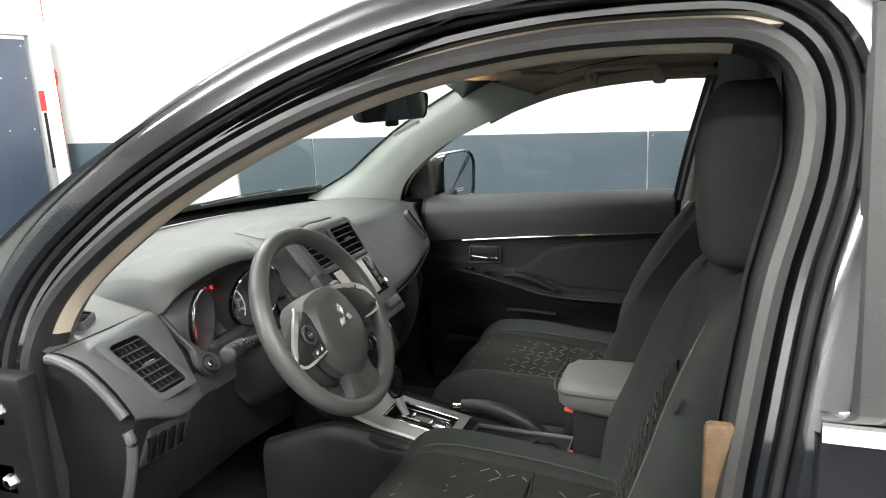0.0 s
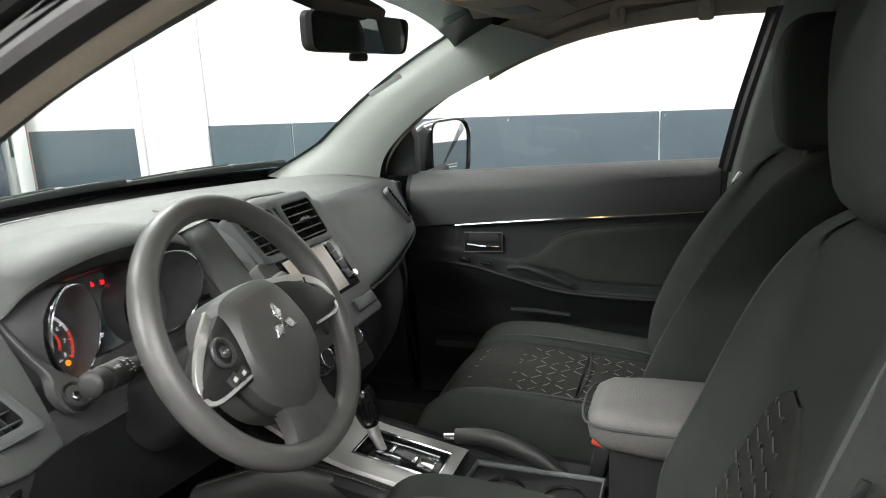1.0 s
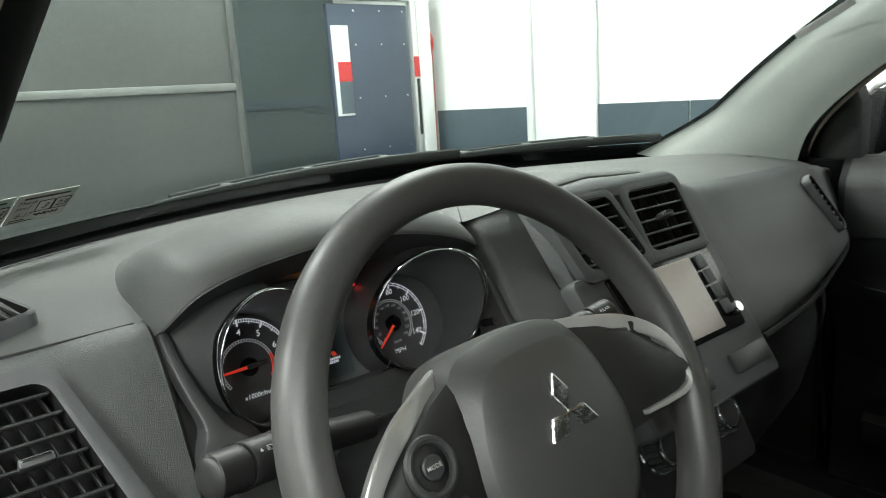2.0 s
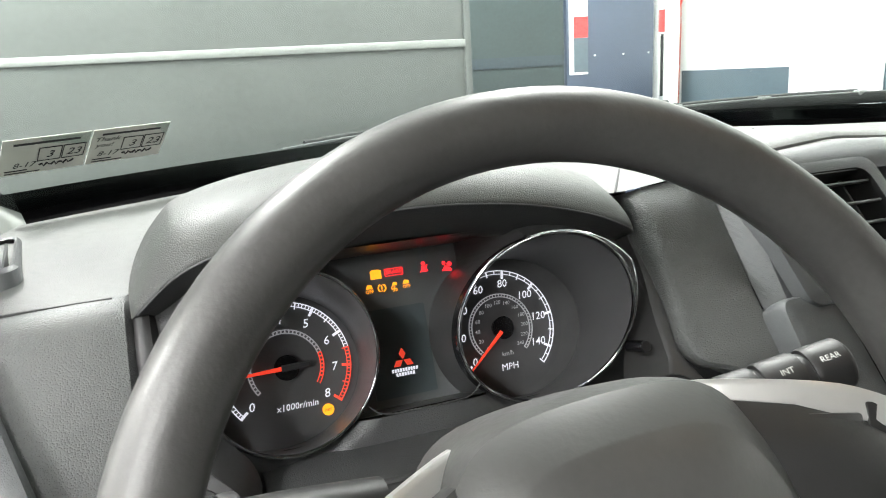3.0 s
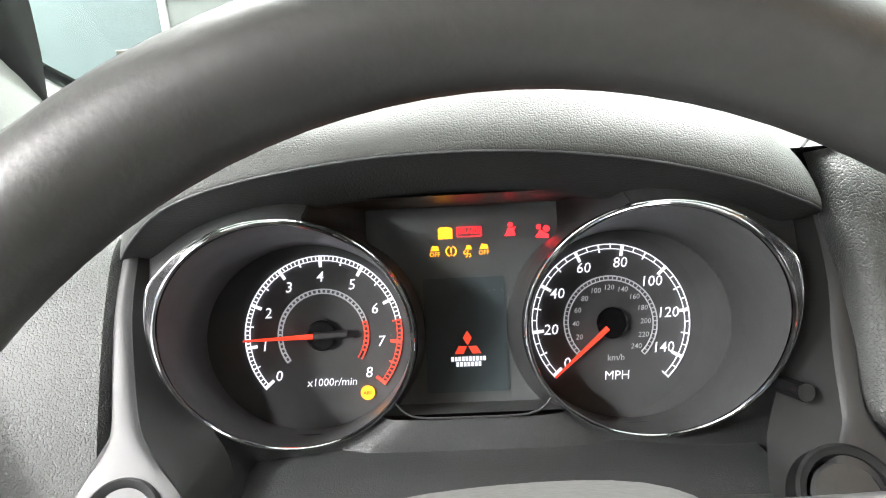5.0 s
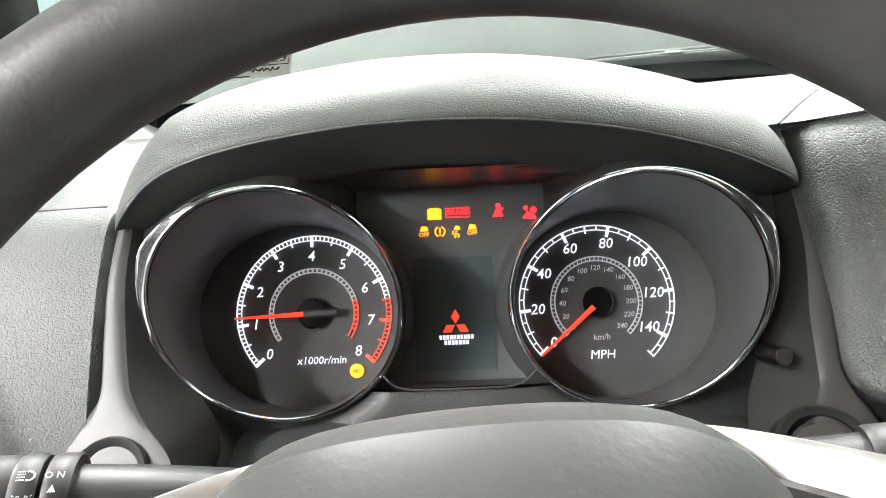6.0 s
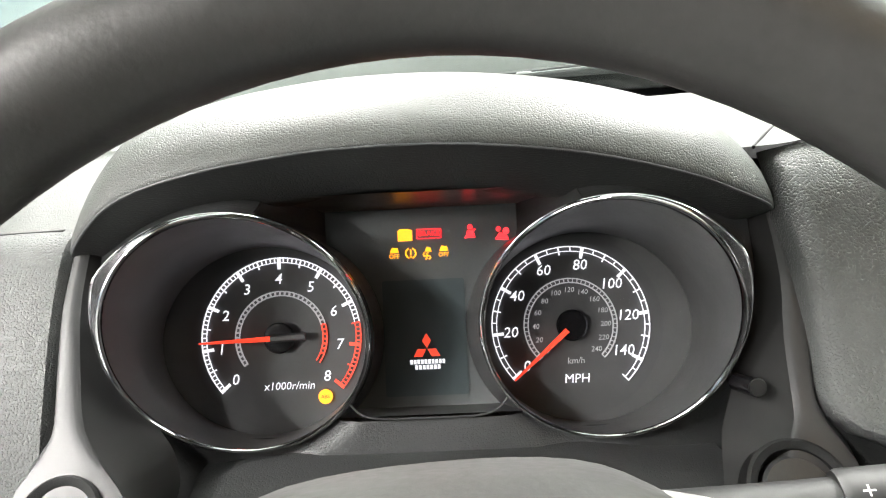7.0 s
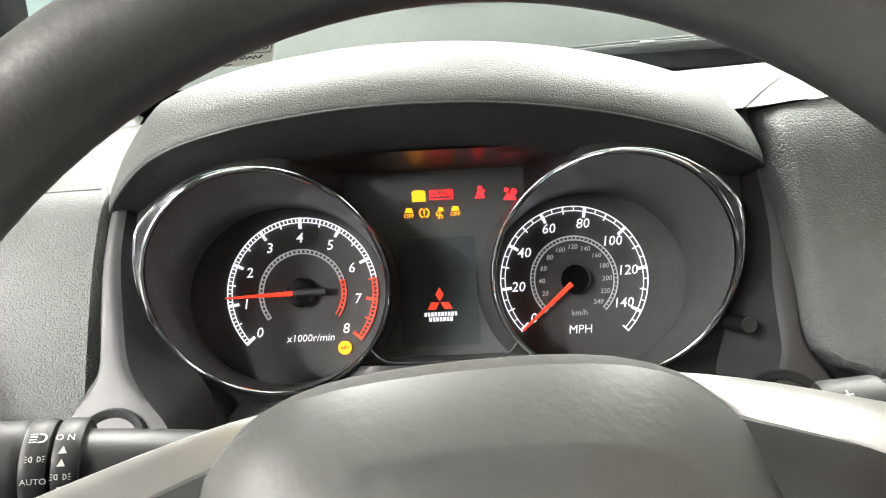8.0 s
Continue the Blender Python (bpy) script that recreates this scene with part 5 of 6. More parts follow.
part("under_panel", loft([[(x, 0.168, 0.987), (x, 0.160, 0.97), (x, 0.157, 0.94)] for x in (-0.56, -0.5, -0.37, -0.24, -0.14)]), M_FASCIA, colm, "dark panel under the instruments", world=True)
part("lower_bezel", loft([[(x, 0.165, 0.985), (x, 0.19, 0.992), (x, 0.235, 0.985)] for x in (-0.482, -0.43, -0.37, -0.30, -0.224)]), M_BEZEL, colm, world=True)


def stalk(pts, splits, prints):
    """A control stalk with turning collars; prints: (symbol, place along it, degrees round it from the top towards the driver, size)."""
    st = part("stalk", tube(spline(pts, 14), lambda t: 0.0125 + 0.002 * t, 18, squash=0.9), M_STALK, colm, "black control stalk", world=True)
    P = spline(pts, 81)
    for lo, hi, r in splits:
        seg = P[int(lo * 80):int(hi * 80) + 1]
        n_ = len(seg) - 1
        part("stalk_collar", tube(seg, lambda t: r - 0.0007 * (1 - min(1, min(t, 1 - t) * n_ / 0.8)), 28), M_STALK, st, world=True)
    tip_ = P[-1] - P[-4]
    part("tip_cap", tube([P[-1], P[-1] + tip_ * 0.5, P[-1] + tip_ * 0.9], lambda t: 0.0145 - 0.006 * t * t, 24), M_STALK, st, "rounded stalk end", world=True)
    for sym, u, ang, size in prints:
        k = min(79, int(u * 80))
        d = (P[k + 1] - P[k]).normalized()
        if d.x < 0:
            d = -d
        up_ = Vector((0, 0, 1)) - d * d.z
        up_.normalize()
        toward = d.cross(up_)
        if toward.y > 0:
            toward = -toward
        a = radians(ang)
        nrm = up_ * math.cos(a) + toward * math.sin(a)
        upv = up_ * math.sin(a) - toward * math.cos(a)
        o = P[k] + nrm * (0.01685 if u > 0.45 else 0.0142)
        F = Matrix(((d.x, -nrm.x, upv.x, o.x), (d.y, -nrm.y, upv.y, o.y), (d.z, -nrm.z, upv.z, o.z), (0, 0, 0, 1)))
        b = bmesh.new()
        if sym == "beam":
            slab([(0.0003, -0.45), (0.4, -0.4), (0.62, -0.15), (0.62, 0.15), (0.4, 0.4), (0.0003, 0.45), (0.0003, 0.33), (0.33, 0.28), (0.47, 0.1), (0.47, -0.1), (0.33, -0.28), (0.0003, -0.33)], 0.02, Matrix.Scale(size, 4), bm=b)
            for q in range(4):
                rbox((0.55, 0.02, 0.09), Matrix.Scale(size, 4) @ pose(-0.38, 0, -0.36 + 0.24 * q), 0, bm=b)
        elif sym == "side_lamps":
            for sg in (-1, 1):
                arc_band(sg * 0.3, 0, 0.2, 0.29, -90, 90, 8, 0, 0.02, bm=b) if sg > 0 else arc_band(-0.3, 0, 0.2, 0.29, 90, 270, 8, 0, 0.02, bm=b)
                rbox((0.08, 0.02, 0.56), pose(sg * 0.27, 0, 0), 0, bm=b)
                for q in (-1, 0, 1):
                    rbox((0.22, 0.02, 0.07), pose(sg * 0.8, 0, 0.26 * q, 0, -sg * 20 * q), 0, bm=b)
            b.transform(Matrix.Scale(size, 4))
        elif sym == "arrow":
            slab([(-0.6, 0), (0, 0.55), (0, 0.25), (0.6, 0.25), (0.6, -0.25), (0, -0.25), (0, -0.55)], 0.02, Matrix.Scale(size, 4), bm=b)
        elif sym in ("up", "down"):
            g_ = 1 if sym == "up" else -1
            slab([(-0.45, -0.4 * g_), (0.45, -0.4 * g_), (0, 0.45 * g_)], 0.02, Matrix.Scale(size, 4), bm=b)
        else:
            words(sym, size, Matrix.Identity(4), bm=b, bold=0.0)
        b.transform(F)
        part("stalk_print", b, M_PRINT, st, "white stalk marking", smooth=0, world=True)
    return st


stalk([(-0.43, 0.098, 1.0205), (-0.48, 0.090, 1.0295), (-0.525, 0.080, 1.0365), (-0.568, 0.068, 1.0435)],
      ((0.482, 0.548, 0.0166), (0.553, 0.617, 0.0166), (0.622, 0.79, 0.0162), (0.80, 1.0, 0.0155)),
      (("O N", 0.515, 26, 0.0034), ("up", 0.515, 42, 0.003), ("up", 0.515, 57, 0.003), ("side_lamps", 0.515, 73, 0.0036), ("down", 0.515, 89, 0.003),
       ("beam", 0.585, 26, 0.0044), ("side_lamps", 0.585, 52, 0.0034), ("AUTO", 0.585, 78, 0.0030), ("beam", 0.70, 44, 0.0044), ("up", 0.76, 44, 0.003), ("arrow", 0.385, 80, 0.0038)))
stalk([(-0.30, 0.100, 1.023), (-0.25, 0.092, 1.030), (-0.205, 0.084, 1.038), (-0.155, 0.073, 1.050)],
      ((0.50, 0.66, 0.0150), (0.68, 0.82, 0.0156), (0.84, 1.0, 0.0156)),
      (("+", 0.56, 30, 0.008), ("INT", 0.75, 40, 0.005), ("REAR", 0.91, 40, 0.005)))

# ---- steering wheel ----
SW = pose(-0.3565, -0.0119, 1.0415, -28) @ pose(0, 0, 0, 0, -3, 0)
wheel = thing("steering_wheel", SW, "black leather-grained steering wheel with silver spoke trim", "steering wheel")
RW, RT = 0.1795, 0.0168
rim = part("rim", tube([(0.002 + RW * math.cos(a), 0.0, 0.0035 + RW * math.sin(a)) for a in (2 * math.pi * k / 96 for k in range(96))], RT, 20, True, squash=1.12, up=(0, 1, 0)), M_WHEEL, wheel, "grained black wheel rim")
hub_out = [(p.x, p.z) for p in spline([(0, 0, 0.066), (0.045, 0, 0.062), (0.067, 0, 0.046), (0.083, 0, 0.012), (0.090, 0, -0.035), (0.072, 0, -0.085), (0.03, 0, -0.118), (0, 0, -0.122), (-0.03, 0, -0.118), (-0.072, 0, -0.085), (-0.090, 0, -0.035), (-0.083, 0, 0.012), (-0.067, 0, 0.046), (-0.045, 0, 0.062)], 64, True)]
hub_rows = []
for fr_, yd, yf_ in ((1.0, 0.05, 0.05), (1.0, 0.018, 0.014), (0.985, 0.004, 0.002), (0.96, -0.006, -0.006), (0.86, -0.017, -0.0145), (0.77, -0.0235, -0.0225), (0.755, -0.0245, -0.0236), (0.62, -0.0288, -0.0280), (0.45, -0.0315, -0.0312), (0.25, -0.033, -0.033), (0.002, -0.0335, -0.0335)):
    # smooth over the top, with a chamfer down the sides
    hub_rows.append([(x * fr_, yd + (yf_ - yd) * min(1, max(0, (0.045 - z) / 0.04)), -0.02 + (z + 0.02) * fr_) for x, z in hub_out])
part("airbag_cover", loft(hub_rows, close=True), M_HUB, wheel, "grained airbag cover", smooth=24)
# near-black bar painting the shade between cover and spokes
part("cover_gap", tube([(x * 1.012, 0.0115, -0.02 + (z + 0.02) * 1.012) for x, z in hub_out if z < 0.05], 0.0022, 8), M_HOLE, wheel, "dark bar for the shaded gap round the cover")


def pod(s):
    """A spoke with its switch panel and silver trim."""
    rows = []
    for t in (0, 0.25, 0.5, 0.75, 1.0):
        x = 0.06 + 0.11 * t
        top, bot = 0.046 - 0.030 * t - 0.034 * t * t, -0.048 + 0.004 * t
        y = 0.004 - 0.012 * math.sin(math.pi * min(1, t * 1.1)) if t < 1 else 0.0
        rows.append([(s * x, 0.022, top - 0.004), (s * x, y - 0.008, top), (s * x, y - 0.017, (top + bot) / 2 + 0.01), (s * x, y - 0.010, bot), (s * x, 0.022, bot + 0.004)])
    sp = part("spoke", loft([fine(r, 3) for r in rows], caps=True), M_STALK, wheel, "black spoke panel")
    # silver strip along the top, round the outer end and back under
    P = spline([(s * 0.035, 0.032, 0.056), (s * 0.058, 0.012, 0.051), (s * 0.086, -0.004, 0.042), (s * 0.118, -0.016, 0.029), (s * 0.145, -0.020, 0.010), (s * 0.162, -0.018, -0.013), (s * 0.163, -0.017, -0.033), (s * 0.150, -0.021, -0.041), (s * 0.118, -0.0265, -0.0405), (s * 0.088, -0.0255, -0.039)], 40)
    W = [lerp(i / 39, [0, 0.12, 0.3, 0.5, 0.65, 0.76, 1], [0.0032, 0.0060, 0.0076, 0.0056, 0.0038, 0.0028, 0.0018]) for i in range(40)]
    rows = []
    for i, p in enumerate(P):
        d = (P[min(39, i + 1)] - P[max(0, i - 1)]).normalized()
        n = d.cross(Vector((0, 1, 0))).normalized() * W[i]
        rows.append([p + n + Vector((0, 0.006, 0)), p + n * 0.94 + Vector((0, 0.0006, 0)), p + n * 0.5, p, p - n * 0.5, p - n * 0.94 + Vector((0, 0.0006, 0)), p - n + Vector((0, 0.006, 0))])
    part("trim", loft([fine(r, 2) for r in rows], caps=True), M_SILVER, sp, "satin silver spoke trim")
    # switches
    if s < 0:
        part("pad_ring", tube([(-0.112 + 0.016 * math.cos(a), -0.0265, 0.004 + 0.017 * math.sin(a)) for a in (2 * math.pi * k / 28 for k in range(28))], 0.003, 8, True, up=(0, 1, 0)), M_VENT, sp, "round audio switch ring")
        part("pad_button", cyl(0.008, 0.007, 0.006, pose(-0.112, -0.030, 0.004), 20, 0.001), M_VENT, sp)
        for dx in (-0.118, -0.100):
            part("key", rbox((0.017, 0.006, 0.014), pose(dx, -0.0225, -0.030, 0, -18), 0.002), M_VENT, sp)
            part("key_mark", rbox((0.006, 0.001, 0.005), pose(dx, -0.0262, -0.030, 0, -18), 0), M_PRINT, sp, smooth=0)
        part("pad_mark", words("MODE", 0.004, pose(-0.112, -0.0306, 0.004)), M_PRINT, sp, smooth=0)
    else:
        for dx, dz, w in ((0.100, 0.018, 0.028), (0.128, 0.016, 0.022), (0.104, -0.014, 0.034), (0.134, -0.008, 0.016)):
            part("key", rbox((w, 0.005, 0.022), pose(dx, -0.0150, dz, 0, 14), 0.0015), M_STALK, sp)
        part("key_mark", words("CANCEL", 0.0045, pose(0.098, -0.0180, 0.012, 0, 14)), M_PRINT, sp, smooth=0)
        part("key_mark", rbox((0.006, 0.001, 0.004), pose(0.104, -0.0180, -0.014, 0, 14), 0), M_PRINT, sp, smooth=0)


pod(-1)
pod(1)
# lower spoke: two grey legs that spread to the rim
rows = []
for t in (0, 0.2, 0.4, 0.6, 0.8, 1.0):
    z = -0.075 - 0.095 * t
    w = 0.066 - 0.018 * math.sin(math.pi * t) + 0.012 * t * t
    y = -0.006 * (1 - t) + 0.002
    rows.append([(-w, 0.016, z), (-w * 0.92, y - 0.002, z), (-w * 0.5, y - 0.006, z), (0, y - 0.003, z), (w * 0.5, y - 0.006, z), (w * 0.92, y - 0.002, z), (w, 0.016, z)])
part("lower_spoke", loft([fine(r, 3) for r in rows], caps=True), M_HUB, wheel, "grey moulded lower spoke")
for dx, dz, rot in ((0, 0.0145, 0), (-0.0125, -0.007, 60), (0.0125, -0.007, -60)):
    part("emblem_diamond", slab([(0, -0.0145), (0.0082, 0), (0, 0.0145), (-0.0082, 0)], 0.004, pose(0.002 + dx, -0.0365, -0.006 + dz, 0, rot, 0), 0.0016), M_BOLT, wheel, "chrome emblem diamond", smooth=0)


# ---- seats ----
def seat(x, y, label, upright=0.0, insert_top=0.955, head=0.0):
    """upright: how far the backrest's top leans forward; head: extra height of the head restraint."""
    s = thing("front_seat", pose(x, y, 0.42), label, "car seat", "front seats")

    def skin(name, stations, mat, lab="", per=3, sides=None):
        return part(name, loft([fine(r, per) for r in stations], caps=False), mat, s, lab, smooth=60, world=True)
    # cushion: sections across the seat, from the front edge to the back
    W = 0.245
    rows = []
    for yy, zt, zb, bol in ((0.035, 0.60, 0.52, 0.0), (0.03, 0.645, 0.50, 0.004), (0.0, 0.685, 0.48, 0.010), (-0.06, 0.705, 0.47, 0.022), (-0.18, 0.70, 0.47, 0.032), (-0.32, 0.685, 0.47, 0.034), (-0.44, 0.675, 0.47, 0.03), (-0.50, 0.66, 0.48, 0.02)):
        bol *= 0.55 if x < 0 else 1.0
        rows.append([(x + dx, y + yy, z) for dx, z in ((-W, zb), (-W - 0.006, zb + 0.08), (-W + 0.01, zt + bol * 0.7), (-W + 0.05, zt + bol), (-W + 0.095, zt + bol * 0.35), (-0.13, zt - 0.002), (0, zt + 0.004), (0.13, zt - 0.002), (W - 0.095, zt + bol * 0.35), (W - 0.05, zt + bol), (W - 0.01, zt + bol * 0.7), (W + 0.006, zb + 0.08), (W, zb))])
    c = skin("cushion", [list(q) for q in zip(*[fine(col, 4) for col in zip(*rows)])], M_FABRIC, "black fabric seat cushion")
    ins = []
    for yy, zt in ((0.012, 0.676), (-0.06, 0.708), (-0.18, 0.703), (-0.285, 0.692)):
        ins.append([(x + dx, y + yy, zt + dz) for dx, dz in ((-0.15, -0.004), (-0.13, 0.002), (0, 0.008), (0.13, 0.002), (0.15, -0.004))])
    skin("cushion_insert", [list(q) for q in zip(*[fine(col, 4) for col in zip(*ins)])], M_INSERT, "charcoal patterned insert")
    ins = []
    for yy, zt in ((-0.29, 0.692), (-0.38, 0.684), (-0.47, 0.676)):
        ins.append([(x + dx, y + yy, zt + dz) for dx, dz in ((-0.15, -0.004), (-0.13, 0.002), (0, 0.007), (0.13, 0.002), (0.15, -0.004))])
    skin("cushion_insert", [list(q) for q in zip(*[fine(col, 4) for col in zip(*ins)])], M_INSERT, "charcoal patterned insert")
    for sx in (-1, 1):
        part("piping", tube(spline([(x + sx * 0.165, y + 0.02, 0.66), (x + sx * 0.166, y - 0.06, 0.716), (x + sx * 0.164, y - 0.2, 0.72), (x + sx * 0.158, y - 0.38, 0.706), (x + sx * 0.15, y - 0.48, 0.69)], 30), 0.0022, 6), M_PIPE, c, "stitched seam", world=True)
    part("piping", tube(spline([(x - 0.15, y - 0.284, 0.692), (x, y - 0.30, 0.700), (x + 0.15, y - 0.284, 0.692)], 14), 0.0024, 6), M_DARK, c, "stitched seam", world=True)
    # stitched lattice on the insert
    st = bmesh.new()
    rnd = random.Random(5)
    for i in range(9):
        for j in range(15):
            px, py = -0.125 + 0.25 * (i + 0.5) / 9, -0.012 - 0.0276 * (j + 0.5)
            if abs(py + 0.287) < 0.012 or py < -0.44:
                continue
            pz = lerp(-py, [0, 0.06, 0.18, 0.3, 0.47], [0.684, 0.7125, 0.709, 0.697, 0.683]) + 0.0035 - 0.4 * px * px
            turn_ = 45 if (i + j) % 2 else -45
            if rnd.random() < (0.72 if x > 0 else 0.35) - 2.2 * px * px:
                rbox((rnd.uniform(0.017, 0.027), 0.0014, 0.0012), pose(x + px, y + py, pz, 0, 0, turn_ + rnd.uniform(-4, 4)), 0, bm=st)
    tagged(part("lattice_stitch", st, M_THREAD, c, "pale lattice stitching", smooth=0, world=True), kind="stuff")
    # backrest: sections from the bottom up
    rows = []
    BK = ((0.62, -0.44, 0.20, 0.02), (0.70, -0.465, 0.232, 0.05), (0.80, -0.495, 0.245, 0.065), (0.92, -0.54, 0.245, 0.062), (1.02, -0.585, 0.235, 0.05), (1.10, -0.625, 0.222, 0.035), (1.16, -0.66, 0.20, 0.02), (1.195, -0.70, 0.165, 0.005))
    BK = [(z, yf + upright * max(0.0, z - 0.92) / 0.28, w, bol) for z, yf, w, bol in BK]
    near = 0.4 if x < 0 else 1.0
    for z, yf, w, bol in BK:
        dp = 0.13 if z < 1.1 else 0.10 if z < 1.17 else 0.05
        rows.append([(x + dx, y + yf + dy, z + dz) for dx, dy, dz in ((0, -dp, -0.02), (-w * 0.8, -dp, -0.02), (-w, -dp * 0.7, 0), (-w - 0.008, -0.01, 0), (-w + 0.02, bol * near, 0), (-w + 0.06, bol * 0.75 * near, 0), (-0.135, 0.004, 0), (0, 0, 0), (0.135, 0.004, 0), (w - 0.06, bol * 0.75, 0), (w - 0.02, bol, 0), (w + 0.008, -0.01, 0), (w, -dp * 0.7, 0), (w * 0.8, -dp, -0.02), (0, -dp, -0.02))])
    rows.append([(x + (p[0] - x) * 0.75, y - 0.73 + upright, 1.205) for p in rows[-1]])
    bk = skin("backrest", [list(q) for q in zip(*[fine(col, 4) for col in zip(*rows)])], M_FABRIC, "black fabric backrest with bolsters")
    for z0, z1, lab in ((0.70, insert_top, "charcoal patterned insert"),):
        ins = []
        for k in range(13):
            z = z0 + (z1 - z0) * math.sin(0.5 * math.pi * k / 12)
            yf = lerp(z, [q[0] for q in BK], [q[1] for q in BK])
            hw = 0.135 * max(0.03, 1 - ((z - z0) / (z1 - z0)) ** 3.5) ** 0.5
            ins.append([(x + dx, y + yf + dy * (0.15 + 0.85 * hw / 0.135), z) for dx, dy in ((-hw, -0.006), (-hw * 0.88, 0.013), (0, 0.015), (hw * 0.88, 0.013), (hw, -0.006))])
        skin("back_insert", ins, M_INSERT, lab)
    st = bmesh.new()
    tall = insert_top - 0.71
    for i in range(9):
        for j in range(11):
            px, z = -0.11 + 0.22 * (i + 0.5) / 9, 0.71 + tall * (j + 0.5) / 11
            if abs(px) > 0.115 * max(0.03, 1 - ((z - 0.70) / (insert_top - 0.70)) ** 3.5) ** 0.5:
                continue
            yf = lerp(z, [q[0] for q in BK], [q[1] for q in BK]) + 0.0152
            rbox((0.017, 0.0016, 0.0022), pose(x + px, y + yf, z, -24, 45 if (i + j) % 2 else -45), 0, bm=st)
    tagged(part("lattice_stitch", st, M_PIPE, bk, "grey lattice stitching", smooth=0, world=True), kind="stuff")
    for sx in (-1, 1):
        pp = [(x + sx * lerp(z, [q[0] for q in BK], [q[2] - 0.022 for q in BK]), y + lerp(z, [q[0] for q in BK], [q[1] + q[3] * (near if sx < 0 else 1.0) + 0.001 for q in BK]), z) for z in (0.64, 0.72, 0.8, 0.88, 0.96, 1.04, 1.1, 1.15)]
        part("piping", tube(spline(pp, 30), 0.0022, 6), M_PIPE, bk, "stitched seam", world=True)
    # head restraint on two posts
    rows = []
    for z, w, f, bdy in ((1.205, 0.09, -0.69, -0.755), (1.225, 0.110, -0.672, -0.765), (1.30, 0.118, -0.662, -0.772), (1.37, 0.116, -0.662, -0.772), (1.41, 0.105, -0.672, -0.768), (1.435, 0.08, -0.69, -0.758), (1.442, 0.04, -0.71, -0.74)):
        f, bdy, z = f + upright * 1.25 + 0.016, bdy + upright * 1.25, 1.205 + (z - 1.205) * (1 + head)
        m_ = (f + bdy) / 2
        rows.append([(x + w * math.copysign(abs(math.cos(a)) ** 0.5, math.cos(a)), y + m_ + (f - bdy) / 2 * math.copysign(abs(math.sin(a)) ** 0.6, math.sin(a)), z) for a in (2 * math.pi * k / 28 for k in range(28))])
    b_ = loft([list(q) for q in zip(*[fine(list(c_), 3) for c_ in zip(*rows)])], close=True, caps=True)
    hr = part("head_restraint", b_, M_FABRIC, s, "black fabric head restraint", smooth=60, world=True)
    for dx in (-0.06, 0.06):
        part("post", tube([(x + dx, y - 0.71 + upright * 1.2, 1.17), (x + dx, y - 0.715 + upright * 1.2, 1.215)], 0.006, 12), M_CHROME, hr, "chrome restraint post", world=True)
        part("post_guide", tube([(x + dx, y - 0.705 + upright, 1.185), (x + dx, y - 0.706 + upright, 1.203)], 0.012, 12), M_DARK, s, world=True)
    part("seat_base", rbox((0.42, 0.42, 0.10), pose(x, y - 0.23, 0.45), 0.02), M_DARK, s, "black seat base and rails", world=True)
    part("side_shield", rbox((0.03, 0.40, 0.10), pose(x + (0.255 if x > 0 else -0.255), y - 0.26, 0.56), 0.012), M_DARK, s, "black plastic side shield", world=True)
    return s


seat(0.37, -0.05, "black fabric passenger seat with lattice-stitched insert", 0.0, 1.03)
seat(-0.37, -0.10, "black fabric driver's seat with lattice-stitched insert", 0.055, 1.016, 0.10)
for x, y, z in ((-0.072, -0.442, 0.652), (0.10, -0.408, 0.682)):
    bu = thing("belt_buckle", pose(x, y, z - 0.06), "black seat belt buckle with a red release button", "seat belt buckle", "front belt buckles")
    part("housing", rbox((0.032, 0.03, 0.075), pose(x, y, z - 0.035, 12, 0, -10), 0.006), M_DARK, bu, world=True)
    part("release_button", rbox((0.028, 0.024, 0.012), pose(x, y + 0.003, z + 0.006, 12, 0, -10), 0.004), M_RED, bu, "red release button", world=True)
    part("stem", rbox((0.02, 0.01, 0.1), pose(x, y - 0.012, z - 0.11, 12), 0.003), M_DARK, bu, world=True)
lv = thing("armrest_lever", pose(-0.625, -0.70, 1.06), "small black seat side strap tab", "seat tab")
part("tab", rbox((0.004, 0.008, 0.024), pose(-0.610, -0.668, 1.055, 20), 0.0015), M_DARK, lv, world=True)

# ---- centre console ----
cons = thing("centre_console", pose(0, -0.15, 0.4), "dark centre console with silver shift surround", "centre console")


def cz(y):
    return lerp(y, [-0.45, -0.16, 0.05, 0.16, 0.24], [0.625, 0.632, 0.672, 0.715, 0.76])


rows = []
for y in (0.24, 0.16, 0.10, 0.05, 0.0, -0.08, -0.16, -0.25, -0.35, -0.45):
    z = cz(y)
    rows.append([(sx, y, zz) for sx, zz in ((-0.125, 0.40), (-0.13, z - 0.05), (-0.128, z - 0.006), (-0.118, z + 0.006), (-0.102, z + 0.006), (-0.094, z - 0.004), (0, z - 0.006), (0.094, z - 0.004), (0.102, z + 0.006), (0.118, z + 0.006), (0.128, z - 0.006), (0.13, z - 0.05), (0.125, 0.40))])
part("body", loft(rows), M_DOOR, cons, "black console body", world=True)
rows = []
for y in (0.20, 0.14, 0.08, 0.02, -0.04, -0.10, -0.15):
    z = cz(y) + 0.001
    rows.append([(sx, y, z + h) for sx, h in ((-0.084, -0.004), (-0.080, 0.004), (-0.04, 0.007), (0.04, 0.007), (0.09, 0.005), (0.096, -0.003))])
part("shift_surround", loft(rows), M_SILVER, cons, "satin silver shift surround", world=True)
gatem = pose(0.005, -0.045, cz(-0.045) + 0.008, 11)
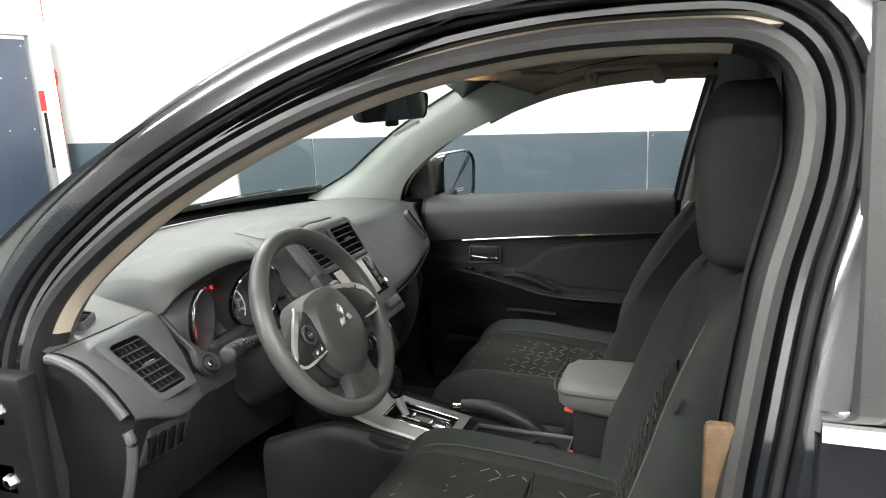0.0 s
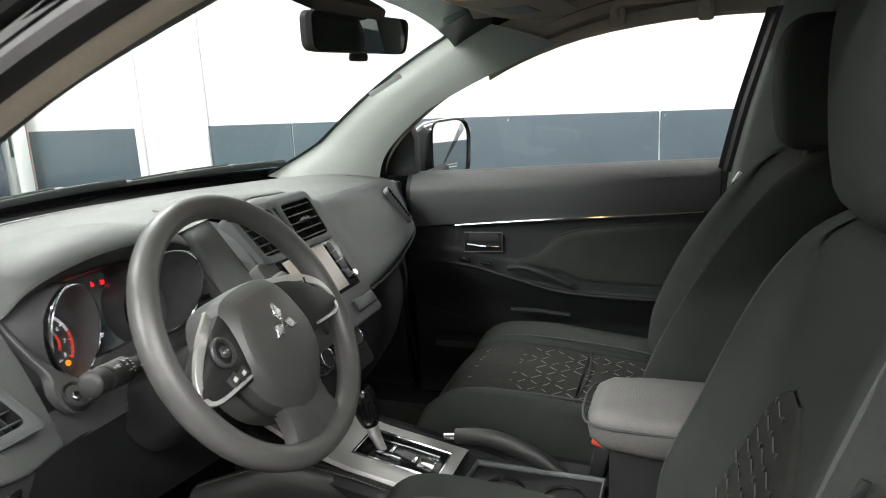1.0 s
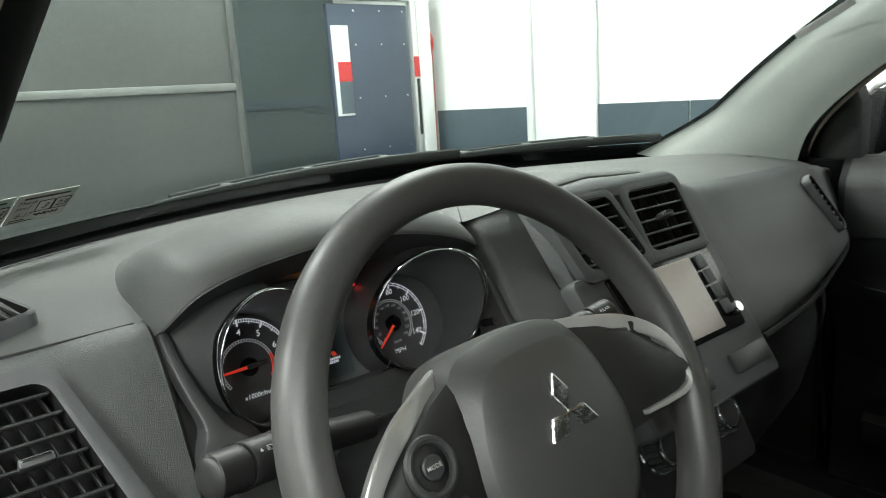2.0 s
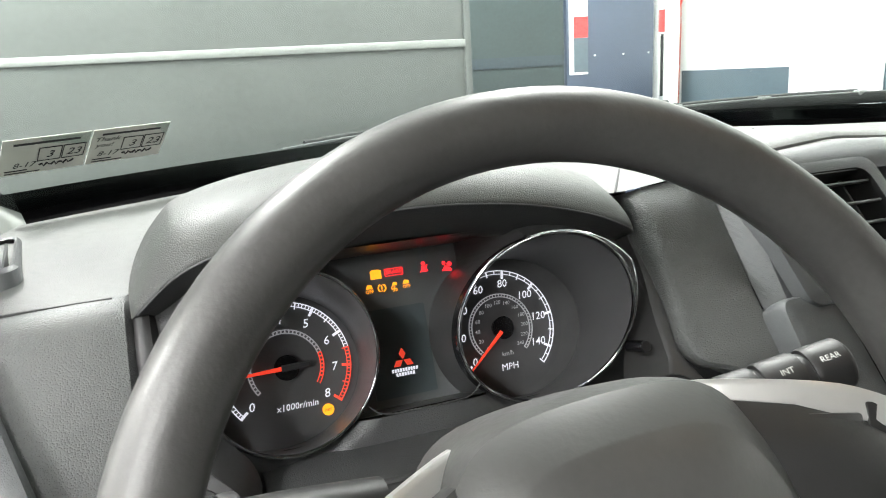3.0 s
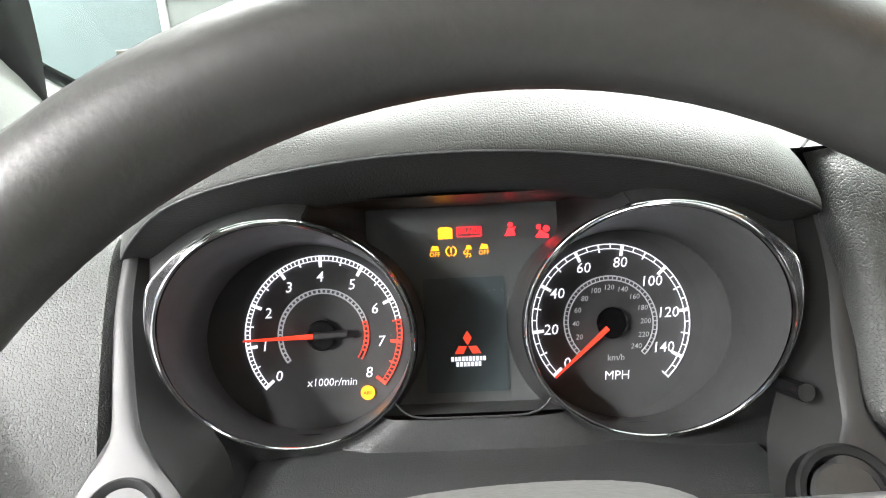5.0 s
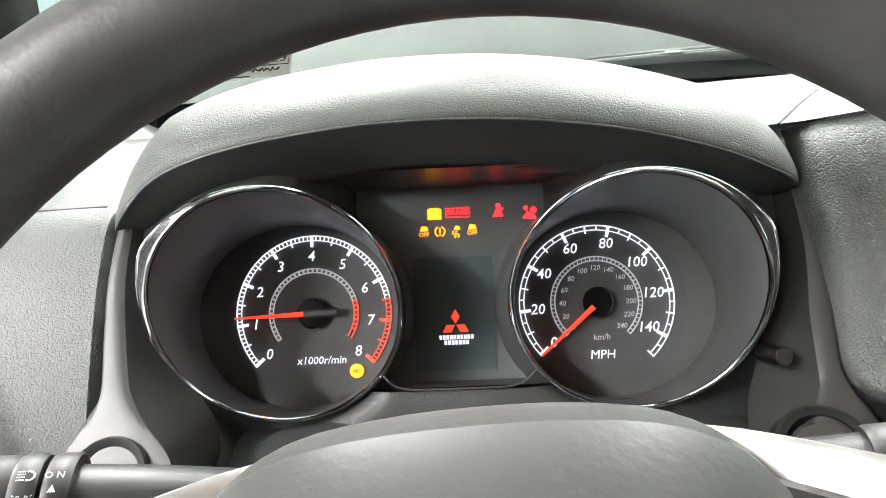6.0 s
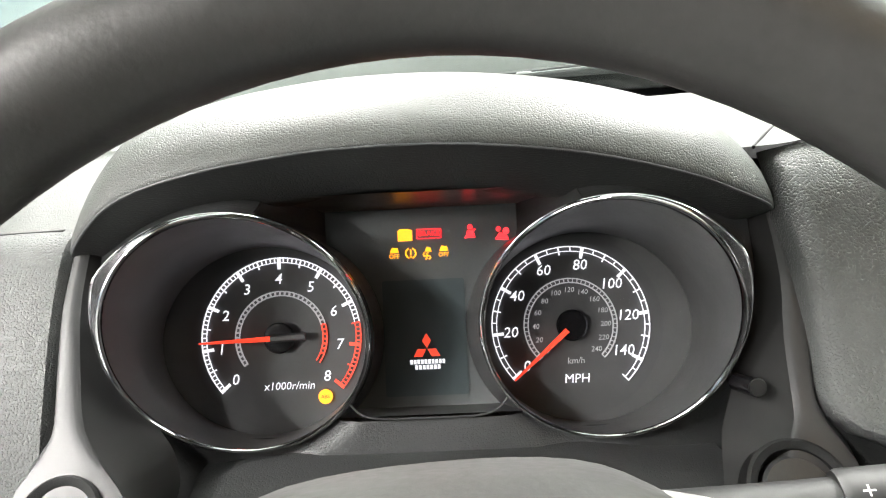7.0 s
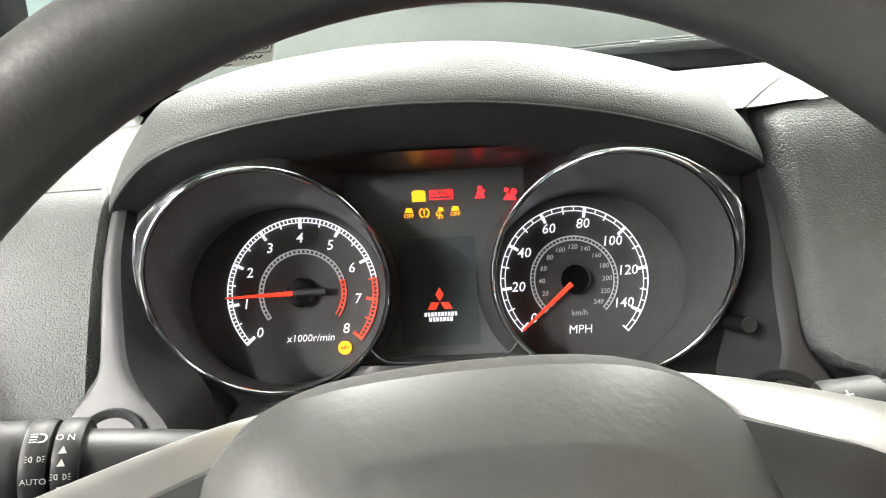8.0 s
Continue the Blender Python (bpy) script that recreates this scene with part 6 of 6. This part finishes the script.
gt = part("shift_gate", rbox((0.09, 0.165, 0.008), gatem, 0.003), M_GLOSSBLK, cons, "gloss black shift gate", world=True)
for dx, dy, sx_, sy_ in ((0.018, 0.0, 0.006, 0.14), (-0.026, 0.02, 0.008, 0.05), (-0.010, -0.03, 0.03, 0.008), (0.0, 0.02, 0.03, 0.008), (-0.018, -0.055, 0.03, 0.03)):
    part("gate_trim", rbox((sx_, sy_, 0.004), gatem @ pose(dx, dy, 0.006), 0.001), M_CHROME, gt, "chrome gate trim", world=True)
part("gate_frame", tube([gatem @ Vector((sx, sy, 0.003)) for sx, sy in ((-0.047, -0.085), (0.047, -0.085), (0.047, 0.085), (-0.047, 0.085))], 0.003, 6, True), M_CHROME, gt, "chrome gate frame", world=True)
part("cap_button", cyl(0.022, 0.021, 0.006, pose(0.0, 0.095, cz(0.095) + 0.006, 100), 28, 0.002), M_STRIP, cons, "round grey socket cap", world=True)
PADS = spline([(-0.212, 0.27, 0.668), (-0.187, 0.20, 0.689), (-0.150, 0.13, 0.700), (-0.125, 0.075, 0.686), (-0.112, 0.013, 0.669), (-0.116, -0.074, 0.655), (-0.119, -0.17, 0.641)], 60)
part("knee_pad", loft([fine([(p.x - 0.018, p.y, 0.42), (p.x - 0.020, p.y, p.z - 0.06), (p.x - 0.013, p.y, p.z - 0.014), (p.x, p.y, p.z + 0.001), (p.x + 0.018, p.y, p.z + 0.002), (p.x + 0.032, p.y, p.z - 0.012)], 3) for p in PADS]), M_LEATHER, cons, "black padded console edge", world=True)
st = bmesh.new()
for k in range(1, 58):
    p, q = PADS[k], PADS[k + 1]
    for dx, dz in ((0.002, 0.0021), (-0.009, -0.0075)):
        u, v = p.lerp(q, 0.2) + Vector((dx, 0, dz)), p.lerp(q, 0.8) + Vector((dx, 0, dz))
        tube([u, v], 0.0007, 5, bm=st)
tagged(part("stitching", st, M_STITCH, cons, "pale double stitching", smooth=0, world=True), kind="stuff")
sh = thing("gear_lever", pose(0.0, -0.005, 0.66), "black gear lever knob on a silver stem", "gear lever")
part("stem", tube([(0.0, -0.008, 0.665), (-0.004, 0.006, 0.70), (-0.006, 0.012, 0.725)], lambda t: 0.008 + 0.006 * t, 16), M_SILVER, sh, "silver tapered stem", world=True)
part("knob", tube(spline([(-0.006, 0.012, 0.722), (-0.008, 0.018, 0.75), (-0.010, 0.024, 0.785), (-0.011, 0.028, 0.800)], 12), lambda t: 0.015 + 0.009 * math.sin(math.pi * min(1, t * 0.95)) ** 0.8 if t < 0.98 else 0.010, 20), M_GLOSSBLK, sh, "black gear knob", world=True)
hb = thing("handbrake", pose(0.07, -0.3, 0.6), "black handbrake lever with a silver release button", "handbrake")
part("grip", tube(spline([(0.062, -0.135, 0.683), (0.064, -0.19, 0.685), (0.066, -0.25, 0.672), (0.068, -0.31, 0.643), (0.07, -0.35, 0.61)], 24), lambda t: 0.0125 + 0.0035 * math.sin(math.pi * t), 16, squash=1.2), M_LEATHER, hb, "leather-look grip", world=True)
part("release_button", tube([(0.061, -0.112, 0.680), (0.062, -0.137, 0.683)], 0.0065, 14), M_CHROME, hb, "silver release button", world=True)
# cup tray and armrest
part("cup_tray", rbox((0.15, 0.24, 0.004), pose(-0.02, -0.30, 0.6285), 0.001), M_DARK, cons, "black cup holder tray", world=True)
part("tray_edge", tube([(-0.095, -0.17, 0.636), (0.055, -0.18, 0.636), (0.055, -0.42, 0.632), (-0.095, -0.42, 0.632)], 0.006, 8, True), M_FACE, cons, "grey tray edge", world=True)
for cy in (-0.25, -0.36):
    part("cup_ring", tube([(-0.02 + 0.038 * math.cos(a), cy + 0.038 * math.sin(a), 0.633) for a in (2 * math.pi * k / 32 for k in range(32))], 0.003, 6, True), M_GLOSSBLK, cons, world=True)
arm = thing("armrest", pose(0.0, -0.6, 0.6), "grey vinyl padded centre armrest", "armrest")
rows = []
for y, w, z0, z1 in ((-0.405, 0.045, 0.80, 0.82), (-0.412, 0.072, 0.785, 0.832), (-0.435, 0.086, 0.772, 0.842), (-0.50, 0.090, 0.764, 0.846), (-0.62, 0.090, 0.758, 0.846), (-0.76, 0.088, 0.755, 0.842), (-0.80, 0.07, 0.765, 0.83)):
    rows.append([(-0.015 + w * math.copysign(abs(math.cos(a)) ** 0.45, math.cos(a)), y, (z0 + z1) / 2 + (z1 - z0) / 2 * math.copysign(abs(math.sin(a)) ** 0.55, math.sin(a))) for a in (2 * math.pi * k / 28 for k in range(28))])
pad_ = part("pad", loft(rows, close=True, caps=True), M_ARM, arm, "padded vinyl lid", smooth=50, world=True)
part("seam", tube(spline([(-0.10, -0.76, 0.815), (-0.104, -0.5, 0.818), (-0.098, -0.42, 0.82), (-0.06, -0.398, 0.823), (0.03, -0.398, 0.823), (0.07, -0.42, 0.82), (0.074, -0.5, 0.818), (0.07, -0.76, 0.815)], 50), 0.0022, 6), M_PIPE, pad_, "stitched seam", world=True)
part("storage_box", loft([fine(r, 3) for r in [[(sx * k, y, z) for sx, y in ((-0.075, -0.80), (-0.08, -0.47), (-0.05, -0.455), (0.04, -0.455), (0.07, -0.47), (0.065, -0.80))] for z, k in ((0.40, 1.1), (0.6, 1.08), (0.66, 1.02), (0.79, 0.95))]]), M_DARK, arm, "black storage box", world=True)

# ---- passenger's front door, closed ----
door = thing("passenger_door", pose(0.75, -0.2, 0.42), "closed passenger door with dark trim and chrome strip", "car door")


def card(y, z):
    """Inner surface of the door card."""
    belt = lerp(y, [-0.62, 0.19], [1.138, 1.108])
    trim = lerp(y, [-0.58, 0.06, 0.19], [1.013, 0.968, 0.955])
    t = (z - trim) / max(0.02, belt - trim)
    if z > trim:
        return 0.705 + 0.018 * max(0, t - 0.75) / 0.25 - 0.006 * math.sin(math.pi * min(1, max(0, t)))
    arm_z = lerp(y, [-0.62, -0.27, 0.05, 0.19], [0.79, 0.80, 0.865, 0.875])
    d = 0.045 * math.exp(-((z - arm_z) / (0.085 if z < arm_z else 0.02)) ** 2)
    low_ = 0.02 * max(0, min(1, (arm_z - z) / 0.1))
    return 0.718 - d + low_ * 0.6


rows = []
for i in range(61):
    y = -0.625 + 0.83 * i / 60
    belt = lerp(y, [-0.62, 0.19], [1.138, 1.108])
    az = lerp(y, [-0.62, -0.27, 0.05, 0.19], [0.79, 0.80, 0.865, 0.875])
    tz = lerp(y, [-0.58, 0.06, 0.19], [1.013, 0.968, 0.955])
    zs = [0.45 + (az - 0.45) * k / 24 for k in range(24)] + [az + (tz - az) * (k / 30) ** 1.5 for k in range(30)] + [tz + (belt - tz) * k / 12 for k in range(13)]
    rows.append([(card(y, z), y, z) for z in zs] + [(0.735, y, belt + 0.004), (0.76, y, belt + 0.002)])
part("door_card", loft(rows), M_DOOR, door, "dark moulded door card", smooth=50, world=True)
rows = []
for i in range(41):
    y = -0.62 + 0.81 * i / 40
    belt, trim = lerp(y, [-0.62, 0.19], [1.138, 1.108]), lerp(y, [-0.58, 0.06, 0.19], [1.018, 0.974, 0.962])
    rows.append([(0.706 - 0.004 - 0.010 * math.sin(math.pi * (0.12 + 0.8 * k / 8)) + 0.02 * max(0, k - 6) / 2, y, trim + (belt - trim) * k / 8) for k in range(9)] + [(0.745, y, belt + 0.006)])
part("upper_roll", loft(rows), M_DOORUP, door, "grey soft upper door roll", smooth=60, world=True)
P = spline([(0.700, 0.062, 0.969), (0.698, -0.15, 0.986), (0.697, -0.4, 1.002), (0.700, -0.585, 1.0145)], 30)
part("chrome_strip", tube(P, 0.0034, 8), M_CHROME, door, "slim chrome strip", world=True)
hd = part("inner_handle", slab(densify([(-0.062, -0.032), (0.052, -0.028), (0.052, 0.022), (-0.062, 0.026)], 4, 0.008), 0.01, pose(0.708, -0.018, 0.924, 0, 0, -90) @ pose(0, 0, 0, 0, 4), 0.004), M_DARK, door, "black handle recess", world=True)
part("handle_bar", tube(spline([(0.697, 0.028, 0.917), (0.69, -0.02, 0.914), (0.697, -0.062, 0.912)], 12), 0.0045, 8, squash=0.8), M_CHROME, hd, "chrome door pull", world=True)
part("recess_edge", tube([(0.704, y_, z_) for y_, z_ in ((0.038, 0.948), (-0.070, 0.951), (-0.070, 0.897), (0.040, 0.893))], 0.0016, 6, True, up=(1, 0, 0)), M_FACE, hd, "fine recess edge", world=True)
# near-black block for the shade inside the handle cup
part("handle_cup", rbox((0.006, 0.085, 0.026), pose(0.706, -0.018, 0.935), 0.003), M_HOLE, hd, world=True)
pull = spline([(0.664, -0.095, 0.862), (0.655, -0.14, 0.868), (0.652, -0.20, 0.852), (0.66, -0.265, 0.822)], 16)
part("arm_pull", tube(pull, 0.009, 10), M_DOOR, door, "moulded pull grip", world=True)
part("armrest_edge", tube(spline([(0.672, 0.17, 0.885), (0.664, 0.0, 0.862), (0.660, -0.12, 0.832), (0.660, -0.27, 0.80), (0.664, -0.60, 0.79)], 30), 0.006, 8), M_DOOR, door, world=True)
part("window_switch", rbox((0.012, 0.03, 0.010), pose(0.672, 0.03, 0.878, 4), 0.003), M_GLOSSBLK, door, "window switch", world=True)
part("switch_bar", rbox((0.004, 0.012, 0.003), pose(0.668, 0.032, 0.884, 4), 0.001), M_CHROME, door, world=True)
part("window_switch", rbox((0.012, 0.03, 0.008), pose(0.672, -0.03, 0.87, 4), 0.003), M_GLOSSBLK, door, "window switch", world=True)
insert = [(p.y, p.z) for p in spline([(0, -0.115, 0.862), (0, -0.17, 0.90), (0, -0.23, 0.945), (0, -0.31, 0.965), (0, -0.45, 0.978), (0, -0.565, 0.985), (0, -0.585, 0.96), (0, -0.59, 0.85), (0, -0.58, 0.815), (0, -0.4, 0.815), (0, -0.28, 0.82), (0, -0.22, 0.845)], 60, True)]
b = bmesh.new()
cyv, czv = sum(p[0] for p in insert) / 60, sum(p[1] for p in insert) / 60
rows = [[(0.722 - h - 0.0, cyv + (p[0] - cyv) * f, czv + (p[1] - czv) * f) for p in insert] for f, h in ((1.02, -0.004), (1.0, 0.012), (0.96, 0.018), (0.8, 0.020), (0.4, 0.020), (0.01, 0.020))]
part("cloth_insert", loft(rows, close=True), M_FABRIC, door, "black cloth door insert", smooth=60, world=True)
# near-black bar painting the shaded groove round the insert
part("insert_groove", tube([(0.7105, p[0], p[1]) for p in insert], 0.0035, 6, True, up=(1, 0, 0)), M_HOLE, door, "dark bar for the shaded groove round the cloth", world=True)
part("door_pocket", loft([[(0.655, y, 0.58), (0.645, y, 0.63), (0.655, y, 0.645), (0.70, y, 0.65)] for y in (0.12, 0.0, -0.2, -0.36)]), M_DARK, door, "moulded door pocket", world=True)
part("pocket_lip", tube(spline([(0.66, 0.17, 0.745), (0.655, 0.10, 0.735), (0.66, 0.04, 0.715)], 12), 0.005, 8), M_DOOR, door, world=True)
part("lower_lip", tube(spline([(0.665, -0.10, 0.745), (0.655, -0.18, 0.748), (0.665, -0.26, 0.738)], 12), 0.007, 8), M_DOOR, door, world=True)
part("tweeter_corner", slab([(0.0, 0.0), (0.152, 0.0), (0.152, 0.105), (0.138, 0.14), (0.10, 0.105), (0.05, 0.052)][::-1], 0.03, pose(0.742, 0.33, 1.105, 0, 0, -98), 0.006), M_DARK, door, "black mirror corner cover", world=True)
part("tweeter_grille", cyl(0.024, 0.022, 0.006, pose(0.724, 0.205, 1.150, 0, 0, -98), 24, 0.002), M_DARK, door, "round tweeter grille", world=True)
b = loft([[(tumble(0, z) - 0.035, y, z) for y in (0.3, 0.1, -0.1, -0.3, -0.5, -0.66, -0.78)] for z in (1.09, 1.2, 1.3, 1.4, 1.5)])
g = part("window", b, M_WINGLASS, door, "clear side window glass", world=True)
g.visible_shadow = False
path = spline([(0, y, z) for y, z in ((-0.612, 1.115), (-0.64, 1.26), (-0.675, 1.40), (-0.695, 1.478))], 16)
part("window_channel", loft([[(tumble(0, p.z) - 0.055, p.y + 0.0, p.z), (tumble(0, p.z) - 0.06, p.y - 0.012, p.z), (tumble(0, p.z) - 0.075, p.y - 0.02, p.z), (tumble(0, p.z) - 0.078, p.y - 0.03, p.z)] for p in path]), M_RUBBER, door, "black rubber window channel", world=True)
part("outer_skin", loft([[(0.87 - 0.35 * (z - 0.75) ** 2, y, z) for y in (0.35, 0.0, -0.4, -0.82)] for z in (0.40, 0.6, 0.85, 1.0, 1.1)]), M_PAINT, door, "glossy black outer skin", world=True)

# door mirror
dm = thing("door_mirror", pose(0.86, 0.13, 1.08), "black oval door mirror on the passenger's side", "door mirror")
mo = densify([(-0.098, -0.080), (0.070, -0.084), (0.088, 0.055), (0.05, 0.080), (-0.085, 0.075)], 6, 0.035)
MM = pose(0.895, 0.125, 1.17, -3, 0, -22)
rows = []
for f, y in ((1.06, 0.0), (1.08, 0.012), (1.05, 0.05), (0.85, 0.09), (0.4, 0.11), (0.02, 0.114)):
    rows.append([MM @ Vector((x * f, y, z * f)) for x, z in mo])
part("shell", loft(rows, close=True), M_PAINT, dm, "glossy black shell", world=True)
rows = [[MM @ Vector((x * f, y, z * f)) for x, z in mo] for f, y in ((1.06, 0.0), (1.0, -0.003), (0.97, 0.006))]
part("bezel", loft(rows, close=True), M_GLOSSBLK, dm, world=True)
b = bmesh.new()
b.faces.new([b.verts.new(MM @ Vector((x * 0.98, 0.005, z * 0.98))) for x, z in mo])
mg = part("mirror", b, M_MIRROR, dm, "convex mirror glass", smooth=0, world=True)
for dz, w in ((-0.052, 0.05), (-0.060, 0.042)):
    part("etching_bar", rbox((w, 0.0006, 0.003), MM @ pose(-0.005, 0.004, dz), 0), M_PRINT, mg, "pale etched line of lettering", smooth=0, world=True)
part("foot", rbox((0.13, 0.05, 0.03), pose(0.80, 0.15, 1.10, 0, -8, 0), 0.012), M_DARK, dm, world=True)

# interior mirror
RV = pose(-0.008, -0.028, 1.436, 6, 0, -15)
rv = thing("rear_view_mirror", RV, "black framed rear view mirror on the windshield", "rear view mirror")
ro = densify([(-0.120, -0.028), (0.118, -0.030), (0.124, 0.030), (-0.126, 0.034)], 6, 0.018)
rows = [[(x * f, y, z * f) for x, z in ro] for f, y in ((0.95, 0.0), (1.0, -0.004), (1.03, 0.004), (1.0, 0.02), (0.7, 0.035), (0.02, 0.038))]
part("shell", loft(rows, close=True), M_DARK, rv, "black mirror shell")
b = bmesh.new()
b.faces.new([b.verts.new((x * 0.955, -0.001, z * 0.955)) for x, z in ro])
part("mirror", b, M_MIRROR, rv, "tinted mirror glass", smooth=0)
part("switch", rbox((0.04, 0.012, 0.014), pose(0.0, 0.008, -0.036), 0.004), M_DARK, rv, "dipping tab")
part("stem", tube([(0.0, 0.03, 0.0), (0.0, 0.045, 0.02), (0.0, 0.04, 0.065)], 0.010, 12), M_DARK, rv)

# roof fittings
vz = 1.505
vi = thing("sun_visor", pose(0.33, -0.2, vz), "beige folded passenger sun visor", "sun visor")
rows = []
for x in (0.10, 0.12, 0.3, 0.5, 0.54):
    k = 0.9 if x in (0.10, 0.54) else 1.0
    rows.append([(x, -0.215 + d * k, vz + h) for d, h in ((0.085, 0.0), (0.088, -0.012), (0.0, -0.018), (-0.088, -0.012), (-0.085, 0.0))])
part("panel", loft([fine(r, 3) for r in rows], caps=True), M_LINER, vi, world=True)
part("mirror_flap", rbox((0.14, 0.07, 0.004), pose(0.32, -0.215, vz - 0.017), 0.002), M_PILLAR, vi, world=True)
gh = thing("grab_handle", pose(0.61, -0.45, 1.48), "beige folding grab handle above the window", "grab handle")
part("bar", tube(spline([(0.572, -0.385, 1.476), (0.562, -0.381, 1.496), (0.556, -0.40, 1.507), (0.553, -0.46, 1.509), (0.556, -0.545, 1.509), (0.562, -0.57, 1.500), (0.572, -0.575, 1.482)], 30), 0.0085, 10), M_LINER, gh, world=True)
for yy in (-0.385, -0.573):
    part("mount", rbox((0.035, 0.035, 0.04), pose(0.588, yy, 1.480), 0.008), M_LINER, gh, world=True)
dl = thing("dome_lamp", pose(0.02, -0.19, 1.53), "roof console with two lit warm lamps", "dome lamp")
part("console", rbox((0.22, 0.14, 0.03), pose(0.02, -0.20, 1.525), 0.012), M_LINER, dl, world=True)
for dx in (-0.06, 0.075):
    part("lens", rbox((0.065, 0.035, 0.006), pose(0.02 + dx, -0.175, 1.509), 0.003), M_LAMPON, dl, "lit warm lens", world=True)

# belt anchor by the passenger's pillar
ba = thing("belt_guide", pose(0.66, -0.68, 1.1), "pale belt guide beside the passenger seat", "belt guide")
part("guide", rbox((0.02, 0.035, 0.03), pose(0.655, -0.665, 1.10, 30), 0.005), M_PRINT, ba, world=True)

# wipers on the glass
for xa, xb, ta, tb in ((-0.42, 0.22, 0.012, 0.055), (0.12, 0.66, 0.014, 0.06)):
    wp = thing("wiper", pose(xa, 0.8, 1.12), "black wiper arm and blade at the windshield base", "wiper", "windshield wipers")
    P = [ws_point(xa + (xb - xa) * k / 20, ta + (tb - ta) * k / 20, 0.008 + 0.004 * math.sin(math.pi * k / 20)) for k in range(21)]
    part("blade", tube(P, 0.0065, 8, squash=1.4), M_DARK, wp, "black wiper blade", world=True)
    P2 = [p + Vector((0, 0.012, 0.008)) for p in P[2:16]]
    part("edge", tube([p + Vector((0, -0.003, 0.0095)) for p in P[1:19]], 0.0012, 6), M_STRIP, wp, "grey metal blade spine", world=True)
    part("arm", tube(P2, 0.006, 8), M_DARK, wp, "black wiper arm", world=True)
    for k in (5, 10, 15):
        part("clip", rbox((0.02, 0.016, 0.012), pose(*(P[k] + Vector((0, 0.006, 0.006)))), 0.003), M_STRIP, wp, world=True)
# cowl under the wipers
rows = [[(x, ws_base(x)[0] + d, ws_base(x)[1] + h) for d, h in ((0.01, -0.02), (0.05, -0.03), (0.09, -0.035))] for x in (-0.72 + 1.44 * i / 24 for i in range(25))]
part("cowl", loft(rows), M_DARK, body, "black plastic scuttle panel", world=True)


# labels on the windshield
def sticker(xa, xb, t0, t1, lines):
    e = thing("windshield_label", pose(xa, 0.55, 1.15), "white handwritten inspection label on the glass", "label", "windshield labels")
    o = ws_point(xa, t0, -0.0015)
    ex = (ws_point(xb, t0, -0.0015) - o)
    ez = (ws_point(xa, t1, -0.0015) - o)
    w, h = ex.length, ez.length
    ex.normalize()
    ez = (ez - ex * ez.dot(ex)).normalized()
    ey = ez.cross(ex)
    F = Matrix((( ex.x, ey.x, ez.x, o.x), (ex.y, ey.y, ez.y, o.y), (ex.z, ey.z, ez.z, o.z), (0, 0, 0, 1)))
    pp = part("paper", slab([(0, 0), (w, 0), (w, h), (0, h)], 0.0008, F), M_PAPER, e, smooth=0, world=True)
    for x, z, ww in ((0.12, 0.86, 0.76), (0.07, 0.06, 0.4), (0.07, 0.13, 0.25)):
        part("bar", rbox((ww * w, 0.0003, 0.0028 if z > 0.5 else 0.0014), F @ pose((x + ww / 2) * w, -0.0004, z * h), 0), M_INK, pp, "line of handwriting", smooth=0, world=True)
    for x0, x1 in ((0.42, 0.68), (0.70, 0.96)):
        part("box_frame", tube([F @ Vector((x * w, -0.0004, z * h)) for x, z in ((x0, 0.34), (x1, 0.34), (x1, 0.70), (x0, 0.70))], 0.0005, 4, True, up=(0.3, 0.8, 0.4)), M_INK, pp, smooth=0, world=True)
    for txt, x, z, s_ in lines:
        part("writing", words(txt, s_ * h, F @ pose(x * w, -0.0005, z * h), slant=0.25), M_INK, pp, "black handwriting", smooth=0, world=True)
    part("signature", tube([F @ Vector(((0.45 + 0.4 * k / 14) * w, -0.0004, (0.22 + 0.05 * math.sin(2.4 * k)) * h)) for k in range(15)], 0.0009, 4, up=(0.3, 0.8, 0.4)), M_INK, pp, smooth=0, world=True)


STK = ((-0.677, -0.609), (-0.607, -0.539))
sticker(*STK[0], 0.09, 0.156, (("3", 0.55, 0.5, 0.26), ("23", 0.83, 0.5, 0.26), ("8-17", 0.27, 0.27, 0.2)))
sticker(*STK[1], 0.09, 0.156, (("3", 0.55, 0.5, 0.26), ("23", 0.83, 0.5, 0.26), ("Thank", 0.2, 0.72, 0.17), ("you!", 0.18, 0.55, 0.17), ("8-17", 0.25, 0.28, 0.2)))
lb = thing("mirror_label", pose(0.4, 0.1, 1.3), "small grey label at the windshield edge", "label")
la, lc, lw = Vector((0.612, 0.251, 1.328)), Vector((0.556, 0.137, 1.372)), Vector((-0.010, 0.002, 0.010))
b = loft([[la, lc], [la + lw, lc + lw], [la + lw + Vector((0, 0, 0.001)), lc + lw + Vector((0, 0, 0.001))], [la + Vector((0, 0, 0.001)), lc + Vector((0, 0, 0.001))]], caps=False)
part("paper", b, M_RAIL, lb, smooth=0, world=True)
